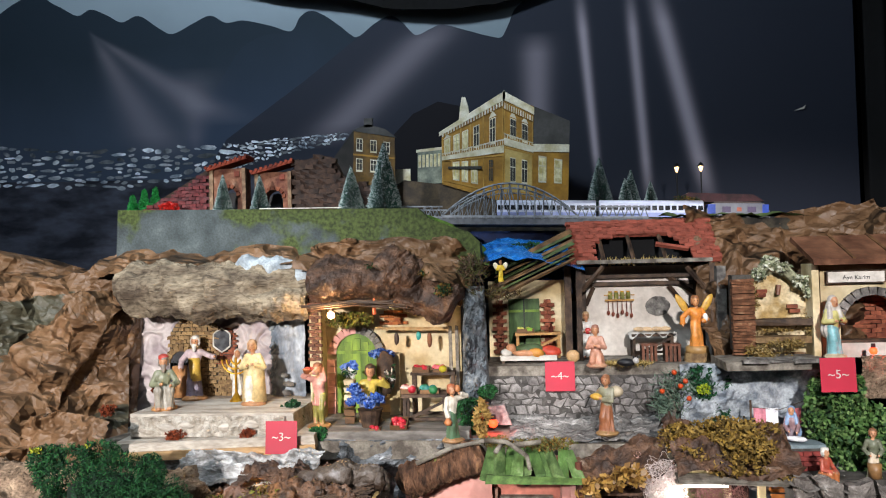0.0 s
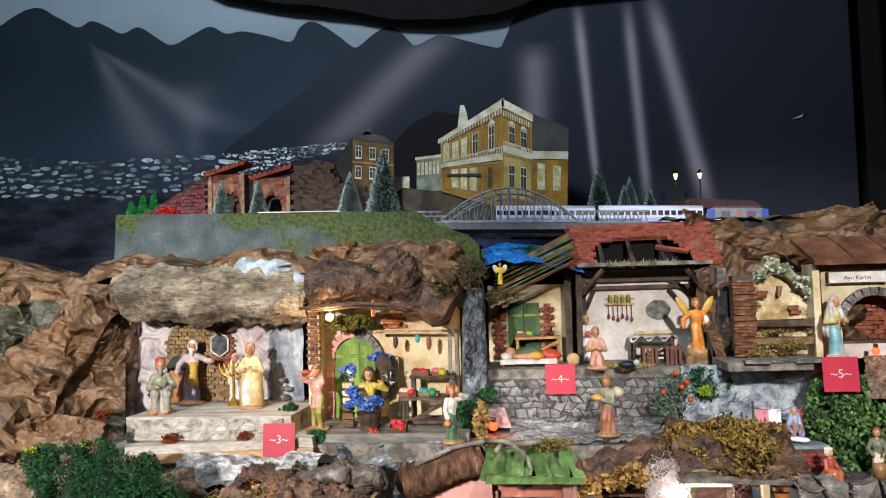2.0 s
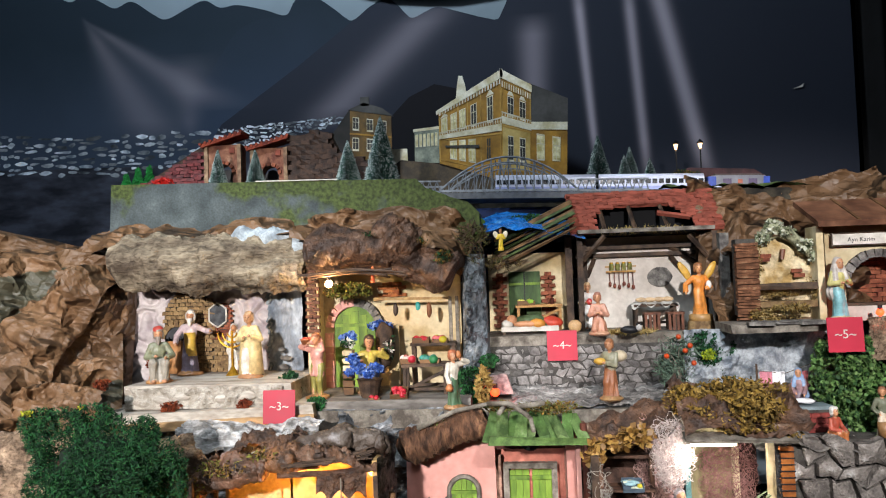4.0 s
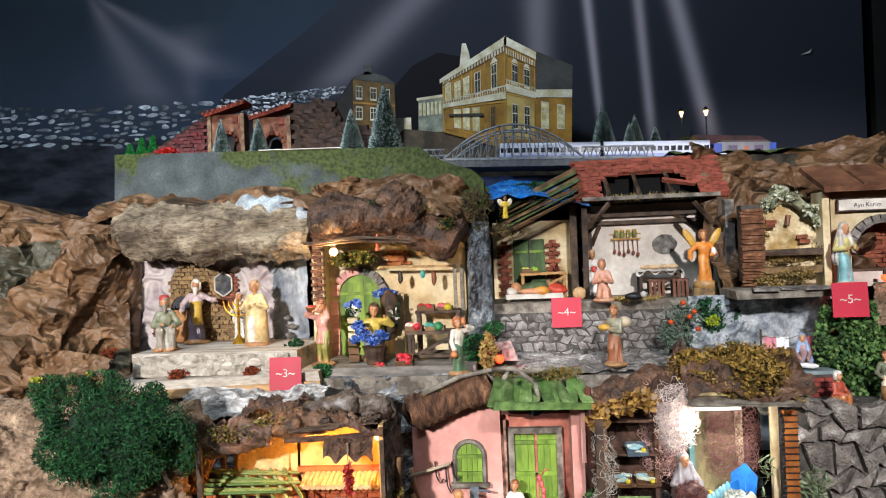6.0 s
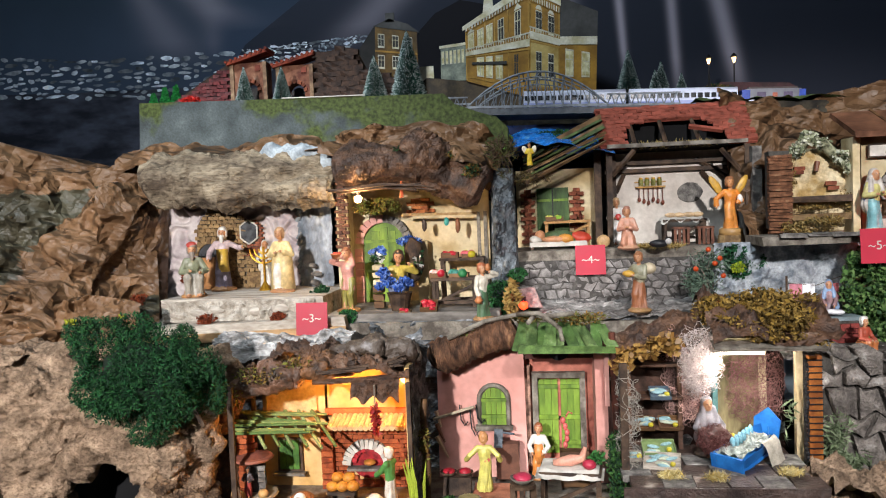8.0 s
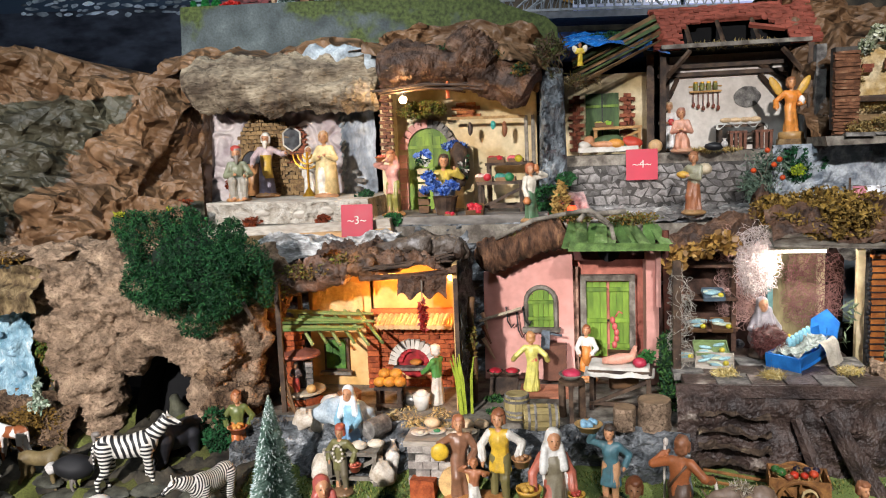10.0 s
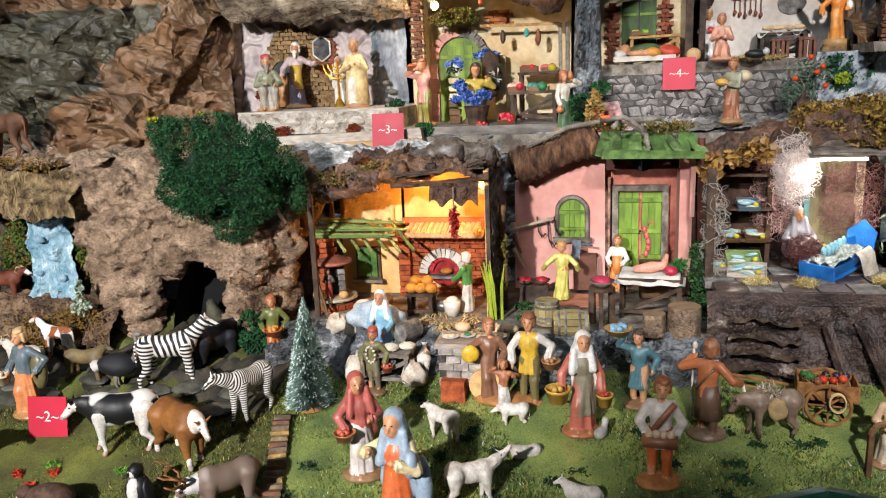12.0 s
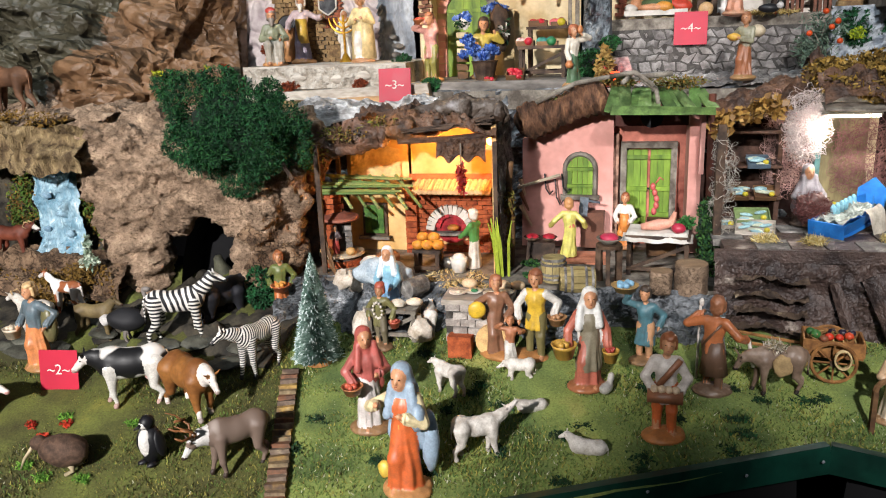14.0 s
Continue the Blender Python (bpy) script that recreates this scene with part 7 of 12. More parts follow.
figurine(0.352, 1.52, 1.378, 0.115, -10, "kneeling figurine in dusty pink robe", "c08468", "c89078", "a8705c", kind="kneel", base="b8886a", arms=((-0.03, -0.15, 0.62), (0.03, -0.15, 0.62)))
figurine(0.345, 1.68, 1.378, 0.11, 0, "white angel figurine with a red heart", "e8e4e0", "e8e4e0", "c8a880", base=None, extras=("d02028", "e8e4e0"), extra=lambda bm, d: blob(bm, (0.02, -0.13, 0.6), (0.07, 0.04, 0.07), 0.1, 9, 2, 5))
bm = B(); blob(bm, (0, 0, 0.009), (0.02, 0.011, 0.009), 0.1, 40, 2, 0); blob(bm, (0.02, -0.004, 0.013), (0.007, 0.007, 0.007), 0, 1, 2, 1); [blob(bm, (0.02 + s * 0.004, -0.004, 0.02), (0.002, 0.002, 0.004), 0, 1, 1, 0) for s in (-1, 1)]
solo("cat_figure", bm, [paint("1c1c20"), paint("d8d4d0")], pose(0.414, 1.51, 1.378), "small black and white cat ornament lying on straw", "animal figure", smooth=True)
figurine(0.584, 1.60, 1.396, 0.128, 5, "winged angel figurine in orange robe on a round base", "dc8a34", "e08420", "8a5228", skin="d0905c", base="a88048", arms=((-0.26, -0.08, 0.5), (0.08, -0.14, 0.56)), extras=("c8982c", "e8e0d8"),
         extra=lambda bm, d: ([blob(bm, (s * 0.22, 0.08, 0.86), (0.07, 0.02, 0.2), 0.15, 9, 2, 5, ry=s * 32) for s in (-1, 1)], lathe(bm, [(0.2, -0.02), (0.2, 0.1), (0.17, 0.12)], 16, None, 4), blob(bm, (0.13, -0.1, 0.62), (0.05, 0.06, 0.08), 0.1, 8, 2, 6)))
bm = B(); lathe(bm, [(0.03, 0), (0.028, 0.02)], 16); solo("round_base", bm, M["stone_tan"], pose(0.584, 1.60, 1.376), "round stone base under the angel", "base")
bd = thing("bed", pose(0.205, 1.62, 1.378), "low bed with white sheet and patchwork cover", "bed")
bm = B(); box(bm, (0, 0, 0.011), (0.13, 0.05, 0.012), jit=0.001); part("mattress", bm, M["white"], bd, "white mattress")
for sx in (-1, 1):
    for sy in (-1, 1):
        bm = B(); box(bm, (sx * 0.058, sy * 0.02, 0.003), (0.006, 0.006, 0.008)); part("leg", bm, M["darkwood"], bd)
bm = B(); blob(bm, (-0.05, 0, 0.022), (0.016, 0.02, 0.01), 0.1, 30, 2); part("pillow", bm, M["white"], bd, smooth=True)
bm = B(); blob(bm, (0.01, 0, 0.024), (0.04, 0.022, 0.019), 0.25, 40, 3, 0); blob(bm, (-0.04, 0, 0.03), (0.013, 0.013, 0.013), 0, 1, 2, 1); blob(bm, (0.05, 0, 0.024), (0.026, 0.018, 0.014), 0.25, 40, 3, 2); blob(bm, (-0.008, -0.02, 0.022), (0.03, 0.008, 0.008), 0.2, 40, 2, 1); blob(bm, (0.015, -0.018, 0.022), (0.02, 0.01, 0.012), 0.2, 30, 2, 3)
solo("figurine", bm, [paint("4a5a3c"), paint("c48a62"), paint("b8402c"), paint("c08030")], pose(0.205, 1.62, 1.378), "sleeping figurine lying on the low bed", "figurine", "painted figurines of the scene", smooth=True)
wb = table(0.23, 1.70, 1.378, 0.11, 0.04, 0.062, "small honey-coloured work bench", mat("bench_wood", "b88a4c", 0.6, "8a6230", 50, 0.3))
crate(0.2, 1.69, 1.44, 0.04, 0.025, 0.01, [paint("8ab83c"), paint("d8d070")], "tray of green vegetables on the bench", n=7, r=0.006)
bm = B(); lathe(bm, [(0.005, 0), (0.005, 0.012), (0.002, 0.016), (0.002, 0.022)], 10); solo("bottle", bm, paint("5a2c24", 0.2), pose(0.262, 1.69, 1.44), "small dark red bottle on the bench", "bottle")
bm = B(); blob(bm, (0, 0, 0.014), (0.016, 0.01, 0.015), 0.1, 30, 2); solo("sack", bm, paint("c8a070"), pose(0.306, 1.60, 1.378), "small tan sack beside the bed", "sack", smooth=True)
sh = thing("lean_to", Matrix(), "lean-to with green double door and red brick piers", "lean-to")
bm = B(); box(bm, (0.21, 1.755, 1.47), (0.2, 0.012, 0.19)); part("wall", bm, M["cream"], sh)
for x in (0.178, 0.218):
    dr = part("door_leaf", (lambda b: (box(b, (x, 1.745, 1.455), (0.037, 0.006, 0.13)), b)[1])(B()), mat("dull_green", "4c6a34", 0.6, "30481f", 40, 0.3, stretch=(1, 1, 0.3)), sh, "dull green door leaf")
    bm = B(); box(bm, (x, 1.740, 1.49), (0.036, 0.003, 0.006)); part("batten", bm, M["greenpaint"], dr)
bm = B(); box(bm, (0.198, 1.747, 1.455), (0.006, 0.004, 0.13)); part("door_gap", bm, M["coal"], sh)
for x in (0.12, 0.238):
    bricks(sh, pose(x, 1.745, 1.385), 0.036, 0.135, 0.018, 0.0095, 0.012, M["brick"], seed=int(x * 100), jit=0.001)
for k in range(7):
    bm = B(); u = k / 6; y = lerp(1.6, 1.72, u); box(bm, (0.225, y, 1.575 + 0.065 * u), (0.205, 0.027, 0.006), ry=-25, rx=4 * (-1) ** k, jit=0.004); part("roof_slat", bm, mat("mossy_slat_%d" % k, "566a3c", 0.8, "2c3a22", 40, 0.4) if k % 2 else mat("bare_slat_%d" % k, "8a6a48", 0.8, "523c28", 40, 0.4), sh)
tuft("shed_bush", 0.19, 1.74, 1.63, [((0, 0, 0), (0.045, 0.03, 0.028)), ((0.03, 0, 0.012), (0.03, 0.02, 0.02))], 1500, 0.008, [M["moss"], paint("2a5a30", 0.9)], 83, "dark green bush behind the lean-to roof")
tuft("dry_grass", 0.15, 1.60, 1.54, [((0, 0, 0), (0.04, 0.03, 0.012))], 260, 0.03, [paint("6a5a30", 0.9), M["darkwood"]], 84, "dry grass at the lean-to eave", "grass", slim=0.06)
number_card(0.273, 1.538, 1.322, "4", lean=-4)
figurine(0.356, 1.375, 1.262, 0.117, -25, "walking porter figurine with a sack on his back", "9a5a34", "8a8a70", "9a6038", arms=((-0.12, -0.12, 0.62), (-0.04, -0.16, 0.62)), base="a07a4a", extras=("d8a838", "c8b89a"),
         extra=lambda bm, d: (blob(bm, (0.14, 0.08, 0.72), (0.13, 0.1, 0.1), 0.1, 8, 2, 6), blob(bm, (-0.15, -0.1, 0.64), (0.11, 0.08, 0.06), 0.1, 8, 2, 5)))
ct = thing("citrus_tree", pose(0.498, 1.449, 1.258), "sparse grey-green tree hung with orange fruit", "tree")
bm = B(); tube(bm, [(0, 0, 0), (0.003, 0, 0.04), (-0.002, 0, 0.1)], [0.004, 0.003, 0.002], 6)
for k in range(9):
    a = k * 0.8; tube(bm, [(0, 0, 0.03 + 0.006 * k), (0.03 * math.cos(a), 0.02 * math.sin(a), 0.06 + 0.006 * k)], [0.0018, 0.001], 4)
part("trunk", bm, M["greywood"], ct)
ob = new("crown", leafy([((0, 0, 0.075), (0.045, 0.03, 0.05)), ((-0.02, 0, 0.05), (0.03, 0.02, 0.03))], 1100, 0.013, [paint("4a5f50", 0.8), paint("6a7f6c", 0.8)], 85, 0.1, 0.1, 30, 0.22)); ob.parent = ct
for k, (a, b) in enumerate(((0.0, 0.118), (0.022, 0.1), (0.028, 0.065), (-0.025, 0.08), (0.012, 0.09))):
    bm = B(); blob(bm, (a, -0.026, b), (0.0055, 0.0055, 0.0055), 0, 1, 2); part("fruit", bm, paint("d8501c", 0.4), ct, smooth=True)
tuft("ivy", 0.585, 1.49, 1.32, [((0, 0, 0.02), (0.04, 0.02, 0.035)), ((0.015, 0, -0.03), (0.022, 0.016, 0.04)), ((-0.02, 0, 0.04), (0.03, 0.02, 0.02))], 2600, 0.009, [M["moss"], paint("1c5a34", 0.9)], 86, "dark green ivy hanging from the terrace edge", "ivy")
tuft("yellow_flowers", 0.565, 1.462, 1.335, [((0, 0, 0), (0.018, 0.01, 0.012))], 260, 0.007, [paint("b8c81c", 0.8), paint("8aa02c", 0.8)], 87, "yellow-green flower cluster in the ivy", "flowers", inner=0.2)
bm = sheet(lambda u, v: (lerp(0.52, 0.82, u), 1.50 + 0.01 * math.sin(u * 20), lerp(1.2, 1.385, v)), 60, 40, 0.02, 22, rugged, (0, -1, 0)); solo("retaining_rock", bm, mat("blue_white_stone", "b4babf", 0.75, "6a727c", 40, 0.7, var=0.4, col3="c8d0d8"), Matrix(), "blue-grey painted rock under the fountain scene", "rock")

# ---- upper terrace: fountain and arched house ----
ft = thing("fountain_ruin", Matrix(), "ruined fountain wall with brick pier and stone sill", "ruin")
bm = B(); box(bm, (0.70, 1.46, 1.388), (0.21, 0.13, 0.016), jit=0.003); part("plinth", bm, M["greywood"], ft)
for k, (x, y, w) in enumerate(((0.65, 1.398, 0.05), (0.70, 1.402, 0.045), (0.755, 1.4, 0.06), (0.672, 1.43, 0.05), (0.73, 1.432, 0.055))):
    bm = B(); box(bm, (x, y, 1.399), (w, 0.024, 0.006), jit=0.002); part("paving_slab", bm, M["stone_grey"], ft)
bm = B(); box(bm, (0.66, 1.52, 1.49), (0.04, 0.03, 0.16)); part("pier_core", bm, M["mortar"], ft)
bricks(ft, pose(0.636, 1.505, 1.40), 0.046, 0.165, 0.046, 0.0062, 0.014, mat("thin_brown_brick", "84583e", 0.85, "54341f", 70, 0.7, var=0.45, col3="a88868"), seed=16, jit=0.0018, half=False)
bm = sheet(lambda u, v: (lerp(0.68, 0.80, u), 1.545, lerp(1.40, 1.575, v) - 0.05 * (u - 0.35) ** 2 * v), 40, 40, 0.014, 30, rugged, (0, -1, 0)); part("wall", bm, mat("crumbled_plaster", "e2d0aa", 0.85, "b0925c", 26, 0.9, var=0.4, col3="e0d2b0", dist=0.008), ft, "crumbling cream plaster wall", smooth=True)
bm = B()
tube(bm, [(0.695, 1.52, 1.565), (0.72, 1.515, 1.592), (0.75, 1.515, 1.58), (0.78, 1.515, 1.55), (0.80, 1.515, 1.53)], [0.011, 0.014, 0.012, 0.011, 0.010], 8); part("coping", bm, mat("lichen_stone", "a8a888", 0.85, "4a4c3a", 90, 0.8), ft, "lichen-covered coping", smooth=True)
ob = new("coping_lichen", leafy([((0.70, 1.514, 1.572), (0.016, 0.014, 0.016)), ((0.722, 1.51, 1.594), (0.02, 0.015, 0.016)), ((0.752, 1.51, 1.582), (0.02, 0.015, 0.015)), ((0.782, 1.51, 1.553), (0.018, 0.014, 0.015)), ((0.80, 1.51, 1.53), (0.012, 0.012, 0.016))], 1100, 0.009, [paint("b4b898", 0.9), paint("6c7458", 0.9), paint("d0d0bc", 0.9)], 310, 0.4, slim=0.8)); ob.parent = ft
for z, w in ((1.468, 0.13), (1.432, 0.12)):
    bm = B(); box(bm, (0.735, 1.515, z), (w, 0.045, 0.012), jit=0.002); part("sill", bm, M["darkwood"] if z > 1.45 else M["stone_tan"], ft)
for x, z in ((0.705, 1.525), (0.708, 1.533), (0.77, 1.50), (0.775, 1.49)):
    bm = B(); box(bm, (x, 1.532, z), (0.022, 0.008, 0.008)); part("bare_brick", bm, M["brick"], ft)
bm = B(); rod(bm, (0.742, 1.525, 1.545), (0.738, 1.52, 1.525), 0.006, 0.004, 8); part("spout", bm, paint("7a4a34"), ft, "clay spout")
tuft("fountain_moss", 0.70, 1.47, 1.402, [((0, 0, 0), (0.05, 0.02, 0.012)), ((0.06, 0.02, 0.02), (0.03, 0.015, 0.012)), ((-0.02, 0.06, 0.14), (0.02, 0.015, 0.02)), ((0.09, 0.03, 0.09), (0.016, 0.012, 0.02)), ((0.03, 0.04, 0.05), (0.05, 0.012, 0.008)), ((-0.01, 0.06, 0.1), (0.014, 0.012, 0.04)), ((0.04, 0.01, 0.022), (0.05, 0.016, 0.012)), ((-0.03, 0.0, 0.012), (0.03, 0.02, 0.012)), ((0.1, 0.035, 0.05), (0.012, 0.012, 0.025))], 3400, 0.006, [M["ochremoss"], paint("8a7440", 0.9), paint("a08a58", 0.9)], 88, "ochre moss over the ruined fountain", "moss", inner=0.1)
ah = thing("arched_house", Matrix(), "cream house front with wide arch and brown roof", "house front")
bm = B(); arch_wall(bm, 0.2, 0.2, 0.125, 0.135, 0.02); ob = part("wall", bm, M["cream"], ah); ob.matrix_local = pose(0.918, 1.5, 1.39)
arch_stones(ah, pose(0.918, 1.498, 1.4625), 0.068, 13, 0.014, M["stone_grey"], 0.012)
bm = B(); box(bm, (0.93, 1.56, 1.46), (0.2, 0.008, 0.16)); part("inner_wall", bm, M["mortar"], ah)
bricks(ah, pose(0.86, 1.555, 1.41), 0.13, 0.12, 0.022, 0.0095, 0.008, M["brick"], seed=18, jit=0.001)
bm = B(); box(bm, (0.805, 1.52, 1.49), (0.014, 0.06, 0.2)); part("corner_post", bm, M["cream"], ah)
bm = B(); box(bm, (0.915, 1.51, 1.425), (0.13, 0.03, 0.008)); part("counter", bm, M["darkwood"], ah)
bm = B(); box(bm, (0.915, 1.5, 1.408), (0.12, 0.012, 0.03)); part("counter_front", bm, M["plaster"], ah)
bm = B(); box(bm, (0.95, 1.52, 1.618), (0.32, 0.14, 0.01), rx=22, jit=0.002); part("roof", bm, mat("brown_sheet_roof", "8a6048", 0.6, "5c3c2c", 20, 0.4), ah, "brown sheet roof")
for x in (0.87, 0.95, 1.03):
    bm = B(); box(bm, (x, 1.52, 1.625), (0.006, 0.14, 0.006), rx=22); part("roof_batten", bm, M["wood"], ah)
pq = thing("name_board", pose(0.885, 1.488, 1.548), "white name board with dark frame over the arch", "sign board")
bm = B(); box(bm, (0, 0, 0.0125), (0.118, 0.003, 0.027)); part("frame", bm, M["darkwood"], pq)
bm = B(); box(bm, (0, -0.001, 0.0125), (0.112, 0.003, 0.022)); part("board", bm, M["white"], pq)
fc = bpy.data.curves.new("lettering", "FONT"); fc.body, fc.size, fc.align_x, fc.extrude = "Ayn Karim", 0.0125, "CENTER", 0.0002
t = new("lettering", fc); fc.materials.append(M["coal"]); t.parent = pq; t.matrix_local = pose(0, -0.0028, 0.0075, 90)
figurine(0.824, 1.455, 1.398, 0.125, 12, "veiled woman figurine in blue cloak and turquoise dress", "7ab8c0", "c8c078", "c8c0b8", veil=True, base="c8b89a", extras=("3a6aa8", "c8c078"), extra=lambda bm, d: Sculpt().bar((-0.09, 0.03, 0.74), (-0.1, 0.04, 0.44), 0.055, 0.06, 5, 0.02, 0.8, None, 0.006).into(bm, 0.01), arms=((-0.05, -0.15, 0.6), (0.05, -0.15, 0.62)))
bulb(0.893, 1.44, 1.412, 0.008, (1.0, 0.04, 0.01), 6, 0.08, "red bulb by the arched house")
bm = sheet(lambda u, v: (lerp(0.86, 0.96, u), 1.43, lerp(1.32, 1.405, v)), 30, 30, 0.014, 40, rugged, (0, -1, 0)); solo("bark_block", bm, M["cork"], Matrix(), "cork block under the arched house", "cork")
number_card(0.789, 1.348, 1.345, "5", lean=-4)
iv = thing("ivy_hedge", pose(0.8, 1.40, 1.29), "thick hedge of small-leaved green ivy", "hedge")
for k, (c, q) in enumerate((((0, 0, 0), (0.06, 0.04, 0.08)), ((0.05, -0.02, -0.04), (0.055, 0.04, 0.07)), ((0.0, -0.01, 0.06), (0.05, 0.03, 0.035)), ((0.03, -0.03, -0.08), (0.05, 0.04, 0.035)))):
    ob = new("foliage", leafy([(c, q)], (3600, 3200, 1500, 1500)[k], 0.010, [paint("4a6e34", 0.7), paint("5f8644", 0.7), paint("2c5026", 0.7), paint("7a9a58", 0.7)], 90 + k, 0.6, 0.22, 30, 0.75)); ob.parent = iv
    bm = B(); tube(bm, [(c[0], 0.02, -0.11), (c[0] + 0.01, 0.01, c[2] - 0.03), (c[0] - 0.01, -0.01, c[2] + 0.05)], 0.0025, 5); part("stem", bm, M["darkwood"], iv)
wt = thing("wash_trough", pose(0.71, 1.37, 1.198), "red brick wash trough with folded laundry", "wash trough")
bm = B(); box(bm, (0, 0, 0.022), (0.092, 0.05, 0.04)); part("core", bm, M["mortar"], wt)
bricks(wt, pose(-0.02, -0.025, 0.0), 0.068, 0.045, 0.017, 0.0092, 0.006, mat("red_trough_brick", "8a3a34", 0.8, "5e2420", 60, 0.5), seed=20)
bm = B(); box(bm, (-0.033, -0.026, 0.022), (0.026, 0.006, 0.042)); part("green_panel", bm, paint("3a6a48"), wt)
bm = B(); box(bm, (0, 0, 0.045), (0.098, 0.056, 0.006), jit=0.001); part("rim", bm, paint("8a9aa0"), wt, "grey-blue rim")
figurine(0.712, 1.385, 1.222, 0.09, -20, "washerwoman figurine bending over white linen", "6a5a6a", "8a6a70", "7a9ac0", veil=True, base=None, arms=((-0.06, -0.2, 0.5), (0.1, -0.22, 0.48)), extras=("e8e8ec", "7a5a38"), extra=lambda bm, d: blob(bm, (0.1, -0.26, 0.36), (0.22, 0.1, 0.06), 0.2, 8, 2, 5))
ll = thing("washing_line", pose(0.69, 1.42, 1.305), "washing line with pink and white cloths", "washing line")
bm = B(); tube(bm, [(-0.045, 0, 0), (0.01, 0, -0.006), (0.06, 0, 0.012)], 0.0008, 4); part("line", bm, M["darkwood"], ll)
for x in (-0.045, 0.06):
    bm = B(); rod(bm, (x, 0, -0.06), (x, 0, 0.014), 0.0022, n=6); part("post", bm, M["darkwood"], ll)
for x, c in ((-0.028, "d88a98"), (-0.004, "e8e8ec"), (0.04, "c86a70")):
    bm = sheet(lambda u, v: (x + lerp(-0.012, 0.012, u), 0.003 * math.sin(u * 9), lerp(-0.034, -0.002, v)), 8, 8, 0.002, 60, rugged, (0, -1, 0)); part("cloth", bm, paint(c, 0.8), ll, smooth=True)
bm = sheet(lambda u, v: (lerp(0.60, 1.05, u), lerp(1.25, 1.5, v), 1.198 + 0.01 * math.sin(u * 8) - 0.03 * (1 - v) ** 2), 70, 30, 0.02, 22, rugged, (0, 0, 1)); solo("stone_terrace", bm, M["stone_grey"], Matrix(), "grey cobbled terrace by the wash trough", "ground", kind="structure")
figurine(0.732, 1.275, 1.185, 0.09, 30, "seated woman figurine in red bodice and white scarf", "c8743c", "b84a34", "e8e4dc", kind="seated", base="7a8a70", extras=("d8c0a8", "7a5a38"), arms=((-0.06, -0.2, 0.56), (0.06, -0.2, 0.54)))
figurine(0.823, 1.295, 1.195, 0.092, -15, "woman figurine with a wooden tub and white apron", "d8c8b0", "5a6450", "7a4a2c", base="6a8a3c", arms=((-0.08, -0.15, 0.5), (0.08, -0.15, 0.5)), extras=("8a6234", "7a5a38"), extra=lambda bm, d: lathe(bm, [(0.12, 0.05), (0.13, 0.34)], 12, pose(0, -0.12, 0), 5))


# ---- lower terrace: bakery ----
M["oven_brick"] = mat("orange_brick_small", "b05a30", 0.8, "7a3418", 60, 0.5, var=0.4)
bk = thing("bakery", Matrix(), "open bakery with ochre walls, brick oven and bark roof", "bakery")
bm = B(); box(bm, (-0.315, 1.262, 1.06), (0.13, 0.016, 0.24)); part("left_wall", bm, M["yellowwall"], bk, "ochre plaster wall")
bm = B(); box(bm, (-0.165, 1.262, 1.08), (0.18, 0.016, 0.26)); part("oven_wall", bm, M["yellowwall"], bk, "ochre plaster wall above the oven")
bm = B(); box(bm, (-0.068, 1.19, 1.08), (0.008, 0.15, 0.26)); part("side_wall", bm, M["yellowwall"], bk)
bm = sheet(lambda u, v: (-0.0625, lerp(1.105, 1.275, u), lerp(0.95, 1.215, v)), 24, 40, 0.006, 50, rugged, (1, 0, 0)); part("outer_bark", bm, M["rock"], bk, "grey painted bark on the outer side")
bm = sheet(lambda u, v: (lerp(-0.37, -0.27, u), 1.25, lerp(1.08, 1.165, v) - 0.02 * abs(u - 0.5)), 30, 20, 0.004, 40, rugged, (0, -1, 0)); part("plaster_patch", bm, mat("pale_ochre_patch", "e0c898", 0.8, "d0b078", 20, 0.3), bk, "pale bare plaster patch")
bricks(bk, pose(-0.253, 1.253, 0.95), 0.175, 0.12, 0.02, 0.0088, 0.006, M["oven_brick"], seed=22, jit=0.0008, skip=lambda u, v: ((u - 0.46) * 0.175) ** 2 + (v * 0.12 - 0.055) ** 2 < 0.040 ** 2)
for x in (-0.25, -0.078):
    bricks(bk, pose(x - 0.012, 1.246, 0.95), 0.024, 0.135, 0.024, 0.011, 0.012, M["oven_brick"], seed=int(-x * 100), half=False, jit=0.001)
arch_stones(bk, pose(-0.173, 1.245, 1.0), 0.040, 15, 0.014, M["white"], 0.010)
bm = B(); lathe(bm, [(0.032, 0), (0.032, 0.004)], 20, pose(-0.173, 1.249, 1.004, 90)); part("oven_mouth", bm, mat("oven_red", "a82028", 0.7, "6a1014", 60, 0.4), bk, "glowing red oven mouth")
arch_stones(bk, pose(-0.173, 1.244, 1.004), 0.026, 9, 0.008, mat("red_glazed", "b83038", 0.5, "7a1a20", 60, 0.2), 0.006)
bm = B(); box(bm, (-0.173, 1.235, 0.994), (0.075, 0.02, 0.005)); part("oven_sill", bm, M["stone_grey"], bk)
bm = B(); blob(bm, (-0.168, 1.235, 1.006), (0.012, 0.012, 0.006), 0, 1, 2); part("baking_loaf", bm, paint("c8843c"), bk, smooth=True)
for k in range(15):
    bm = B(); rod(bm, (-0.232 + k * 0.0098, 1.195, 1.082), (-0.232 + k * 0.0098, 1.25, 1.096), 0.0054, n=8); part("awning_tile", bm, paint("e0c090", 0.7), bk)
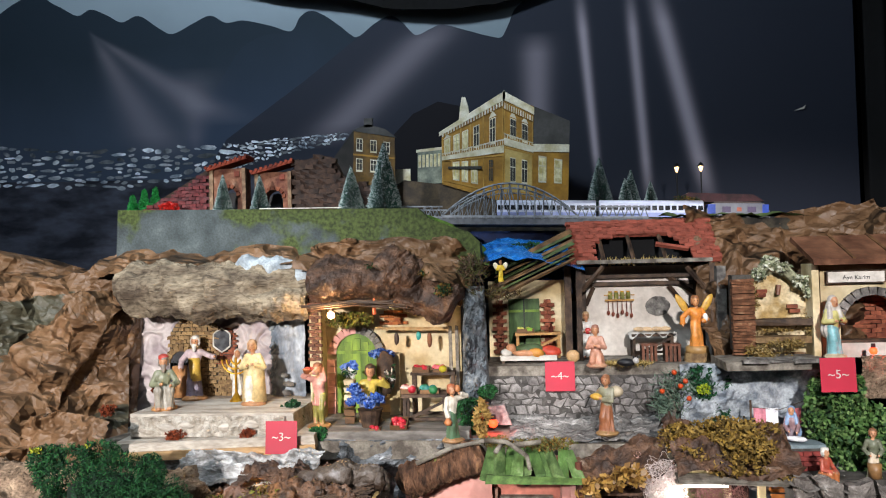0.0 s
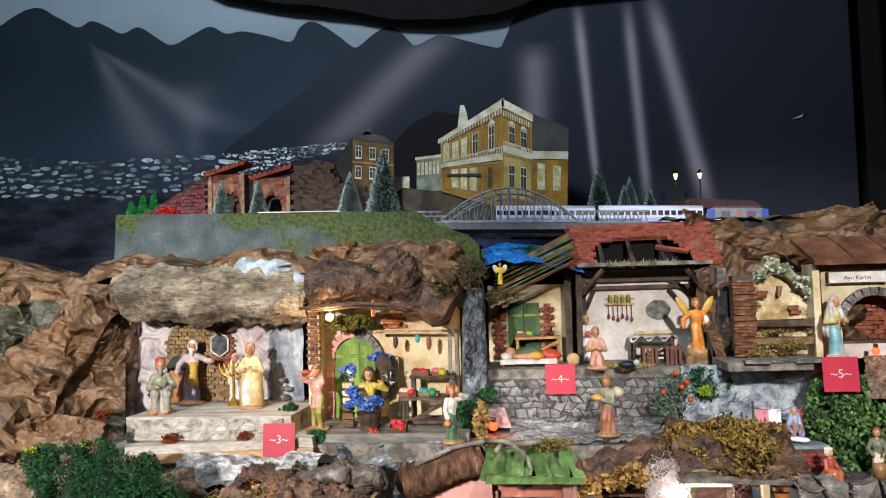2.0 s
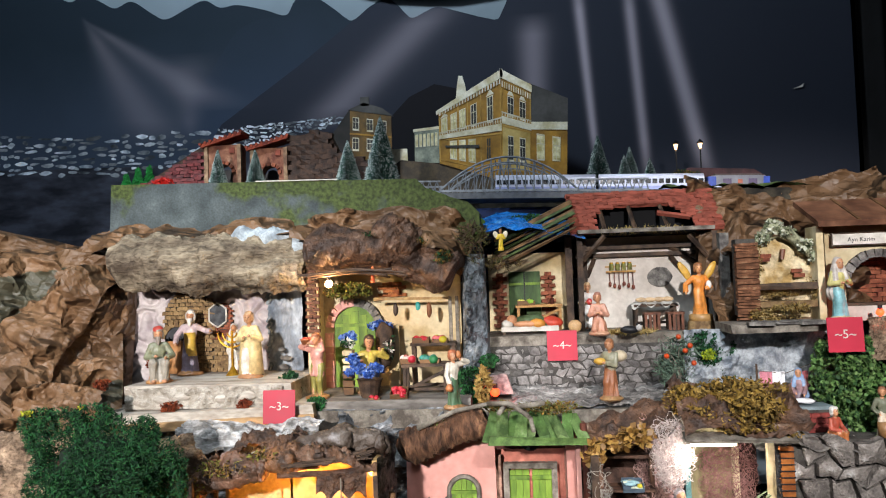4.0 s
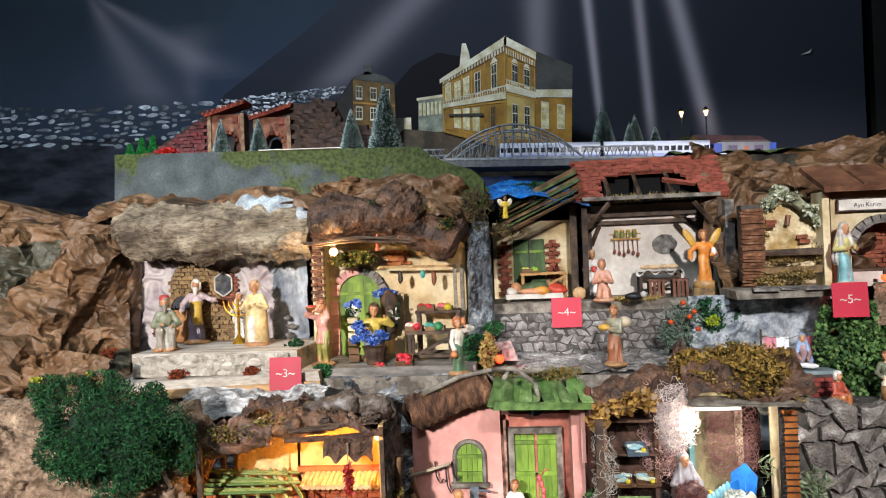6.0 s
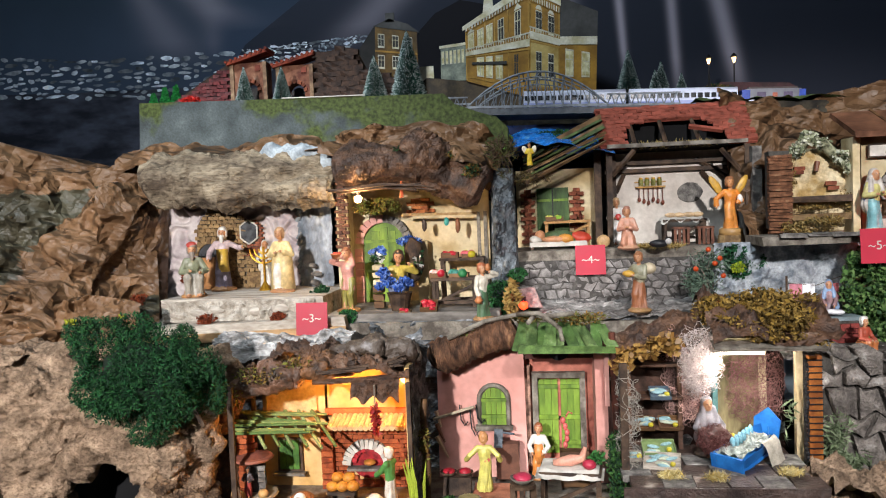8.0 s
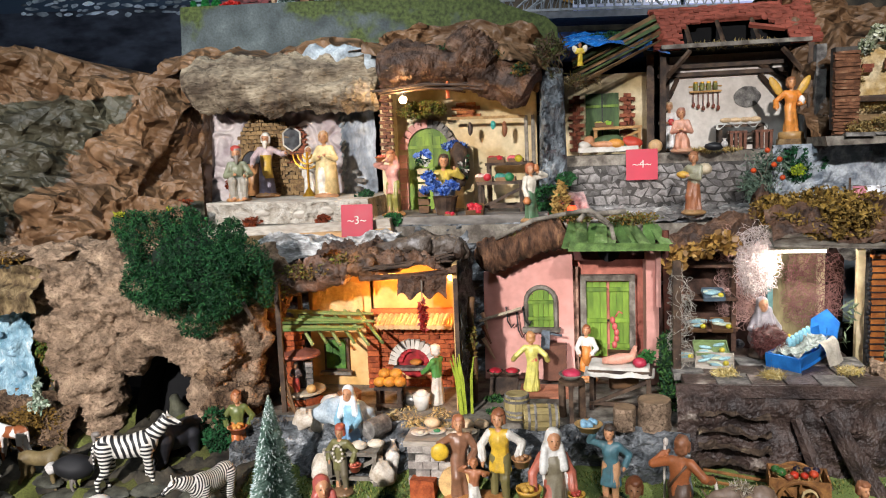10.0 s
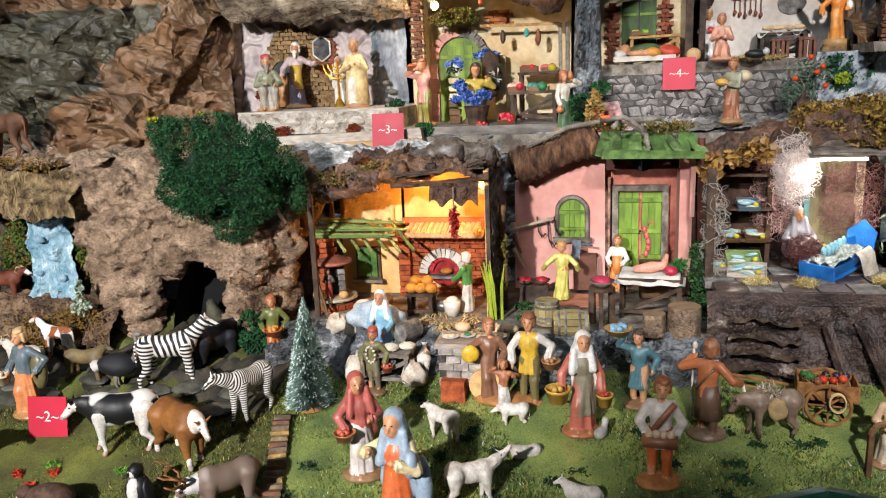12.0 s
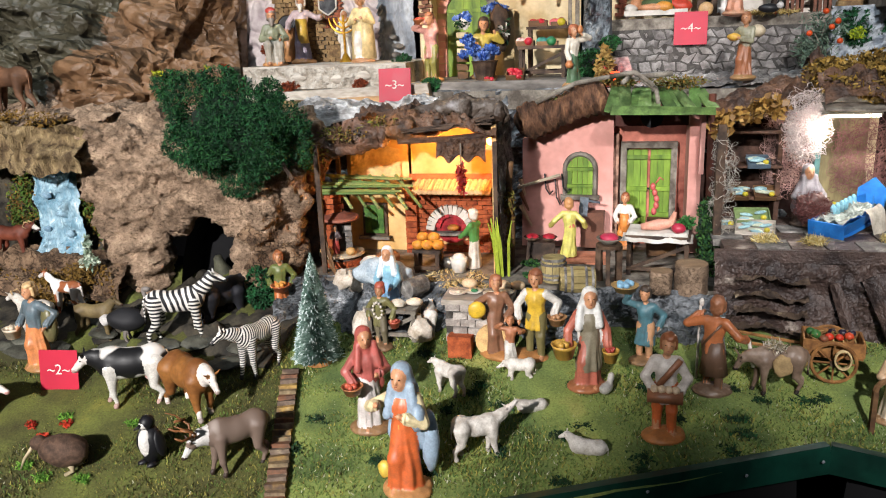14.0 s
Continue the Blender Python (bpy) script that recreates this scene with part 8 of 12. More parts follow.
bm = B(); box(bm, (-0.163, 1.246, 1.101), (0.178, 0.012, 0.012), jit=0.001); part("lintel", bm, paint("c06a3a", 0.8), bk)
w = part("window", (lambda b: (box(b, (-0.327, 1.251, 1.016), (0.05, 0.008, 0.066), jit=0.001), b)[1])(B()), M["darkwood"], bk, "dark framed window")
for k in range(3):
    bm = B(); box(bm, (-0.34 + 0.013 * k, 1.244, 1.018), (0.0122, 0.005, 0.056)); part("shutter_board", bm, mat("leaf_green", "4c7a2c", 0.6, "2c501c", 50, 0.3), w)
bm = B(); box(bm, (-0.327, 1.24, 0.982), (0.062, 0.016, 0.006), jit=0.001); part("sill", bm, M["greywood"], w)
for x, y in ((-0.375, 1.09), (-0.066, 1.115), (-0.385, 1.22)):
    bm = B(); box(bm, (x, y, 1.06), (0.008, 0.008, 0.25), jit=0.001); part("post", bm, M["darkwood"], bk)
bm = B(); tube(bm, [(-0.235, 1.12, 1.186), (-0.15, 1.115, 1.19), (-0.07, 1.11, 1.198)], 0.0055, 6); part("eave_beam", bm, M["darkbark"], bk)
bm = sheet(lambda u, v: (lerp(-0.165, -0.08, u), 1.105 + 0.01 * v, lerp(1.158 + 0.006 * math.sin(u * 17), 1.192, v)), 40, 14, 0.008, 60, rugged, (0, -1, 0)); part("hanging_thatch", bm, M["darkbark"], bk, "grey ragged thatch under the eave")
bm = B()
sheet(lambda u, v: (lerp(-0.42, -0.06, u), lerp(poly([(0, 1.17), (0.42, 1.19), (0.55, 1.12), (1, 1.10)], u), 1.30, v), 1.188 + 0.012 * v + 0.016 * math.sin(u * 3.4) - 0.05 * max(0, 0.25 - u) * 4), 130, 60, 0.036, 24, rugged, (0, -0.7, 1), bm=bm)
part("bark_roof", bm, M["darkbark"], bk, "broken brown bark roof", smooth=True)
for k, (pts, rs) in enumerate((([(-0.425, 1.16, 1.10), (-0.40, 1.15, 1.15), (-0.36, 1.145, 1.182)], [0.018, 0.026, 0.026]), ([(-0.37, 1.14, 1.182), (-0.32, 1.135, 1.2), (-0.27, 1.13, 1.2)], [0.026, 0.028, 0.024]),
                              ([(-0.28, 1.14, 1.208), (-0.22, 1.135, 1.216), (-0.17, 1.14, 1.22)], [0.022, 0.026, 0.02]), ([(-0.20, 1.17, 1.225), (-0.13, 1.17, 1.232), (-0.07, 1.17, 1.228)], [0.02, 0.024, 0.02]))):
    bm = Sculpt().chain([(a, b, c - (0.006 if k in (1, 2) else 0)) for a, b, c in pts], [r * (0.62 if k < 3 else 0.8) for r in rs], 0, 0.02, 1.0, 0.003, k).into(B(), 0.0035)
    bm.normal_update()
    for v in bm.verts: v.co += v.normal * 0.009 * rugged(Vector((v.co.x * 0.7, v.co.y, v.co.z * 1.4)), 40)
    part("bark_piece", bm, mat("rust_bark_%d" % k, ("9a6440", "86604a", "9a6a44", "665a50")[k], 0.55, "3c2c22", 26, 1.0, var=0.5, dist=0.01, col3=("a87a50", "a0989a", "b09070", "a8a4a4")[k], spec=0.5, fine=6), bk, "curled rust and grey bark", smooth=True)
rd = random.Random(12)
bm = sheet(lambda u, v: (lerp(-0.48, -0.20, u), lerp(1.225, 1.315, v), lerp(1.195, 1.238, v ** 0.7) + 0.006 * math.sin(u * 9)), 110, 40, 0.022, 30, rugged, (0, -0.7, 0.7))
solo("limed_rock", bm, mat("white_streaked_rock", "c4c4c4", 0.75, "6c6a68", 46, 1.0, var=0.5, stretch=(0.4, 1, 1.2), col3="e0e0de", dist=0.01), Matrix(), "white and grey streaked rock below the temple steps", "rock", smooth=True)
tw = thing("twig_thatch", pose(-0.14, 1.12, 1.2), "thatch of thin dark twigs on the bakery roof", "twigs")
for k in range(26):
    bm = B(); y = rd.uniform(-0.02, 0.06); tube(bm, [(-0.07 + rd.uniform(-0.03, 0.03), y, 0.0 + rd.uniform(0, 0.01)), (0.0, y, 0.012 + rd.uniform(-0.004, 0.004)), (0.065 + rd.uniform(-0.02, 0.01), y, 0.022 + rd.uniform(-0.006, 0.006))], 0.0015, 4); part("twig", bm, M["darkwood"], tw)
tuft("roof_moss", -0.33, 1.12, 1.20, [((0, 0, 0), (0.05, 0.03, 0.014)), ((0.08, 0.01, 0.02), (0.05, 0.03, 0.012)), ((-0.06, -0.01, -0.04), (0.03, 0.02, 0.03)), ((0.17, 0.05, 0.03), (0.06, 0.03, 0.01))], 3400, 0.007, [M["ochremoss"], paint("8a8a3c", 0.9), M["darkbark"]], 100, "ochre and green moss on the bakery roof", "moss", inner=0.1)
pg = thing("cane_awning", pose(-0.31, 1.17, 1.085), "awning of green canes over the bakery window", "cane awning")
for k in range(9):
    bm = B(); y0 = -0.03 + 0.009 * k; x0, x1 = -0.095 + rd.uniform(-0.01, 0.03), 0.105 + rd.uniform(-0.07, 0.0)
    rod(bm, (x0, y0, 0.002 + 0.0028 * k + rd.uniform(-0.003, 0.003)), (x1, y0 + rd.uniform(-0.015, 0.015), 0.006 + 0.0018 * k + rd.uniform(-0.006, 0.004)), 0.0032, 0.0024, 6); part("cane", bm, paint("8a9a58", 0.6) if k % 3 else paint("5f7a3c", 0.6), pg)
for k in range(6):
    bm = B(); x0 = -0.075 + 0.026 * k; rod(bm, (x0 - 0.02, 0.06, 0.022), (x0 + 0.05, -0.03, -0.022 + 0.004 * (k % 2)), 0.0036, 0.003, 6); part("cane", bm, paint("7a8a50", 0.6) if k % 2 else paint("a0ac70", 0.6), pg)
bulb(-0.083, 1.175, 1.178, 0.008, (1.0, 0.42, 0.08), 12, 1.2, "warm bulb inside the bakery")
# Extra warm lamp with no bulb, added to brighten the oven wall
lamp("bulb_light", "POINT", (-0.19, 1.165, 1.165), (0, 0, 0), 1.0, (1.0, 0.42, 0.08), 0.01)
pp = thing("pepper_string", pose(-0.122, 1.10, 1.10), "string of dried red peppers hanging from the eave", "peppers")
bm = B(); rod(bm, (0, 0, 0.05), (0, 0, 0.085), 0.0012, n=5); part("cord", bm, M["greywood"], pp)
ob = new("pepper_bunch", leafy([((0, 0, 0.025), (0.008, 0.006, 0.03))], 160, 0.012, [paint("8a1c1c"), paint("b83028")], 101, 0.4, 0, 30, 0.4)); ob.parent = pp
# brick tower with dishes
ob = thing("brick_niche", pose(-0.366, 1.155, 0.90), "round brick shelf tower with pottery", "brick shelf")
bm = B(); lathe(bm, [(0.034, 0), (0.034, 0.068)], 16); lathe(bm, [(0.016, 0.068), (0.016, 0.135)], 12, pose(0, 0.012, 0)); lathe(bm, [(0.014, 0.145), (0.012, 0.19)], 12, pose(-0.012, 0.01, 0)); part("core", bm, M["mortar"], ob)
for r in range(6):
    for k in range(9):
        a = math.pi * (1.02 + 0.96 * (k + 0.5 * (r % 2)) / 9)
        bm = B(); box(bm, (0.036 * math.cos(a), 0.036 * math.sin(a), 0.006 + r * 0.011), (0.006, 0.0118, 0.0095), rz=math.degrees(a), jit=0.0008); part("brick", bm, M["oven_brick"], ob)
for r in range(4):
    for k in range(4):
        a = math.pi * (1.05 + 0.9 * (k + 0.5 * (r % 2)) / 4)
        bm = B(); box(bm, (-0.012 + 0.016 * math.cos(a), 0.01 + 0.016 * math.sin(a), 0.152 + r * 0.0105), (0.006, 0.0125, 0.009), rz=math.degrees(a), jit=0.001); part("brick", bm, M["oven_brick"], ob)
for r in range(5):
    for sx in (-1, 1):
        bm = B(); box(bm, (sx * 0.017, -0.004, 0.082 + r * 0.0105), (0.012, 0.012, 0.009), rz=sx * 20, jit=0.001); part("brick", bm, M["stone_grey"] if sx > 0 else M["oven_brick"], ob)
for z, r, c in ((0.07, 0.042, "b8a890"), (0.137, 0.036, "9a5c48")):
    bm = B(); lathe(bm, [(r * 0.9, z), (r * 1.03, z + 0.003), (r, z + 0.007), (r * 0.8, z + 0.008)], 20); part("shelf", bm, paint(c, 0.7), ob, "round terracotta shelf")
bm = B(); lathe(bm, [(0.03, 0.145), (0.012, 0.152)], 18); part("shelf_slope", bm, paint("8a5040", 0.8), ob, "sloping terracotta shelf back")
figurine(-0.366, 1.128, 0.978, 0.055, 0, "tiny dark figurine with a red dress in the shelf niche", "a82c2c", "3a3038", "2a2420", base=None)
for k, (x, y) in enumerate(((-0.34, 1.13), (-0.39, 1.128), (-0.378, 1.12))):
    bm = B(); blob(bm, (0, 0, 0.007), (0.0095, 0.0095, 0.008), 0.1, 40, 2); solo("bread", bm, paint("d0a468"), pose(x, y, 0.977), "round loaf on the terracotta shelf", "bread", "loaves of the bakery", smooth=True)
for k in range(3):
    bm = B(); rod(bm, (0, 0, 0), (-0.05 - 0.01 * k, 0.04, 0.13 - 0.02 * k), 0.0022, n=6); blob(bm, (0.002, 0, 0.004), (0.008, 0.004, 0.012), 0.1, 40, 2); solo("broom", bm, M["wood"], pose(-0.33 + 0.008 * k, 1.06, 0.905), "wooden broom leaning on the tower", "broom", "leaning brooms")
# bakery goods
tb = table(-0.19, 1.12, 0.952, 0.05, 0.035, 0.045, "small dark table stacked with round loaves", cross=False)
for k, (x, y, z) in enumerate(((-0.206, 1.11, 1.005), (-0.188, 1.11, 1.005), (-0.17, 1.112, 1.005), (-0.2, 1.125, 1.016), (-0.18, 1.125, 1.016))):
    bm = B(); blob(bm, (0, 0, 0), (0.0115, 0.0115, 0.009), 0.05, 40, 2, seed=k); solo("bread", bm, mat("orange_crust_%d" % k, "d8983c", 0.5, "b87428", 60, 0.2), pose(x, y, z), "round golden loaf stacked on the table", "bread", "loaves of the bakery", smooth=True)
figurine(-0.112, 1.15, 0.95, 0.112, -118, "baker figurine in green vest at the oven", "d8d0c4", "3f8a3c", "e0d8cc", kind="robe", arms=((-0.12, -0.26, 0.52), (0.02, -0.28, 0.5)), base=None, extras=("7a9ac0", "7a5a38"))
bm = B(); lathe(bm, [(0.012, 0), (0.016, 0.025), (0.013, 0.026)], 12); blob(bm, (0, 0, 0.026), (0.012, 0.012, 0.008), 0.1, 30, 2); solo("flour_tub", bm, M["white"], pose(-0.135, 1.12, 0.955), "white flour tub beside the baker", "tub", smooth=True)
bm = B(); lathe(bm, [(0.014, 0), (0.02, 0.01), (0.016, 0.022)], 12); solo("kettle", bm, mat("pewter", "7a7874", 0.35, "4c4a48", 60, 0.2, metal=0.7), pose(-0.155, 1.14, 0.955), "dull metal kettle on the floor", "kettle", smooth=True)
tuft("straw", -0.14, 1.09, 0.956, [((0, 0, 0), (0.06, 0.04, 0.004)), ((0.03, -0.05, 0), (0.04, 0.03, 0.004))], 900, 0.010, [paint("c8a864", 0.8), paint("e0c890", 0.8)], 102, "straw and crumbs on the bakery floor", "straw", slim=0.15)
ctr = thing("stone_counter", pose(-0.075, 0.985, 0.89), "low whitewashed stone counter with plates", "counter")
bm = B(); box(bm, (0, 0, 0.032), (0.1, 0.05, 0.06)); part("core", bm, M["mortar"], ctr)
bricks(ctr, pose(-0.05, -0.025, 0.0), 0.1, 0.064, 0.024, 0.0125, 0.006, mat("pale_block", "b8b0a8", 0.8, "8a827c", 60, 0.5), "stone", seed=25, jit=0.0012)
bm = B(); box(bm, (0, 0, 0.066), (0.11, 0.058, 0.008), jit=0.0015); part("top", bm, M["whitewood"], ctr)
for k, (x, c) in enumerate(((-0.035, "d8c8b0"), (-0.01, "3f8a5c"), (0.02, "e8e4dc"), (0.04, "e0d0b8"))):
    bm = B(); lathe(bm, [(0.006, 0), (0.014, 0.003), (0.0145, 0.0045), (0.008, 0.002)], 14); blob(bm, (0, 0, 0.004), (0.006, 0.005, 0.003), 0.1, 40, 2, 1); solo("plate", bm, [M["white"], paint(c)], pose(-0.075 + x, 0.985 + 0.008 * (k % 2), 0.96), "white plate of food on the counter", "plate", "plates on the counter", smooth=True)
for k, (x, y, s) in enumerate(((-0.045, 1.02, 0.016), (-0.10, 1.03, 0.014), (-0.02, 1.03, 0.013))):
    bm = B(); blob(bm, (0, 0, s * 0.6), (s, s * 0.8, s * 0.6), 0.1, 40, 2); solo("bread", bm, paint("d8bc98"), pose(x, y, 0.955), "pale flat loaf lying behind the counter", "bread", "loaves of the bakery", smooth=True)
bm = B(); rod(bm, (0, 0, 0.026), (0, 0.012, 0.026), 0.026, n=20); solo("cheese_wheel", bm, paint("d8b078"), pose(-0.05, 0.945, 0.872), "yellow round cheese leaning on the counter", "cheese")
bm = B(); box(bm, (0, 0, 0.018), (0.04, 0.03, 0.035), jit=0.002); solo("brick_block", bm, M["oven_brick"], pose(-0.10, 0.95, 0.87), "orange brick block before the counter", "block")
figurine(-0.232, 1.01, 0.93, 0.125, 0, "woman figurine in blue check dress and white veil kneading", "6a9ac0", "7ab0c8", "dfe8f0", veil=True, kind="kneel", base=None, arms=((-0.08, -0.2, 0.5), (0.08, -0.2, 0.5)))
table(-0.215, 0.975, 0.885, 0.085, 0.045, 0.055, "low grey wooden kneading table", M["greywood"])
bm = B(); blob(bm, (0, 0, 0), (0.05, 0.022, 0.026), 0.35, 22, 4, seed=2); solo("spread_cloth", bm, mat("pale_blue_linen", "bcc8d0", 0.8, "98a8b4", 60, 0.4), pose(-0.25, 1.035, 0.972, 12), "pale blue-white cloth heaped behind the kneading woman", "cloth", smooth=True)
for k, (x, y) in enumerate(((-0.235, 0.972), (-0.205, 0.965), (-0.18, 0.975))):
    bm = B(); blob(bm, (0, 0, 0.005), (0.014, 0.01, 0.006), 0.3, 50, 3, seed=k); solo("dough", bm, paint("e0d4c0", 0.8), pose(x, y, 0.942), "soft white dough on the kneading table", "dough", "dough pieces", smooth=True)
for k, (x, z) in enumerate(((-0.275, 1.005), (-0.29, 0.975))):
    bm = B(); blob(bm, (0, 0, 0), (0.02, 0.012, 0.012), 0.35, 40, 3, seed=k + 5); solo("white_bundle", bm, mat("bundle_linen_%d" % k, "e0dad0", 0.8, "b8aea4", 60, 0.4), pose(x, 1.06, z - 0.02), "white linen bundle by the ochre wall", "bundle", "linen bundles", smooth=True)
for k, (x, y, z, s, yw) in enumerate(((-0.272, 0.975, 0.885, (0.02, 0.016, 0.034), 20), (-0.165, 0.965, 0.885, (0.02, 0.015, 0.032), -20), (-0.30, 1.06, 0.935, (0.02, 0.016, 0.028), 0), (-0.33, 1.07, 0.94, (0.02, 0.016, 0.022), 30))):
    bm = B(); lathe(bm, [(s[0] * q, s[2] * w) for q, w in ((0.75, 0.0), (1.0, 0.2), (1.02, 0.5), (0.85, 0.85), (0.62, 1.1), (0.3, 1.22), (0.42, 1.4), (0.3, 1.36))], 22, pose(0, 0, 0, 8 * (k - 1), 14 * (-1) ** k), 0, 1, s[1] / s[0] * 1.15, 0.09, 5)
    for v in bm.verts: v.co += 0.006 * noise.noise_vector(v.co * 60 + Vector((k, 0, 0)))
    solo("flour_sack", bm, mat("white_linen_%d" % k, "dcd2c4", 0.85, "b8a894", 50, 0.4), pose(x, y, z, 0, 0, yw), "slumped white flour sack", "sack", "flour sacks", smooth=True)
bm = B(); rod(bm, (-0.02, 0, 0.018), (0.02, 0, 0.018), 0.016, n=16); solo("grindstone", bm, M["stone_grey"], pose(-0.19, 1.02, 0.94, 0, 0, 60), "grey round millstone lying on its side", "millstone")
bm = B(); lathe(bm, [(0.018, 0), (0.022, 0.03), (0.02, 0.032)], 12); blob(bm, (0, 0, 0.03), (0.018, 0.018, 0.01), 0.2, 50, 2); solo("nut_basket", bm, paint("8a5a34", 0.8), pose(-0.265, 1.12, 0.952), "brown basket of nuts by the wall", "basket")
pl = thing("vine_post", pose(-0.048, 1.16, 0.955), "rough brown post wound with dry vines", "post")
bm = B(); tube(bm, [(0, 0, 0), (0.003, 0, 0.07), (-0.002, 0, 0.15), (0.001, 0, 0.19)], 0.006, 7); part("pole", bm, M["wood"], pl, smooth=True)
ob = new("vine", leafy([((-0.004, -0.006, 0.1), (0.012, 0.008, 0.03)), ((0, -0.006, 0.13), (0.01, 0.008, 0.02)), ((-0.002, -0.004, 0.05), (0.008, 0.008, 0.03))], 420, 0.009, [M["ochremoss"], paint("7a7434", 0.9)], 145, 0.2)); ob.parent = pl
rk = thing("reed_clump", pose(-0.055, 1.10, 0.955), "clump of tall yellow-green reeds", "reeds")
for k in range(9):
    bm = B(); x = rd.uniform(-0.01, 0.012); tube(bm, [(x, rd.uniform(-0.006, 0.006), 0), (x * 1.4 - 0.004, 0, 0.06), (x * 2.2 - 0.008, 0, 0.075 + rd.uniform(0, 0.035))], [0.0026, 0.0028, 0.0006], 5); part("reed", bm, paint("a8b83c", 0.6), rk)

# ---- lower terrace: pink house ----
ph = thing("pink_house", Matrix(), "pink plaster cottage with green door and arched window", "house")
bm = B(); prism(bm, [(-0.045, 0.955), (-0.042, 1.165), (0.06, 1.2), (0.126, 1.235), (0.128, 0.955)], 1.302, 1.33); part("wall", bm, M["pink"], ph, "pink plaster wall")
bm = B(); box(bm, (0.2, 1.345, 1.09), (0.15, 0.016, 0.27)); part("door_wall", bm, mat("salmon_plaster", "c47a68", 0.8, "9a5648", 16, 0.4), ph, "salmon plaster wall round the door")
bm = B(); box(bm, (0.205, 1.30, 1.205), (0.15, 0.03, 0.036), jit=0.002); part("lintel", bm, mat("oxblood_wood", "5a2c24", 0.7, "34160f", 40, 0.4), ph, "dark oxblood lintel")
# The hole is not cut; a black disc paints its shade
bm = B(); lathe(bm, [(0.02, 0), (0.02, 0.006)], 20, pose(0.193, 1.288, 1.205, 90)); part("round_vent", bm, M["coal"], ph, "black disc painting the shade of a round hole")
bm = B(); box(bm, (0.268, 1.29, 1.09), (0.022, 0.06, 0.26), jit=0.001); part("corner_pier", bm, M["pink"], ph)
bm = B(); box(bm, (0.131, 1.325, 1.07), (0.012, 0.012, 0.2), jit=0.001); part("corner_pier", bm, mat("worn_plaster", "b8907c", 0.85, "6a5044", 80, 0.7), ph)
dr = part("door_frame", (lambda b: (box(b, (0.146, 1.33, 1.068), (0.011, 0.014, 0.15), jit=0.0006), box(b, (0.237, 1.33, 1.068), (0.011, 0.014, 0.15), jit=0.0006), box(b, (0.1915, 1.33, 1.148), (0.102, 0.014, 0.011), jit=0.0006), b)[3])(B()), M["greywood"], ph, "weathered grey door frame")
for s in (0, 1):
    for k in range(3):
        bm = B(); box(bm, (0.158 + 0.043 * s + 0.0127 * k, 1.334, 1.066), (0.0122, 0.005, 0.145), jit=0.0005); part("door_board", bm, M["greenpaint"], dr)
    for z in (1.125, 1.065, 1.015):
        bm = B(); box(bm, (0.1705 + 0.043 * s, 1.329, z), (0.038, 0.004, 0.008), jit=0.0004); part("door_batten", bm, M["greenpaint"], dr)
bm = B(); rod(bm, (0.19, 1.322, 1.066), (0.194, 1.322, 1.066), 0.002, n=6); part("door_latch", bm, M["coal"], dr)
wn = part("window_frame", (lambda b: (tube(b, [(-0.028, 0.004, 0.0), (-0.028, 0.004, 0.03)] + [(0.028 * math.cos(math.pi * (1 - q / 10)), 0.004, 0.05 + 0.028 * math.sin(math.pi * q / 10)) for q in range(11)] + [(0.028, 0.004, 0.03), (0.028, 0.004, 0.0)], 0.0048, 6), b)[1])(B()), M["greywood"], ph, "weathered arched frame"); wn.matrix_local = pose(0.066, 1.294, 1.058)
for k in range(5):
    bm = B(); x = -0.02 + 0.01 * k; tall = 0.05 + math.sqrt(max(0, 0.025 ** 2 - x * x)) * 0.95; box(bm, (x, 0.006, tall / 2), (0.0094, 0.004, tall)); part("shutter_board", bm, M["greenpaint"], wn)
for z in (0.018, 0.05):
    bm = B(); box(bm, (0, 0.001, z), (0.048, 0.004, 0.006)); part("shutter_batten", bm, M["greenpaint"], wn)
bm = B(); box(bm, (0, -0.002, -0.003), (0.072, 0.014, 0.008), jit=0.001); part("window_sill", bm, M["greywood"], wn)
def thatch(u, v):
    """A roll of bark bound round the gable edge."""
    a = v * math.pi * 2
    r = (0.03 + 0.004 * math.sin(u * 9)) * min(1.0, 0.55 + 5 * min(u, 1 - u)) * (1 + 0.05 * math.sin(u * 75))
    return (lerp(-0.046, 0.116, u) - 0.5 * r * math.sin(a), 1.265 - 1.15 * r * math.cos(a), lerp(1.19, 1.248, u) + 0.88 * r * math.sin(a))
bm = sheet(thatch, 110, 40, 0.006, 50, rugged, (0, -0.7, 0.7)); part("thatch_roll", bm, mat("brown_thatch", "72503a", 0.8, "3a261a", 60, 1.0, stretch=(1.6, 0.5, 0.5), col3="9a7450", var=0.5, dist=0.01), ph, "thick brown thatch roll", smooth=True)
for k in range(10):
    bm = B(); x = 0.128 + 0.0165 * k; y0 = rd.uniform(-0.012, 0.008); box(bm, (x, 1.235 + y0, 1.242 + 0.004 * (k % 2) - 0.0006 * k), (0.02, 0.12, 0.004), rx=12 + rd.uniform(-4, 4), ry=rd.uniform(-7, 7), rz=rd.uniform(-12, 12), jit=0.003); part("canopy_board", bm, mat("mossy_green_board_%d" % k, ("68864a", "7c965c", "587a3c")[k % 3], 0.8, "3c5428", 50, 0.5, stretch=(1, 0.3, 1), col3="94a878"), ph)
bm = B(); box(bm, (0.205, 1.17, 1.226), (0.165, 0.012, 0.012), ry=2, jit=0.003); part("canopy_front", bm, mat("mossy_front_board", "5f7c40", 0.8, "3a5026", 50, 0.5), ph)
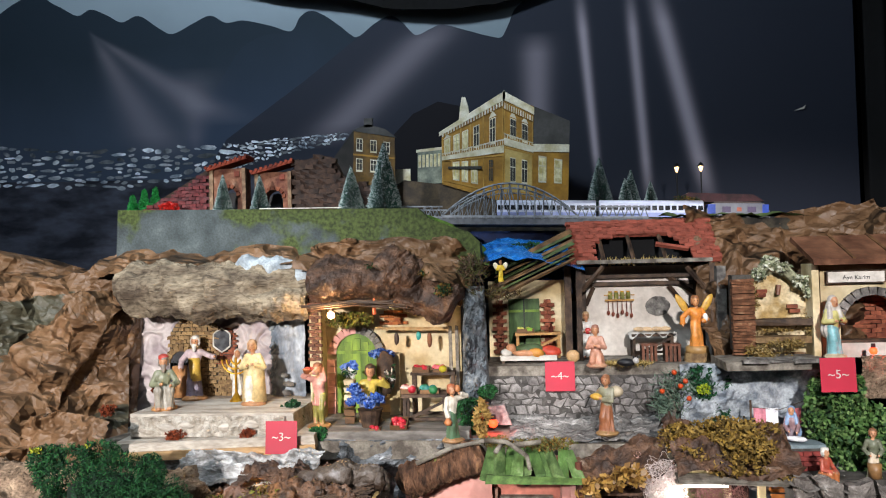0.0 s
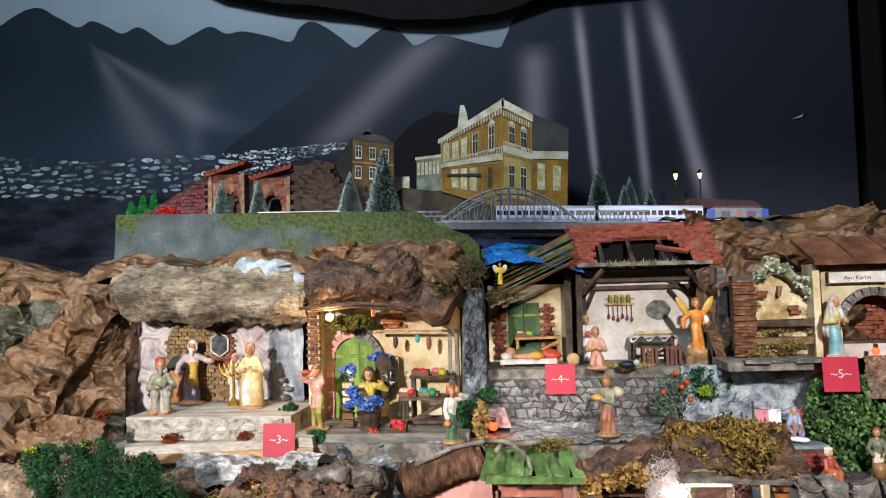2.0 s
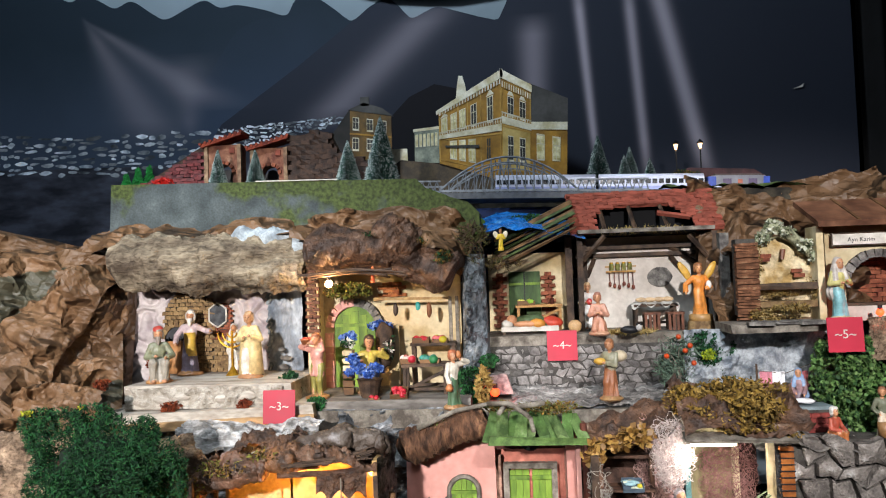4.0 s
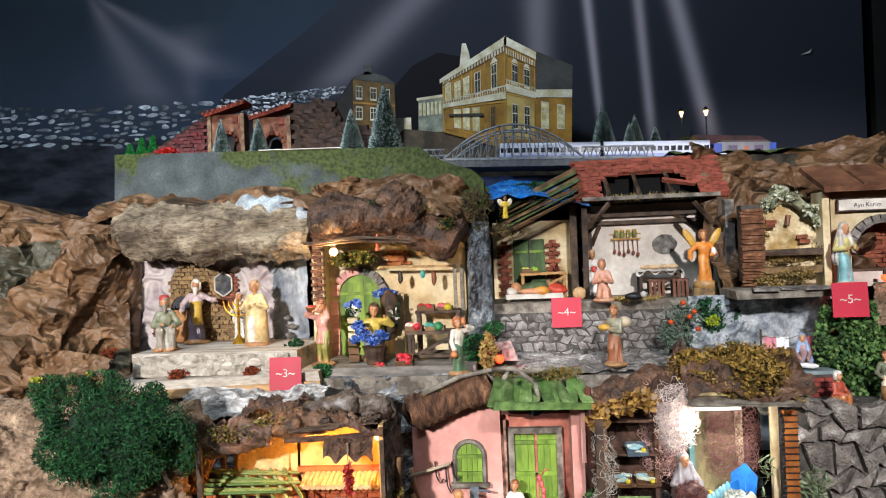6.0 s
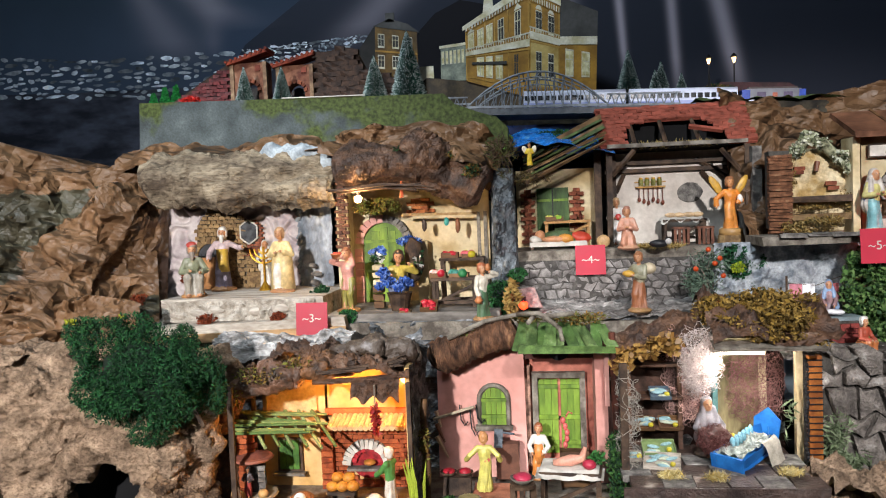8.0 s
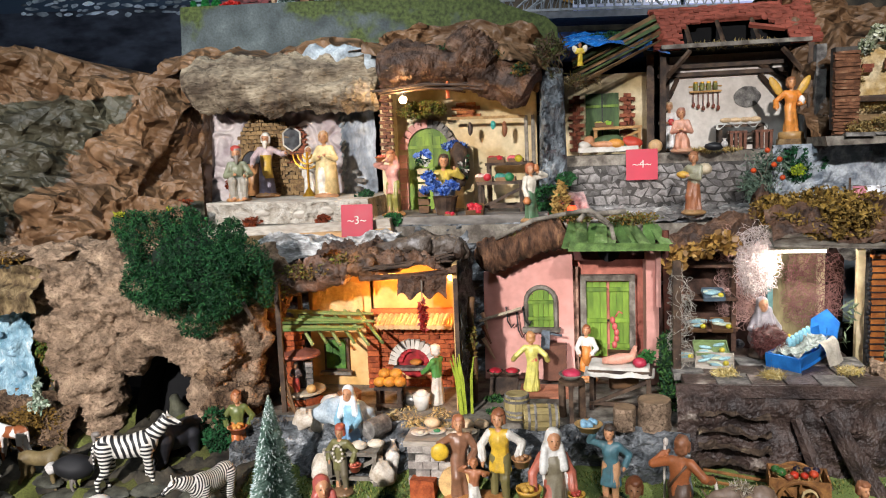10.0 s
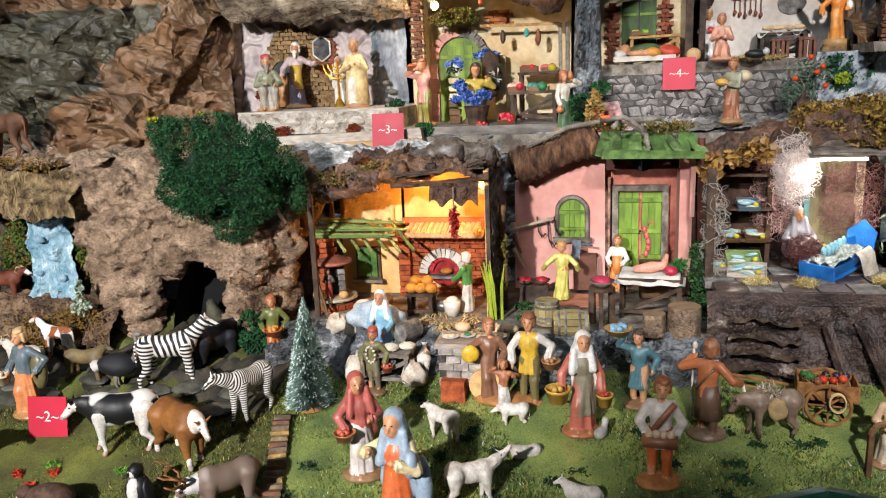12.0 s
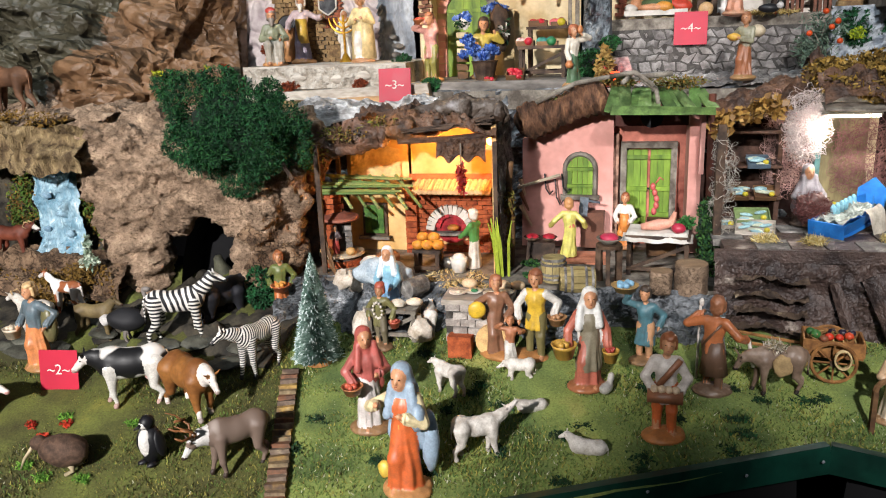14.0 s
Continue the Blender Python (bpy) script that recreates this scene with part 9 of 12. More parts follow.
for z in (0.0,):
    bm = B(); rod(bm, (0.29, 1.2, 1.0), (0.285, 1.2, 1.25), 0.006, n=6); part("post", bm, mat("red_brown_post", "6a3a2c", 0.8, "402018", 40, 0.5), ph)
bm = B(); box(bm, (0.277, 1.26, 1.165), (0.008, 0.05, 0.11), rx=3); part("shutter_panel", bm, M["pink"], ph)
tuft("roof_moss", 0.15, 1.28, 1.268, [((0, 0, 0), (0.06, 0.03, 0.01)), ((0.09, 0, -0.004), (0.05, 0.03, 0.012)), ((-0.1, -0.02, -0.03), (0.05, 0.02, 0.01)), ((-0.17, -0.01, -0.07), (0.03, 0.02, 0.014))], 3000, 0.007, [M["ochremoss"], paint("6a6a34", 0.9)], 104, "ochre moss along the cottage roof", "moss", inner=0.1)
br_ = thing("dry_branch", pose(0.12, 1.24, 1.268), "forked grey dry branch lying on the roof", "branch")
for p in ([(-0.13, 0, -0.03), (-0.06, -0.01, 0.002), (0.0, 0, 0.012), (0.05, -0.02, 0.008)], [(0.0, 0, 0.012), (0.04, -0.05, 0.02), (0.07, -0.05, -0.002)], [(0.05, -0.02, 0.008), (0.075, -0.03, -0.01), (0.08, -0.035, -0.035)], [(0.03, -0.03, 0.012), (0.02, -0.06, 0.005)], [(0.05, -0.04, 0.012), (0.1, -0.03, 0.016)]):
    bm = B(); tube(bm, p, [0.005, 0.0045, 0.004, 0.0022][:len(p)], 6); part("twig", bm, M["greywood"], br_, smooth=True)
for k, (x, z, l) in enumerate(((-0.02, 1.10, 0.04), (0.0, 1.09, 0.05), (0.012, 1.10, 0.035))):
    bm = B(); tube(bm, [(0, 0, 0), (0.003, -0.004, -l * 0.7), (0.01, -0.004, -l), (0.016, -0.004, -l * 0.8)], 0.0016, 5); solo("iron_hook", bm, M["coal"], pose(x + 0.02, 1.292, z), "thin black hanging iron hook on the wall", "hook", "iron hooks on the wall")
bm = B(); rod(bm, (-0.05, 1.28, 1.075), (0.03, 1.275, 1.10), 0.003, n=6); solo("wall_pole", bm, paint("c8b8a0", 0.8), Matrix(), "pale wooden pole on the pink wall", "pole")
for k in range(3):
    bm = B(); tube(bm, [(-0.045, 1.285, 1.09 - 0.025 * k), (-0.035 + 0.006 * k, 1.28, 1.06 - 0.03 * k)], [0.005, 0.002], 6); solo("ham", bm, paint("8a5a44" if k % 2 else "c8a888"), Matrix(), "cured meat hanging on the wall", "ham", "hanging cured meats")
bm = B(); box(bm, (0, 0, 0.033), (0.042, 0.024, 0.066), jit=0.002); solo("wooden_bin", bm, paint("6a4434", 0.8), pose(0.092, 1.275, 0.965), "dark brown wooden bin by the wall", "bin")
bm = B(); box(bm, (0, 0, 0.018), (0.016, 0.003, 0.036), ry=4); rod(bm, (0, 0.002, 0.03), (0.03, 0.0, 0.026), 0.0022, n=5); solo("cleaver", bm, mat("dull_blade", "8a94a0", 0.35, "6a747e", 60, 0.1, metal=0.6), pose(0.075, 1.262, 1.025), "grey cleaver standing on the bin", "cleaver")
figurine(0.051, 1.21, 0.958, 0.112, 184, "woman figurine in pale yellow dress, arms held out", "c8c060", "c8c060", "c48a54", kind="robe", arms=((-0.27, -0.06, 0.5), (0.3, -0.08, 0.52)), base=None, sash="c85a50")
figurine(0.15, 1.285, 0.96, 0.105, -10, "butcher figurine in white shirt and orange apron", "c8782c", "d8d4cc", "8a4a24", arms=((-0.1, -0.15, 0.5), (0.1, -0.15, 0.5)), base="a8703c", sash="c8782c", extras=("c8782c", "c8782c"), extra=lambda bm, d: lathe(bm, [(0.13, 0.3), (0.115, 0.5), (0.11, 0.64)], 12, pose(0, -0.03, 0), 5, 0.75, 0.8))
mt_ = table(0.205, 1.15, 0.955, 0.105, 0.055, 0.07, "dark butcher's table with crossed legs", yaw=-6)
bm = sheet(lambda u, v: (lerp(-0.06, 0.056, u), lerp(-0.034, 0.03, v), 0.073 - (0.014 if v < 0.14 or u < 0.06 or u > 0.94 else 0)), 24, 14, 0.003, 60, rugged, (0, 0, 1)); solo("tablecloth", bm, M["white"], pose(0.205, 1.15, 0.955, 0, 0, -6), "white cloth draped over the butcher's table", "tablecloth", smooth=True)
bm = B(); tube(bm, [(-0.03, 0, 0.006), (0.0, 0, 0.01), (0.02, 0.005, 0.012), (0.026, 0.01, 0.03)], [0.005, 0.010, 0.008, 0.003], 10); solo("pork_joint", bm, paint("d89a84", 0.45), pose(0.205, 1.145, 1.03), "pale pink pork joint on the cloth", "meat", smooth=True)
bm = B(); blob(bm, (0, 0, 0.008), (0.012, 0.01, 0.009), 0.15, 60, 2); solo("red_meat", bm, paint("b83048", 0.4), pose(0.235, 1.13, 1.03), "lump of red meat on the cloth", "meat", smooth=True)
tuft("parsley", 0.25, 1.15, 1.035, [((0, 0, 0.008), (0.014, 0.01, 0.012))], 260, 0.008, paint("2f6a2c", 0.8), 105, "bunch of green parsley on the table", "herbs", inner=0.2)
bm = B()
for k in range(5):
    blob(bm, (0.004 * math.sin(k), 0, 0.01 + 0.011 * k), (0.0048, 0.0048, 0.007), 0.05, 40, 2)
tube(bm, [(0.002, 0, 0.06), (0.008, 0, 0.07), (0.014, 0, 0.066)], 0.0015, 5)
solo("sausage_string", bm, paint("c8605c", 0.45), pose(0.198, 1.2, 1.04), "string of pink sausages hanging above the table", "sausages", smooth=True)
bm = B(); box(bm, (0, 0, 0.033), (0.05, 0.02, 0.066), jit=0.002); solo("chest", bm, M["wood"], pose(0.215, 1.245, 0.96), "brown wooden chest behind the table", "chest")
st_ = thing("tall_stool", pose(0.124, 1.085, 0.955), "three-legged dark stool carrying a bowl of red fruit", "stool")
bm = B(); lathe(bm, [(0.02, 0.06), (0.021, 0.066)], 12); part("seat", bm, M["darkwood"], st_)
for k in range(3):
    a = 0.5 + k * 2.09; bm = B(); box(bm, (0.018 * math.cos(a), 0.018 * math.sin(a), 0.03), (0.009, 0.007, 0.062), rz=math.degrees(a), jit=0.001); part("leg", bm, M["darkwood"], st_)
bm = B(); lathe(bm, [(0.01, 0), (0.02, 0.009), (0.021, 0.011), (0.017, 0.008)], 14); blob(bm, (0, 0, 0.011), (0.016, 0.016, 0.007), 0.15, 60, 2, 1); solo("bowl", bm, [M["greywood"], paint("c83a58", 0.4)], pose(0.124, 1.085, 1.021), "grey bowl heaped with red fruit", "bowl", smooth=True)
for x in (-0.015, 0.015):
    bm = B(); lathe(bm, [(0.008, 0), (0.016, 0.008), (0.014, 0.007)], 12); blob(bm, (0, 0, 0.008), (0.012, 0.012, 0.006), 0.2, 60, 2, 1); solo("bowl", bm, [M["darkwood"], paint("b82838", 0.4)], pose(x, 1.21, 0.99), "dark bowl of red sauce on a block", "bowl", smooth=True)
bm = B(); box(bm, (0, 0, 0.016), (0.05, 0.026, 0.032), jit=0.002); solo("wooden_block", bm, M["darkwood"], pose(0.0, 1.215, 0.956), "dark wooden block under two bowls", "block")


def barrel(x, y, z, r, h, lying, yaw=0):
    b = thing("barrel", pose(x, y, z, 0, 90 if lying else 0, yaw), "pale wooden barrel with dark hoops" + (" lying on its side" if lying else ""), "barrel", "small wooden barrels")
    n = 12
    for k in range(n):
        a0, a1 = 2 * math.pi * k / n, 2 * math.pi * (k + 0.94) / n
        bm = B()
        g = [[bm.verts.new((q * math.cos(a), q * math.sin(a), zz)) for a in (a0, a1)] for zz, q in ((0, r * 0.82), (h * 0.25, r * 0.96), (h * 0.5, r), (h * 0.75, r * 0.96), (h, r * 0.82))]
        for i in range(4):
            bm.faces.new((g[i][0], g[i][1], g[i + 1][1], g[i + 1][0]))
        part("stave", bm, mat_barrel, b)
    for zz, q in ((0.12, 0.93), (0.3, 1.0), (0.7, 1.0), (0.88, 0.93)):
        bm = B(); lathe(bm, [(r * q, h * zz), (r * q * 1.02, h * zz + 0.002), (r * q, h * zz + 0.004)], 18); part("hoop", bm, M["stone_grey"], b, "grey hoop")
    for zz in (0.03, 0.97):
        bm = B(); lathe(bm, [(r * 0.83, h * zz - 0.0008), (r * 0.83, h * zz + 0.0008)], 18); part("head", bm, mat_barrel, b)


mat_barrel = mat("olive_pale_wood", "a89868", 0.7, "7a6c44", 50, 0.3, stretch=(1, 1, 0.2))
barrel(0.034, 1.085, 0.955, 0.022, 0.042, False)
barrel(0.048, 1.03, 0.975, 0.022, 0.056, True, 8)
for k, (x, y, r, h) in enumerate(((0.206, 1.05, 0.0175, 0.036), (0.252, 1.055, 0.0255, 0.048))):
    lg = thing("log_stump", pose(x, y, 0.953), "sawn log stump with rough bark", "log", "log stumps")
    bm = sheet(lambda u, v: (r * math.cos(u * 6.2832), r * math.sin(u * 6.2832), h * v), 36, 10, 0.004, 60, rugged, (0, 0, 0)); 
    for v in bm.verts:
        v.co.x *= 1 + 0.08 * noise.noise(v.co * 90); v.co.y *= 1 + 0.08 * noise.noise(v.co * 90 + Vector((3, 3, 3)))
    part("bark", bm, M["cork"], lg, smooth=True)
    bm = B(); lathe(bm, [(r * 0.98, h - 0.002), (r * 0.96, h)], 20); part("sawn_face", bm, paint("947a5e", 0.8), lg, "pale sawn face")
for k, (x, y, z, s) in enumerate(((0.0, 1.10, 0.955, 0.02), (0.085, 1.10, 0.955, 0.022), (-0.01, 1.17, 0.955, 0.02), (0.29, 1.14, 0.98, 0.026), (0.288, 1.18, 1.05, 0.02), (0.286, 1.16, 1.02, 0.02))):
    tuft("green_moss", x, y, z, [((0, 0, 0.004), (s, s * 0.7, s * (0.3 if z < 0.97 else 1.4)))], 700, 0.007, [M["moss"], paint("3f6a2c", 0.9)], 110 + k, "green moss cushion by the cottages", "moss", "moss cushions by the cottages", inner=0.2)
bm = B(); box(bm, (0, 0, 0), (0.09, 0.07, 0.004), rx=6, jit=0.003); solo("slate_slab", bm, paint("b8785c", 0.8), pose(0.075, 1.22, 0.957), "reddish slate slab on the floor", "slab")

# ---- lower terrace: fish stall ----
fs = thing("fish_stall", Matrix(), "open fish stall with dark stone floor and net-hung walls", "stall")
for k in range(6):
    for j in range(-1, 3):
        bm = B(); box(bm, (0.312 + k * 0.05 + 0.012 * (j % 2), 1.145 + j * 0.055, 1.018), (0.048, 0.053, 0.012), jit=0.0015); part("floor_slab", bm, M["darkrock"] if (k + j) % 3 else M["stone_grey"], fs)
bm = B(); box(bm, (0.44, 1.061, 1.014), (0.31, 0.008, 0.020), jit=0.001); part("front_edge", bm, M["darkrock"], fs)
bm = B(); box(bm, (0.45, 1.37, 1.11), (0.34, 0.016, 0.24)); part("back_wall", bm, mat("dark_red_brown", "4a3028", 0.85, "2a1814", 30, 0.5), fs, "dark red-brown back wall")
bm = B(); box(bm, (0.36, 1.305, 1.1), (0.11, 0.006, 0.2)); part("shelf_backing", bm, mat("brown_backing", "5a4034", 0.8, "34241c", 60, 0.6), fs, "dark brown panel behind the shelves")
bm = B(); box(bm, (0.53, 1.355, 1.11), (0.085, 0.008, 0.2)); part("door", bm, mat("faded_door", "a89a70", 0.8, "6a6044", 30, 0.4, stretch=(1, 1, 0.3)), fs, "faded plank door")
for x in (0.487, 0.575):
    bm = B(); box(bm, (x, 1.345, 1.11), (0.011, 0.012, 0.2), jit=0.001); part("door_post", bm, paint("6a9a98", 0.7) if x < 0.5 else M["cream"], fs, "faded turquoise door post")
for x, y in ((0.297, 1.15), (0.61, 1.25)):
    bm = B(); box(bm, (x, y, 1.1), (0.012, 0.012, 0.21), jit=0.001); part("post", bm, M["darkwood"] if x < 0.5 else M["cream"], fs)
M["shelfwood"] = mat("brown_shelf_wood", "6a4c3a", 0.7, "3c2820", 50, 0.5, var=0.4)
sf = thing("shelf_unit", pose(0.362, 1.275, 1.005), "dark wooden shelf unit with fish trays", "shelf")
for x in (-0.045, 0.045):
    bm = B(); box(bm, (x, 0, 0.09), (0.008, 0.04, 0.19)); part("side", bm, M["shelfwood"], sf)
for z in (0.06, 0.115, 0.175):
    bm = B(); box(bm, (0, -0.006, z), (0.1, 0.05, 0.005), jit=0.001); part("shelf", bm, M["shelfwood"], sf)
fish = [paint("9ac0c8", 0.3), paint("c8d0b8", 0.3), paint("d8c83c", 0.4)]
def fish_tray(x, y, z, w, d, label, n, seed, box_m=None, tilt=0, yaw=0):
    c = thing("fish_tray", pose(x, y, z, tilt, 0, yaw), label, "fish tray", "trays of fish")
    bm = B(); box(bm, (0, 0, 0.001), (w, d, 0.002)); part("bottom", bm, box_m or M["whitewood"], c)
    for a, b_, cx, cy in ((w, 0.0015, 0, -d / 2), (w, 0.0015, 0, d / 2), (0.0015, d, -w / 2, 0), (0.0015, d, w / 2, 0)):
        bm = B(); box(bm, (cx, cy, 0.004), (a, b_, 0.008)); part("side", bm, box_m or M["whitewood"], c)
    q = random.Random(seed)
    for k in range(n):
        bm = B(); blob(bm, (q.uniform(-0.3, 0.3) * w, q.uniform(-0.35, 0.35) * d, 0.006), (0.011, 0.0035, 0.003), 0, 1, 2, rz=q.uniform(-30, 30)); part("fish", bm, fish[0 if k % 4 else 1], c, smooth=True)
    bm = B(); blob(bm, (0.3 * w, -0.3 * d, 0.009), (0.005, 0.0045, 0.0045), 0, 1, 2); part("lemon", bm, fish[2], c, smooth=True)
fish_tray(0.372, 1.255, 1.125, 0.036, 0.03, "tray of blue fish on the top shelf", 5, 1, paint("5a6a78"), 25)
fish_tray(0.344, 1.255, 1.07, 0.03, 0.03, "tray of small pale shells on the shelf", 6, 2, M["wood"], 30)
fish_tray(0.386, 1.255, 1.07, 0.034, 0.03, "tray of fish with lemon on the shelf", 5, 3, M["wood"], 30)
fish_tray(0.36, 1.205, 1.04, 0.055, 0.035, "green tray of fish with lemon", 5, 4, paint("8aa06a"), 25)
fish_tray(0.36, 1.165, 1.028, 0.06, 0.045, "white tray heaped with fish and lemons", 9, 5, None, 15, -10)
fish_tray(0.316, 1.20, 1.026, 0.03, 0.03, "small tray of silver fish", 5, 6, None, 10)
for k, (x, y) in enumerate(((0.37, 1.105), (0.44, 1.095), (0.56, 1.12))):
    tuft("straw", x, y, 1.026, [((0, 0, 0.004), (0.026, 0.014, 0.007))], 520, 0.014, [paint("c8b068", 0.8), paint("e0d098", 0.8)], 120 + k, "yellow straw on the stall floor", "straw", "straw heaps of the fish stall", slim=0.1, inner=0.1)
figurine(0.45, 1.225, 1.025, 0.128, 10, "seated fisherwoman figurine in grey shawl mending a net", "4a302e", "8e8a90", "a09ca2", kind="seated", veil=True, base="4a3c34", arms=((-0.12, -0.2, 0.55), (0.12, -0.2, 0.55)), extras=("5a3a38", "7a5a38"), extra=lambda bm, d: blob(bm, (0, -0.22, 0.32), (0.2, 0.1, 0.14), 0.4, 14, 4, 5))
bt = thing("blue_boat", pose(0.508, 1.19, 1.025, 0, -9, 46) @ Matrix.Scale(0.84, 4), "bright blue wooden boat filled with fish and bottles", "boat")
bl = mat("bright_blue_paint", "2a7ac8", 0.4, "1c5fa8", 30, 0.2, var=0.15)
def hull(u, v, s):
    w = 0.036 * (1 - max(0, u - 0.45) ** 2 * 2.6)
    return (lerp(-0.075, 0.075, u), s * w * (0.6 + 0.4 * v), 0.004 + 0.034 * v + 0.03 * max(0, u - 0.55) * v)
for s in (-1, 1):
    bm = sheet(lambda u, v: hull(u, v, s), 16, 4, 0, 1); part("side", bm, bl, bt)
bm = B(); box(bm, (-0.005, 0, 0.006), (0.13, 0.05, 0.006)); part("bottom", bm, bl, bt)
bm = B(); box(bm, (-0.075, 0, 0.022), (0.005, 0.07, 0.036)); part("transom", bm, bl, bt)
bm = B(); prism(bm, [(-0.024, 0.03), (-0.026, 0.075), (0.0, 0.105), (0.026, 0.075), (0.024, 0.03)], -0.002, 0.002); ob = part("stern_board", bm, bl, bt); ob.matrix_local = pose(0.066, 0, 0.0, -24, 0, -86) @ Matrix.Diagonal((1.1, 1, 0.82, 1))
bm = sheet(lambda u, v: (lerp(-0.07, 0.05, u), lerp(-0.03, 0.03, v), 0.032), 24, 12, 0.012, 60, rugged, (0, 0, 1)); part("catch", bm, mat("silver_fish_skin", "b8c0b8", 0.35, "6a7068", 90, 0.6, col3="d8c8b0"), bt, "silver catch of fish")
for k in range(6):
    bm = B(); lathe(bm, [(0.0055, 0), (0.0055, 0.016), (0.002, 0.022)], 8, pose(-0.03 + 0.014 * k, 0.012, 0.038)); part("bottle", bm, mat("pale_blue_glass_%d" % k, "9ad0e0", 0.15, "7ab8d0", 60, 0, spec=0.6), bt, smooth=True)
bm = B(); blob(bm, (0.0, 0.03, 0.048), (0.006, 0.006, 0.006), 0, 1, 2); part("lemon", bm, fish[2], bt, smooth=True)
bm = sheet(lambda u, v: (lerp(0.0, 0.05, u), -0.03 - 0.02 * v, 0.045 - 0.05 * v * v), 10, 10, 0.004, 40, rugged, (0, -1, 0)); part("sail_cloth", bm, paint("c8c0b0", 0.8), bt, "grey cloth hanging over the side", smooth=True)
rd = random.Random(31)
def net(name, x, y, z, w, h, n, col, label, seed):
    q = random.Random(seed)
    bm = B()
    for k in range(n):
        p = Vector((q.uniform(-w, w), q.uniform(-0.02, 0.02), q.uniform(0, h)))
        pts = [p]
        d = Vector((q.uniform(-1, 1), q.uniform(-0.4, 0.4), q.uniform(-1, 0.6)))
        for s in range(12):
            d = (d + Vector((q.uniform(-0.7, 0.7), q.uniform(-0.3, 0.3), q.uniform(-0.75, 0.65)))).normalized()
            p = p + d * 0.0055
            d = d - 0.5 * Vector((p.x / w, p.y / 0.02, (p.z - h / 2) / h * 1.6)) * max(0.0, (p.x / w) ** 2 + ((p.z - h / 2) / h * 1.7) ** 2 - 0.5)
            pts.append(p)
        tube(bm, pts, 0.00045, 3)
    return solo(name, bm, paint(col, 0.7), pose(x, y, z), label, "fishing net", "tangled fishing nets", kind="stuff")
net("fishing_net", 0.425, 1.285, 1.085, 0.036, 0.15, 420, "d4aaa2", "tangled pale pink fishing net hanging by the lamp", 1)
net("fishing_net", 0.56, 1.33, 1.06, 0.045, 0.13, 300, "a0706a", "tangled wine-red fishing net on the door", 2)
net("fishing_net", 0.305, 1.16, 1.02, 0.016, 0.17, 90, "a09a90", "tangled white rope hanging on the post", 3)
led = thing("led_strip", pose(0.475, 1.19, 1.212), "glaring white light strip under the stall roof", "lamp")
bm = B(); box(bm, (0.025, 0, 0), (0.075, 0.008, 0.004)); part("diffuser", bm, glow("white_led", (1.0, 0.96, 0.9), 6), led, "glowing white diffuser")
bm = B(); box(bm, (0.02, 0.002, 0.005), (0.09, 0.016, 0.004)); part("housing", bm, M["white"], led)
lamp("led_light", "POINT", (0.455, 1.2, 1.19), (0, 0, 0), 1.2, (1.0, 0.96, 0.92), 0.02)
lamp("led_light", "POINT", (0.52, 1.2, 1.195), (0, 0, 0), 0.9, (1.0, 0.96, 0.92), 0.02)
net("lap_net", 0.452, 1.192, 1.045, 0.022, 0.035, 150, "6a3c38", "dark wine-red net heaped on the fisherwoman's lap", 9)
net("bleached_net", 0.434, 1.205, 1.15, 0.027, 0.095, 360, "e8d8d2", "bleached white tangled net by the lamp", 7)
bm = B()
sheet(lambda u, v: (lerp(0.45, 0.66, u), lerp(1.17, 1.36, v), 1.222 + 0.045 * math.sin(v * 2.2) + 0.01 * math.sin(u * 7)), 60, 40, 0.03, 24, rugged, (0, -0.4, 1), bm=bm)
sheet(lambda u, v: (lerp(0.28, 0.45, u), lerp(1.2, 1.36, v), lerp(1.185, 1.232, u) + 0.02 * v), 40, 30, 0.03, 24, rugged, (0, -0.4, 1), bm=bm)
solo("stall_bark_roof", bm, M["darkbark"], Matrix(), "rough bark roof of the fish stall", "bark roof", smooth=True)
tuft("roof_moss", 0.55, 1.22, 1.262, [((0, 0, 0.004), (0.085, 0.05, 0.03)), ((0.02, 0.06, 0.02), (0.09, 0.05, 0.03)), ((-0.06, 0.07, 0.01), (0.05, 0.04, 0.03)), ((-0.05, 0.03, 0.01), (0.05, 0.03, 0.02)), ((0.07, -0.03, -0.03), (0.03, 0.02, 0.012)), ((0.0, -0.045, -0.02), (0.05, 0.012, 0.01))], 15000, 0.010, [M["ochremoss"], paint("98782e", 0.9), paint("6e5826", 0.9), paint("b0904a", 0.9)], 125, "thick ochre moss on the fish stall roof", "moss", inner=0.1)
tuft("gold_leaves", 0.345, 1.2, 1.215, [((0, 0, 0), (0.055, 0.02, 0.012)), ((-0.045, 0, -0.02), (0.02, 0.015, 0.02)), ((0.03, 0, 0.015), (0.03, 0.015, 0.015))], 700, 0.015, [paint("b8904c", 0.5), paint("8a6430", 0.5)], 126, "dry golden leaves along the stall roof", "leaves", slim=0.7, inner=0.2)
bm = B(); box(bm, (0.54, 1.175, 1.226), (0.18, 0.03, 0.006), ry=2, rx=10, jit=0.002); solo("eave_board", bm, M["greywood"], Matrix(), "grey weathered eave board of the fish stall", "board")
ps = thing("lattice_post", pose(0.628, 1.22, 1.0), "orange wooden lattice post wound with dark chain", "post")
bm = B(); box(bm, (0, 0, 0.1), (0.022, 0.012, 0.2)); part("post", bm, mat("orange_wood", "b8702c", 0.6, "8a4a18", 40, 0.3), ps)
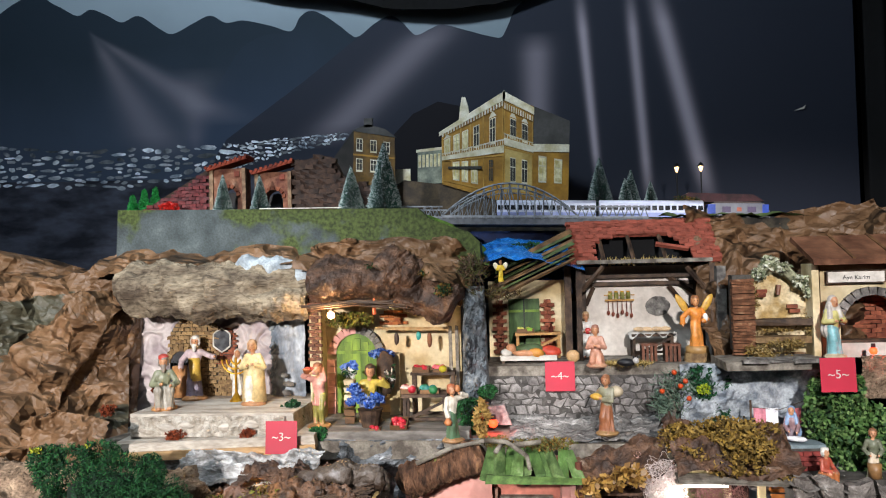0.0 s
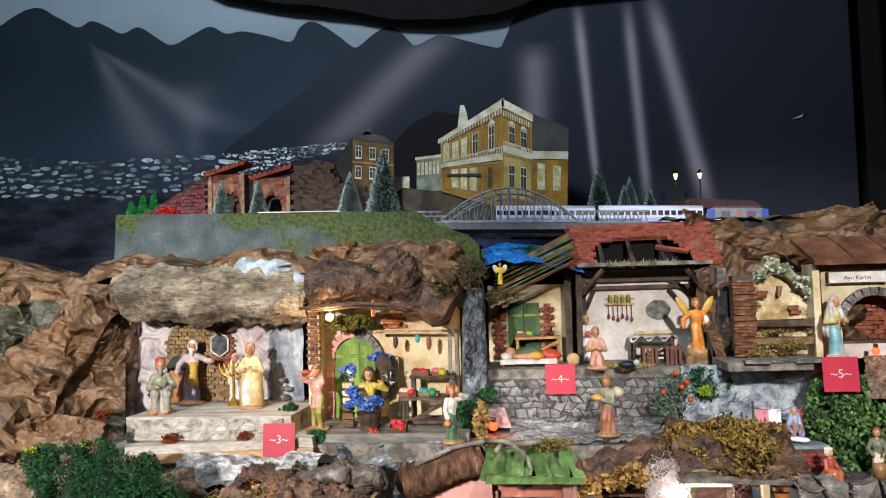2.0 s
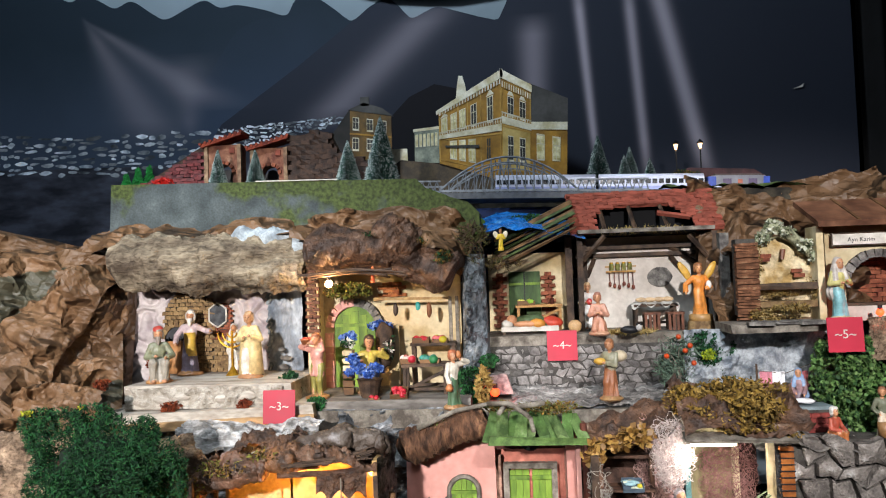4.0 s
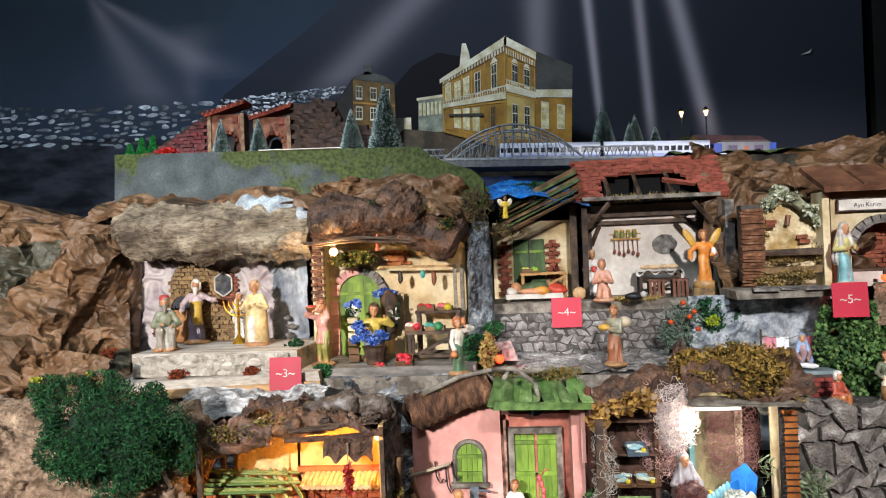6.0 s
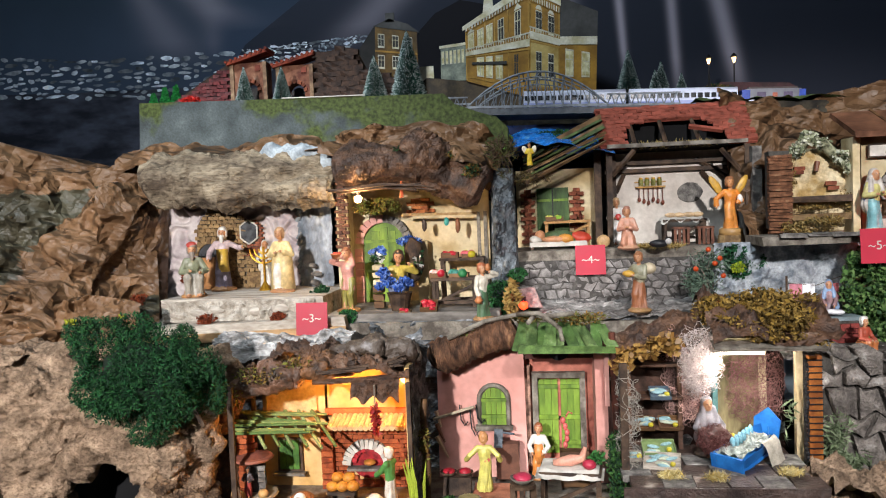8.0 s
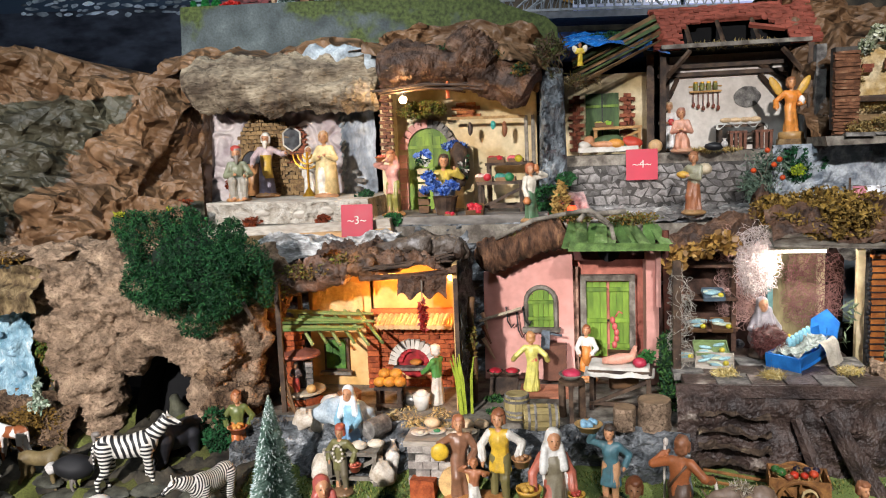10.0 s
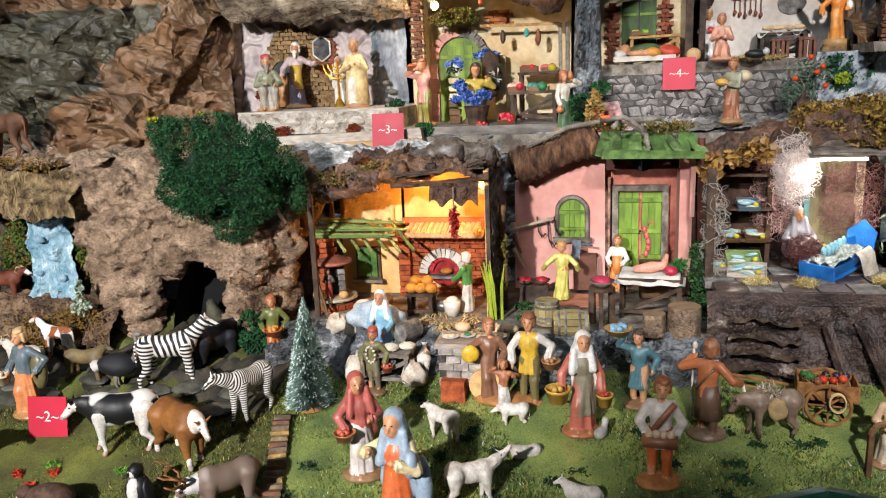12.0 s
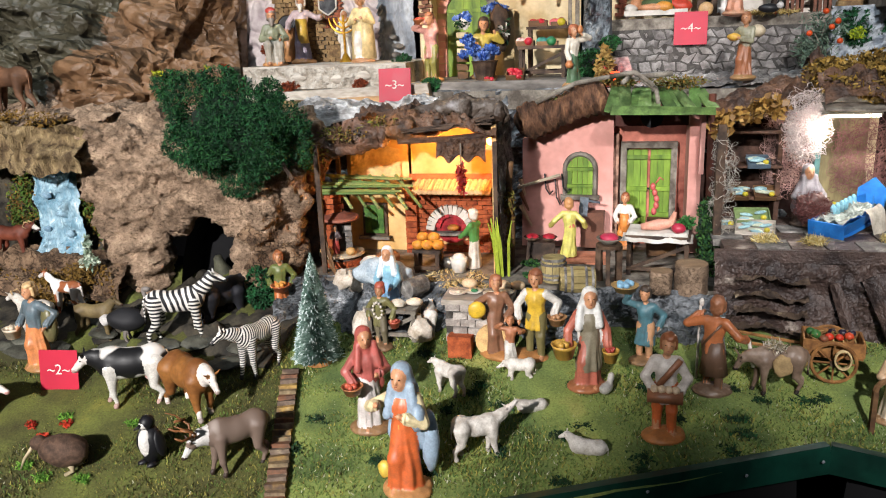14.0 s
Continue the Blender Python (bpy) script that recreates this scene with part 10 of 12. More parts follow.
for k in range(18):
    bm = B(); box(bm, (0, -0.007, 0.006 + k * 0.011), (0.024, 0.003, 0.0018)); part("rung", bm, M["coal"], ps)
bm = B()
for k in range(24):
    blob(bm, (-0.014 + 0.002 * math.sin(k), -0.004, 0.004 + k * 0.0082), (0.004, 0.003, 0.005), 0.2, 60, 1)
part("chain", bm, M["coal"], ps, "dark chain"); ps.children[-1]["kind"] = "stuff"
bm = sheet(lambda u, v: (lerp(0.285, 0.60, u), lerp(1.035, 1.058, v) - 0.008 * math.sin(u * 3.1), lerp(0.84, 1.006, v)), 130, 70, 0.013, 34, rugged, (0, -1, 0.2)); solo("dark_cliff", bm, M["darkrock"], Matrix(), "dark brown painted cliff under the fish stall", "rock")
cs = thing("cliff_steps", Matrix(), "worn steps cut into the dark cliff", "steps")
for k in range(5):
    bm = sheet(lambda u, v: (lerp(0.315, 0.42, u), lerp(1.006, 1.05, v) + 0.005 * k, 0.88 + 0.025 * k + 0.004 * math.sin(u * 6)), 40, 12, 0.008, 60, rugged, (0, -0.3, 1)); part("step", bm, mat("mossy_step_%d" % k, "5a4a3c", 0.7, "30261f", 60, 0.8, col3="a8987c", fine=9), cs)
bm = B(); rod(bm, (0.50, 1.035, 0.99), (0.56, 0.995, 0.87), 0.012, 0.02, 6); rod(bm, (0.455, 1.038, 0.98), (0.49, 1.005, 0.88), 0.008, 0.014, 6); solo("cliff_ridge", bm, M["darkrock"], Matrix(), "slanting dark rock ridge on the cliff", "rock")
# stone wall and plants at the side
sw2 = thing("dry_stone_wall", Matrix(), "grey and tan dry stone wall below the terrace", "stone wall")
bm = B(); box(bm, (0.83, 1.30, 1.08), (0.38, 0.06, 0.24)); part("core", bm, M["mortar"], sw2)
flagstones(sw2, pose(0.635, 1.266, 0.965), 0.42, 0.24, 9, 6, 0.014, mat("tan_grey_fieldstone", "918982", 0.65, "5a5450", 40, 1.0, var=0.45, col3="c8c4c0", dist=0.012), 40, 0.5, 0.0025)
tuft("olive_shrub", 0.665, 1.22, 1.05, [((0, 0, 0), (0.03, 0.02, 0.055)), ((0.02, 0, -0.03), (0.035, 0.02, 0.03)), ((-0.075, 0.01, 0.03), (0.014, 0.012, 0.04))], 1000, 0.017, [paint("6a7a58", 0.7), paint("8a9a78", 0.7)], 128, "grey-green olive-leaved shrub by the wall", "shrub", slim=0.2, inner=0.1)
bm = sheet(lambda u, v: (lerp(0.585, 0.74, u), lerp(1.05, 1.18, v), lerp(0.90, 0.995, math.sin(v * 1.57)) + 0.01 * math.sin(u * 9)), 50, 40, 0.03, 28, rugged, (0, -0.6, 0.8)); solo("cork_stump", bm, M["cork"], Matrix(), "rough cork stump at the stall corner", "cork", smooth=True)
bm = sheet(lambda u, v: (lerp(0.60, 0.78, u), lerp(1.06, 1.2, v), 1.0 + 0.012 * math.sin(u * 9)), 40, 30, 0.025, 34, rugged, (0, -0.3, 1)); solo("cork_slab", bm, M["cork"], Matrix(), "flat cork slab on the stump", "cork", smooth=True)
ld = thing("ladder", pose(0.605, 1.03, 0.875, -14), "small pale wooden ladder leaning on the cork stump", "ladder")
for x in (-0.014, 0.014):
    bm = B(); rod(bm, (x, 0, 0), (x, 0, 0.115), 0.002, n=5); part("rail", bm, paint("c8a870", 0.7), ld)
for k in range(6):
    bm = B(); rod(bm, (-0.014, 0, 0.012 + k * 0.018), (0.014, 0, 0.012 + k * 0.018), 0.0015, n=5); part("rung", bm, paint("c8a870", 0.7), ld)

# ---- side rocks: cork cliff, cave, waterfall, bush ----
ck = thing("cork_cliff", Matrix(), "tan cork cliff with a dark cave mouth", "cork rock")
S = Sculpt()
S.chain([(-0.722, 1.085, 0.86), (-0.735, 1.09, 1.0), (-0.752, 1.10, 1.10), (-0.79, 1.15, 1.195)], [0.03, 0.04, 0.06, 0.06], 0, 0.04, 0.9)
S.chain([(-0.73, 1.12, 1.17), (-0.60, 1.11, 1.135), (-0.50, 1.10, 1.10), (-0.455, 1.11, 1.02)], [0.055, 0.036, 0.036, 0.035], 0, 0.04)
S.bar((-0.80, 1.19, 1.18), (-0.46, 1.19, 1.18), 0.06, 0.06, 0, 0.05)
S.chain([(-0.80, 1.13, 1.19), (-0.785, 1.115, 1.12), (-0.765, 1.105, 1.03), (-0.755, 1.095, 0.93), (-0.76, 1.09, 0.88)], [0.045, 0.035, 0.03, 0.03, 0.03], 0, 0.04)
for cx, cy, cz, r in ((-0.482, 1.07, 1.03, 0.026), (-0.474, 1.065, 0.975, 0.024), (-0.462, 1.075, 0.92, 0.026), (-0.445, 1.10, 0.985, 0.032), (-0.44, 1.11, 1.09, 0.034), (-0.54, 1.07, 1.118, 0.024), (-0.60, 1.065, 1.135, 0.024), (-0.545, 1.07, 1.088, 0.026), (-0.60, 1.068, 1.094, 0.027), (-0.645, 1.075, 1.068, 0.028), (-0.52, 1.07, 1.062, 0.024), (-0.512, 1.072, 1.0, 0.026), (-0.51, 1.075, 0.95, 0.026), (-0.508, 1.075, 0.9, 0.028), (-0.465, 1.06, 1.075, 0.028)):
    S.lump((cx, cy, cz), (r * 1.15, r, r), 1 if cx > -0.5 and cz < 1.06 else 0, 0.018, (20, 30 * cx * 9, 0))
S.lump((-0.80, 1.095, 1.165), (0.045, 0.04, 0.055), 0, 0.04)
S.lump((-0.785, 1.08, 1.205), (0.05, 0.04, 0.025), 0, 0.03)
bm = S.into(B(), 0.0042)
bm.normal_update()
for v in bm.verts:
    p = v.co.copy()
    q = Vector((p.x * 0.8, p.y, p.z * 1.5))
    pit = max(0.0, noise.noise(q * 60) - 0.12)
    v.co = p + v.normal * (0.018 * (rugged(q, 24) - 0.25) + 0.004 * noise.noise(q * 95) - 0.022 * pit) + Vector((0, 0.004 * noise.noise(p * 140), 0))
part("cliff_face", bm, [M["cork"], M["cork_dark"]], ck, "tall cork bark face with cave mouth", smooth=True)
# Shade inside the cave is painted: lining and back are plain black
bm = sheet(lambda u, v: (-0.585 + 0.078 * math.cos(math.pi * (1 - u)), lerp(1.075, 1.16, v), 0.93 + 0.145 * math.sin(math.pi * u) - 0.07 * (1 - math.sin(math.pi * u))), 60, 20, 0.008, 30, rugged, (0, 0, -1)); part("cave_lining", bm, M["black"], ck, "lining painted black for the shade in the cave", smooth=True)
bm = B(); box(bm, (-0.585, 1.165, 0.98), (0.2, 0.012, 0.26)); part("cave_back", bm, M["black"], ck, "black panel painting the shade deep in the cave")
bm = sheet(lambda u, v: (lerp(-0.46, -0.405, u), 1.13 + 0.08 * u, lerp(0.9, 1.15, v)), 40, 60, 0.02, 26, rugged, (0, -1, 0.1)); part("side_rock", bm, M["darkbark"], ck, "brown bark rock beside the cave", smooth=True)
bm = Sculpt().chain([(-0.585, 1.12, 0.87), (-0.595, 1.125, 0.92), (-0.603, 1.12, 0.965)], [0.03, 0.02, 0.009], 0, 0.02).into(B(), 0.0035)
for v in bm.verts: v.co += v.normal * 0.012 * rugged(v.co, 26)
part("stalagmite", bm, mat("olive_stone", "5c5c4a", 0.75, "36362c", 40, 0.7, var=0.4), ck, "olive-grey standing stone in the cave", smooth=True)
bm = sheet(lambda u, v: (lerp(-1.25, -0.782, u), 1.035 + 0.02 * math.sin(u * 5) + 0.03 * v, lerp(1.146 + 0.022 * noise.fractal(Vector((u * 9, 0, 0)), 0.7, 2, 4), 1.225 + 0.012 * noise.noise(Vector((u * 14, 5, 0))), v)), 120, 24, 0.045, 26, rugged, (0, -1, 0.2)); part("ledge", bm, mat("golden_bark", "a48e68", 0.85, "5c4a34", 70, 1.0, stretch=(1.2, 1, 0.3), col3="c8b48c", var=0.45, dist=0.01), ck, "golden bark ledge", smooth=True)
bm = sheet(lambda u, v: (lerp(-1.25, -0.76, u), lerp(1.06, 1.35, v), 1.225 + 0.02 * v), 70, 30, 0.02, 24, rugged, (0, 0, 1)); part("ledge_top", bm, M["cork"], ck, smooth=True)
bm = sheet(lambda u, v: (lerp(-1.20, -0.76, u), 1.14, lerp(0.93, 1.2, v)), 60, 40, 0.02, 24, rugged, (0, -1, 0)); part("grotto_back", bm, M["soil"], ck, "dark grotto wall")
bm = sheet(lambda u, v: (lerp(-1.20, -0.74, u), lerp(1.0, 1.09, v), lerp(0.91, 0.982, v ** 0.6)), 70, 24, 0.025, 26, rugged, (0, -0.7, 0.7)); part("grotto_bank", bm, M["cork_dark"], ck, "cork bank below the waterfall", smooth=True)
bm = sheet(lambda u, v: (lerp(-0.952, -0.857, u) + 0.005 * math.sin(v * 7), 1.10 - 0.03 * (1 - v) ** 2, lerp(0.965, 1.165, v)), 60, 110, 0.016, 40, rugged, (0, -1, 0)); solo("waterfall", bm, mat("glossy_pale_blue_resin", "9ab8c6", 0.2, "6890a4", 70, 0.9, var=0.3, spec=0.6, col3="e4ecee", stretch=(1, 1, 0.3), dist=0.008), Matrix(), "glossy pale blue resin waterfall", "waterfall", smooth=True)
for k, (x, z, s) in enumerate(((-0.90, 1.13, 0.012), (-0.92, 1.095, 0.014), (-0.895, 1.06, 0.013), (-0.88, 1.02, 0.014), (-0.93, 1.03, 0.012))):
    bm = B(); blob(bm, (0, 0, 0), (s * 0.7, 0.006, s * 0.5), 0.4, 60, 3, seed=k); solo("wet_stone", bm, mat("wet_blue_stone_%d" % k, "a4c4d4", 0.2, "7a9ab0", 60, 0.4, spec=0.6), pose(x, 1.075, z), "wet bluish stone in the waterfall", "stone", "wet stones of the waterfall", smooth=True)
tuft("waterfall_moss", -0.832, 1.085, 1.06, [((0, 0, 0.03), (0.02, 0.016, 0.07)), ((0.02, 0, -0.02), (0.02, 0.016, 0.06)), ((-0.14, 0, 0.03), (0.022, 0.016, 0.07)), ((-0.17, 0, 0.0), (0.02, 0.014, 0.06))], 3400, 0.008, [M["ochremoss"], paint("4a6a24", 0.9), paint("6a7a2c", 0.9)], 130, "green and ochre moss beside the waterfall", "moss", inner=0.1)
tuft("bank_moss", -0.87, 1.0, 0.94, [((0.07, 0.0, 0.03), (0.05, 0.02, 0.02)), ((-0.02, -0.01, -0.02), (0.08, 0.02, 0.015)), ((0, 0, 0.01), (0.1, 0.02, 0.022)), ((-0.18, 0.02, 0.02), (0.1, 0.03, 0.02)), ((0.08, 0.01, -0.01), (0.05, 0.02, 0.03)), ((-0.1, 0.05, 0.3), (0.14, 0.03, 0.02))], 7000, 0.007, [M["ochremoss"], paint("7a5c24", 0.9)], 131, "ochre moss on the cork bank", "moss", inner=0.1)
tuft("white_flower_spike", -0.79, 1.0, 0.975, [((0, 0, 0.012), (0.02, 0.012, 0.014)), ((0, 0, 0.04), (0.007, 0.007, 0.03))], 420, 0.011, [paint("c8d4c0", 0.7), paint("8aa088", 0.7)], 132, "pale white flower spike by the waterfall", "flower", inner=0.1)
bs = thing("hanging_bush", pose(-0.502, 1.045, 1.228) @ Matrix.Diagonal((0.87, 1, 0.9, 1)), "large dark green moss bush over the cave", "bush")
lumps = [((0, 0, 0), (0.125, 0.07, 0.085)), ((-0.12, -0.01, 0.075), (0.035, 0.03, 0.028)), ((-0.02, 0, 0.085), (0.04, 0.03, 0.025)), ((0.13, 0, -0.045), (0.03, 0.03, 0.05)), ((0.02, -0.03, -0.105), (0.045, 0.03, 0.03)), ((-0.1, -0.02, -0.04), (0.04, 0.03, 0.03)), ((-0.085, 0, 0.05), (0.06, 0.05, 0.05)), ((0.09, 0, -0.01), (0.065, 0.05, 0.06)), ((0.0, -0.01, -0.06), (0.09, 0.05, 0.05)), ((0.085, 0, 0.045), (0.025, 0.02, 0.04)), ((-0.05, -0.03, -0.02), (0.07, 0.05, 0.07)), ((0.05, -0.03, -0.03), (0.08, 0.05, 0.07))]
ob = new("foliage", leafy(lumps, 52000, 0.0085, [M["moss"], paint("1c5a30", 0.9), paint("2f6a34", 0.9), paint("123a22", 0.9)], 133, 0.7, 0.2, 19, 0.24)); ob.parent = bs
# Near-black lump: shade between the leaves, put in as colour
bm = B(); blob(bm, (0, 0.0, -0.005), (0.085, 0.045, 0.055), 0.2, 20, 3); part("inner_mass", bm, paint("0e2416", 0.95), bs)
for k, c in enumerate(((-0.125, -0.035, 0.098), (-0.03, -0.03, 0.104))):
    ob = new("yellow_bloom", leafy([(c, (0.012, 0.01, 0.006))], 60, 0.006, paint("a8ac2c", 0.8), 134 + k, 0.2)); ob.parent = bs
for k, p in enumerate(([(-0.16, 0, 0.03), (-0.1, -0.02, 0.02), (-0.06, -0.02, 0.0)], [(0.1, -0.02, -0.06), (0.13, -0.03, -0.1)])):
    bm = B(); tube(bm, p, 0.004, 6); part("stem", bm, M["darkwood"], bs)
bm = sheet(lambda u, v: (lerp(-0.80, -0.62, u), 1.24 + 0.03 * v, lerp(1.22, 1.33, math.sin(v * 1.5)) - 0.02 * (2 * u - 1) ** 2), 60, 30, 0.04, 12, crease); solo("paper_mountain", bm, M["paper"], Matrix(), "low fold of crushed brown paper above the bush", "paper mountain", smooth=True)
tuft("cave_bush", -0.475, 1.03, 0.905, [((0, 0, 0.035), (0.03, 0.02, 0.04))], 1500, 0.008, [M["moss"], paint("1c5a30", 0.9)], 135, "dark green bush beside the cave")


# ---- meadow ----
def striped(name, along, freq, warp=0.35):
    """White hide with dark wavy stripes across the direction along."""
    m = mat(name, "dcd8d0", 0.45, "c8c4bc", 40, 0.1, var=0.15)
    N, L = m.node_tree.nodes, m.node_tree.links
    b = N["Principled BSDF"]
    tc, dot, ns = N.new("ShaderNodeTexCoord"), N.new("ShaderNodeVectorMath"), N.new("ShaderNodeTexNoise")
    dot.operation = "DOT_PRODUCT"
    dot.inputs[1].default_value = [v * freq * 6.2832 for v in along]
    L.new(tc.outputs["Object"], dot.inputs[0])
    ns.inputs["Scale"].default_value, ns.inputs["Detail"].default_value = 38, 1
    L.new(tc.outputs["Object"], ns.inputs["Vector"])
    wv, sn = N.new("ShaderNodeMath"), N.new("ShaderNodeMath")
    wv.operation, wv.inputs[1].default_value = "MULTIPLY_ADD", warp * 14
    L.new(ns.outputs["Fac"], wv.inputs[0])
    L.new(dot.outputs["Value"], wv.inputs[2])
    sn.operation = "SINE"
    L.new(wv.outputs[0], sn.inputs[0])
    r = N.new("ShaderNodeMapRange")
    r.inputs["From Min"].default_value, r.inputs["From Max"].default_value = -0.2, 0.2
    L.new(sn.outputs[0], r.inputs["Value"])
    mix = N.new("ShaderNodeMixRGB")
    mix.inputs[1].default_value, mix.inputs[2].default_value = (0.014, 0.014, 0.016, 1), (0.68, 0.65, 0.6, 1)
    L.new(r.outputs[0], mix.inputs[0])
    L.new(mix.outputs[0], b.inputs["Base Color"])
    return m


def patched(name, a, c, scale=26, pos=0.5):
    """Hide in two colours with sharp-edged patches."""
    m = mat(name, "dcd8d0", 0.5, "c8c4bc", 40, 0.1, var=0.15)
    N, L = m.node_tree.nodes, m.node_tree.links
    n = N.new("ShaderNodeTexNoise")
    n.inputs["Scale"].default_value, n.inputs["Detail"].default_value = scale, 1
    tc = N.new("ShaderNodeTexCoord")
    L.new(tc.outputs["Object"], n.inputs["Vector"])
    r = N.new("ShaderNodeValToRGB")
    r.color_ramp.elements[0].position, r.color_ramp.elements[1].position = pos - 0.015, pos + 0.015
    r.color_ramp.elements[0].color, r.color_ramp.elements[1].color = (*srgb(a), 1), (*srgb(c), 1)
    L.new(n.outputs["Fac"], r.inputs[0])
    L.new(r.outputs[0], N["Principled BSDF"].inputs["Base Color"])
    return m


def beast(x, y, L, yaw, label, coat, dark="3a2c24", pale="e0d8d0", leg=0.42, fat=1.0, neck=(0.2, 0.26), headlen=0.2, ears=0.07, horns=None, tail="thin",
          mane=False, lying=False, dz=0.0, woolly=False, head=None, socks=False, udder=False, ruff=False, turn=0.0, slim=1.0):
    """A four-legged model animal as one plain shape; L is its body length, it heads along its own x. coat: one hide, or hides for body, legs and neck.
    turn swings the head sideways."""
    coats = coat if isinstance(coat, tuple) else (coat, coat, coat)
    S = Sculpt()
    lg = 0.0 if lying else leg
    zc = lg + 0.15 * fat
    f = fat * (1.14 if woolly else 1.0)
    wl = 0.0045 if woolly else 0.0
    slim *= 1.35 if woolly else 1.0
    S.lump((0.22, 0, zc + 0.015), (0.2, 0.135 * f, 0.185 * f), 0, 0.06, (0, 8, 0), wl, x)
    S.lump((0.0, 0, zc), (0.29, 0.148 * f, 0.165 * f), 0, 0.06, (0, 0, 0), wl, x + 1)
    S.lump((-0.25, 0, zc + 0.03), (0.19, 0.135 * f, 0.165 * f), 0, 0.06, (0, -10, 0), wl, x + 2)
    lm = 3 if socks else 4
    if not lying:
        for sx, sy, sw in ((0.28, -0.085, 0.07), (0.26, 0.085, -0.05), (-0.33, -0.085, -0.06), (-0.31, 0.085, 0.05)):
            yy = sy * f
            if sx > 0:
                S.chain([(sx - 0.02, yy * 0.9, zc - 0.02), (sx + 0.25 * sw, yy, lg * 0.5), (sx + sw * 0.8, yy, 0.07)], [0.085 * f * slim, 0.04 * slim, 0.028 * slim], 4, 0.03)
            else:
                S.bar((sx + 0.04, yy * 0.85, zc + 0.02), (sx + 0.05 + 0.3 * sw, yy, lg * 0.72), 0.115 * f * slim, 0.06 * slim, 4, 0.04)
                S.chain([(sx + 0.05 + 0.3 * sw, yy, lg * 0.72), (sx - 0.055 + 0.6 * sw, yy, lg * 0.42), (sx - 0.03 + sw, yy, 0.07)], [0.058 * slim, 0.034 * slim, 0.027 * slim], 4, 0.02)
            fx = sx + sw * 0.8 if sx > 0 else sx - 0.03 + sw
            if socks:
                S.bar((fx, yy, lg * 0.33), (fx, yy, 0.05), 0.036 * slim, 0.032 * slim, 3, 0.01)
            S.bar((fx, yy, 0.055), (fx + 0.018, yy, 0.016), 0.031 * slim, 0.038 * slim, 1, 0.008)
    else:
        S.chain([(0.2, -0.12 * f, 0.08), (0.36, -0.13 * f, 0.045), (0.2, -0.17 * f, 0.03)], [0.055, 0.04, 0.03], 4, 0.02)
        S.chain([(-0.25, -0.12 * f, 0.1), (-0.1, -0.18 * f, 0.07), (-0.3, -0.2 * f, 0.03)], [0.1, 0.06, 0.03], 4, 0.03)
    if udder:
        S.lump((-0.2, 0, zc - 0.16 * f), (0.075, 0.06, 0.06), 6, 0.02)
        for q in (-1, 1):
            S.bar((-0.2, q * 0.03, zc - 0.2 * f), (-0.2, q * 0.035, zc - 0.25 * f), 0.014, 0.01, 6, 0.008)
    nb = np.array((0.33, 0, zc + 0.06))
    nk = np.array((neck[0] + 0.03, turn * 0.16, neck[1]))
    nt_ = nb + nk
    nm = 3 if ruff else 5
    S.chain([nb - np.array((0.1, 0, 0.03)), nb + nk * 0.5 + np.array((0.0, 0, 0.015)), nt_], [0.135 * f, 0.092 * (1.15 if ruff else 1) * f ** 0.5, 0.066], nm, 0.05, 0.72, wl, x)
    hd = head or (0.85, -0.5)
    d = np.array((hd[0], turn * 0.7, hd[1]))
    d = d / np.linalg.norm(d)
    side = np.cross((0, 0, 1.0), d)
    side = side / np.linalg.norm(side)
    hm = 3 if pale else 5
    S.lump(nt_ + d * 0.02, (0.07, 0.058, 0.066), hm if not horns else 5, 0.03)
    S.chain([nt_ + d * 0.02, nt_ + d * headlen * 0.62, nt_ + d * headlen], [0.06, 0.045, 0.037], hm, 0.02, 0.85)
    S.lump(nt_ + d * headlen + np.array((0, 0, -0.004)), (0.04, 0.036, 0.033), 1, 0.012)
    up = np.cross(d, side)
    for q in (-1, 1):
        e0 = nt_ + side * q * 0.05 + up * 0.045
        S.bar(e0, e0 + (side * q * 0.8 + up * 0.55 - d * 0.35) * ears * 1.25, 0.019, 0.008, hm if woolly else 5, 0.01)
    if mane:
        for k in range(9):
            p = nb + nk * (0.12 + 0.95 * k / 8)
            S.lump(p + np.array((-0.075, 0, 0.055)) * (1 - 0.25 * k / 8), (0.03, 0.014, 0.04), 1 if k % 2 else 5, 0.008)
    ty = 0.012
    S.chain([(-0.41, 0, zc + 0.11), (-0.46, ty, zc + 0.02), (-0.455, ty, zc - (0.2 if tail == "thin" else 0.04))], [0.024, 0.015, 0.012], 4, 0.02)
    if tail == "thin" and not lying and not woolly:
        S.lump((-0.455, ty, zc - 0.24), (0.018, 0.016, 0.055), 1, 0.012)
    elif tail == "bushy":
        S.bar((-0.45, ty, zc), (-0.47, ty, zc - 0.2), 0.035, 0.02, 3, 0.02)
    bm = S.into(B(), max(0.0125, 0.0009 / L))
    if horns:
        for q in (-1, 1):
            for pts in horns:
                tube(bm, [Vector(nt_) + Vector((a, q * b, c)) for a, b, c in pts], [0.022, 0.018, 0.012, 0.006][:len(pts)], 7, 2)
    for q in (-1, 1):
        p = nt_ + d * headlen * 0.3 + side * q * 0.05 + up * 0.022
        blob(bm, p, (0.011, 0.011, 0.011), 0, 1, 1, 7)
    bmesh.ops.transform(bm, matrix=Matrix.Diagonal((L, L, L, 1)), verts=bm.verts)
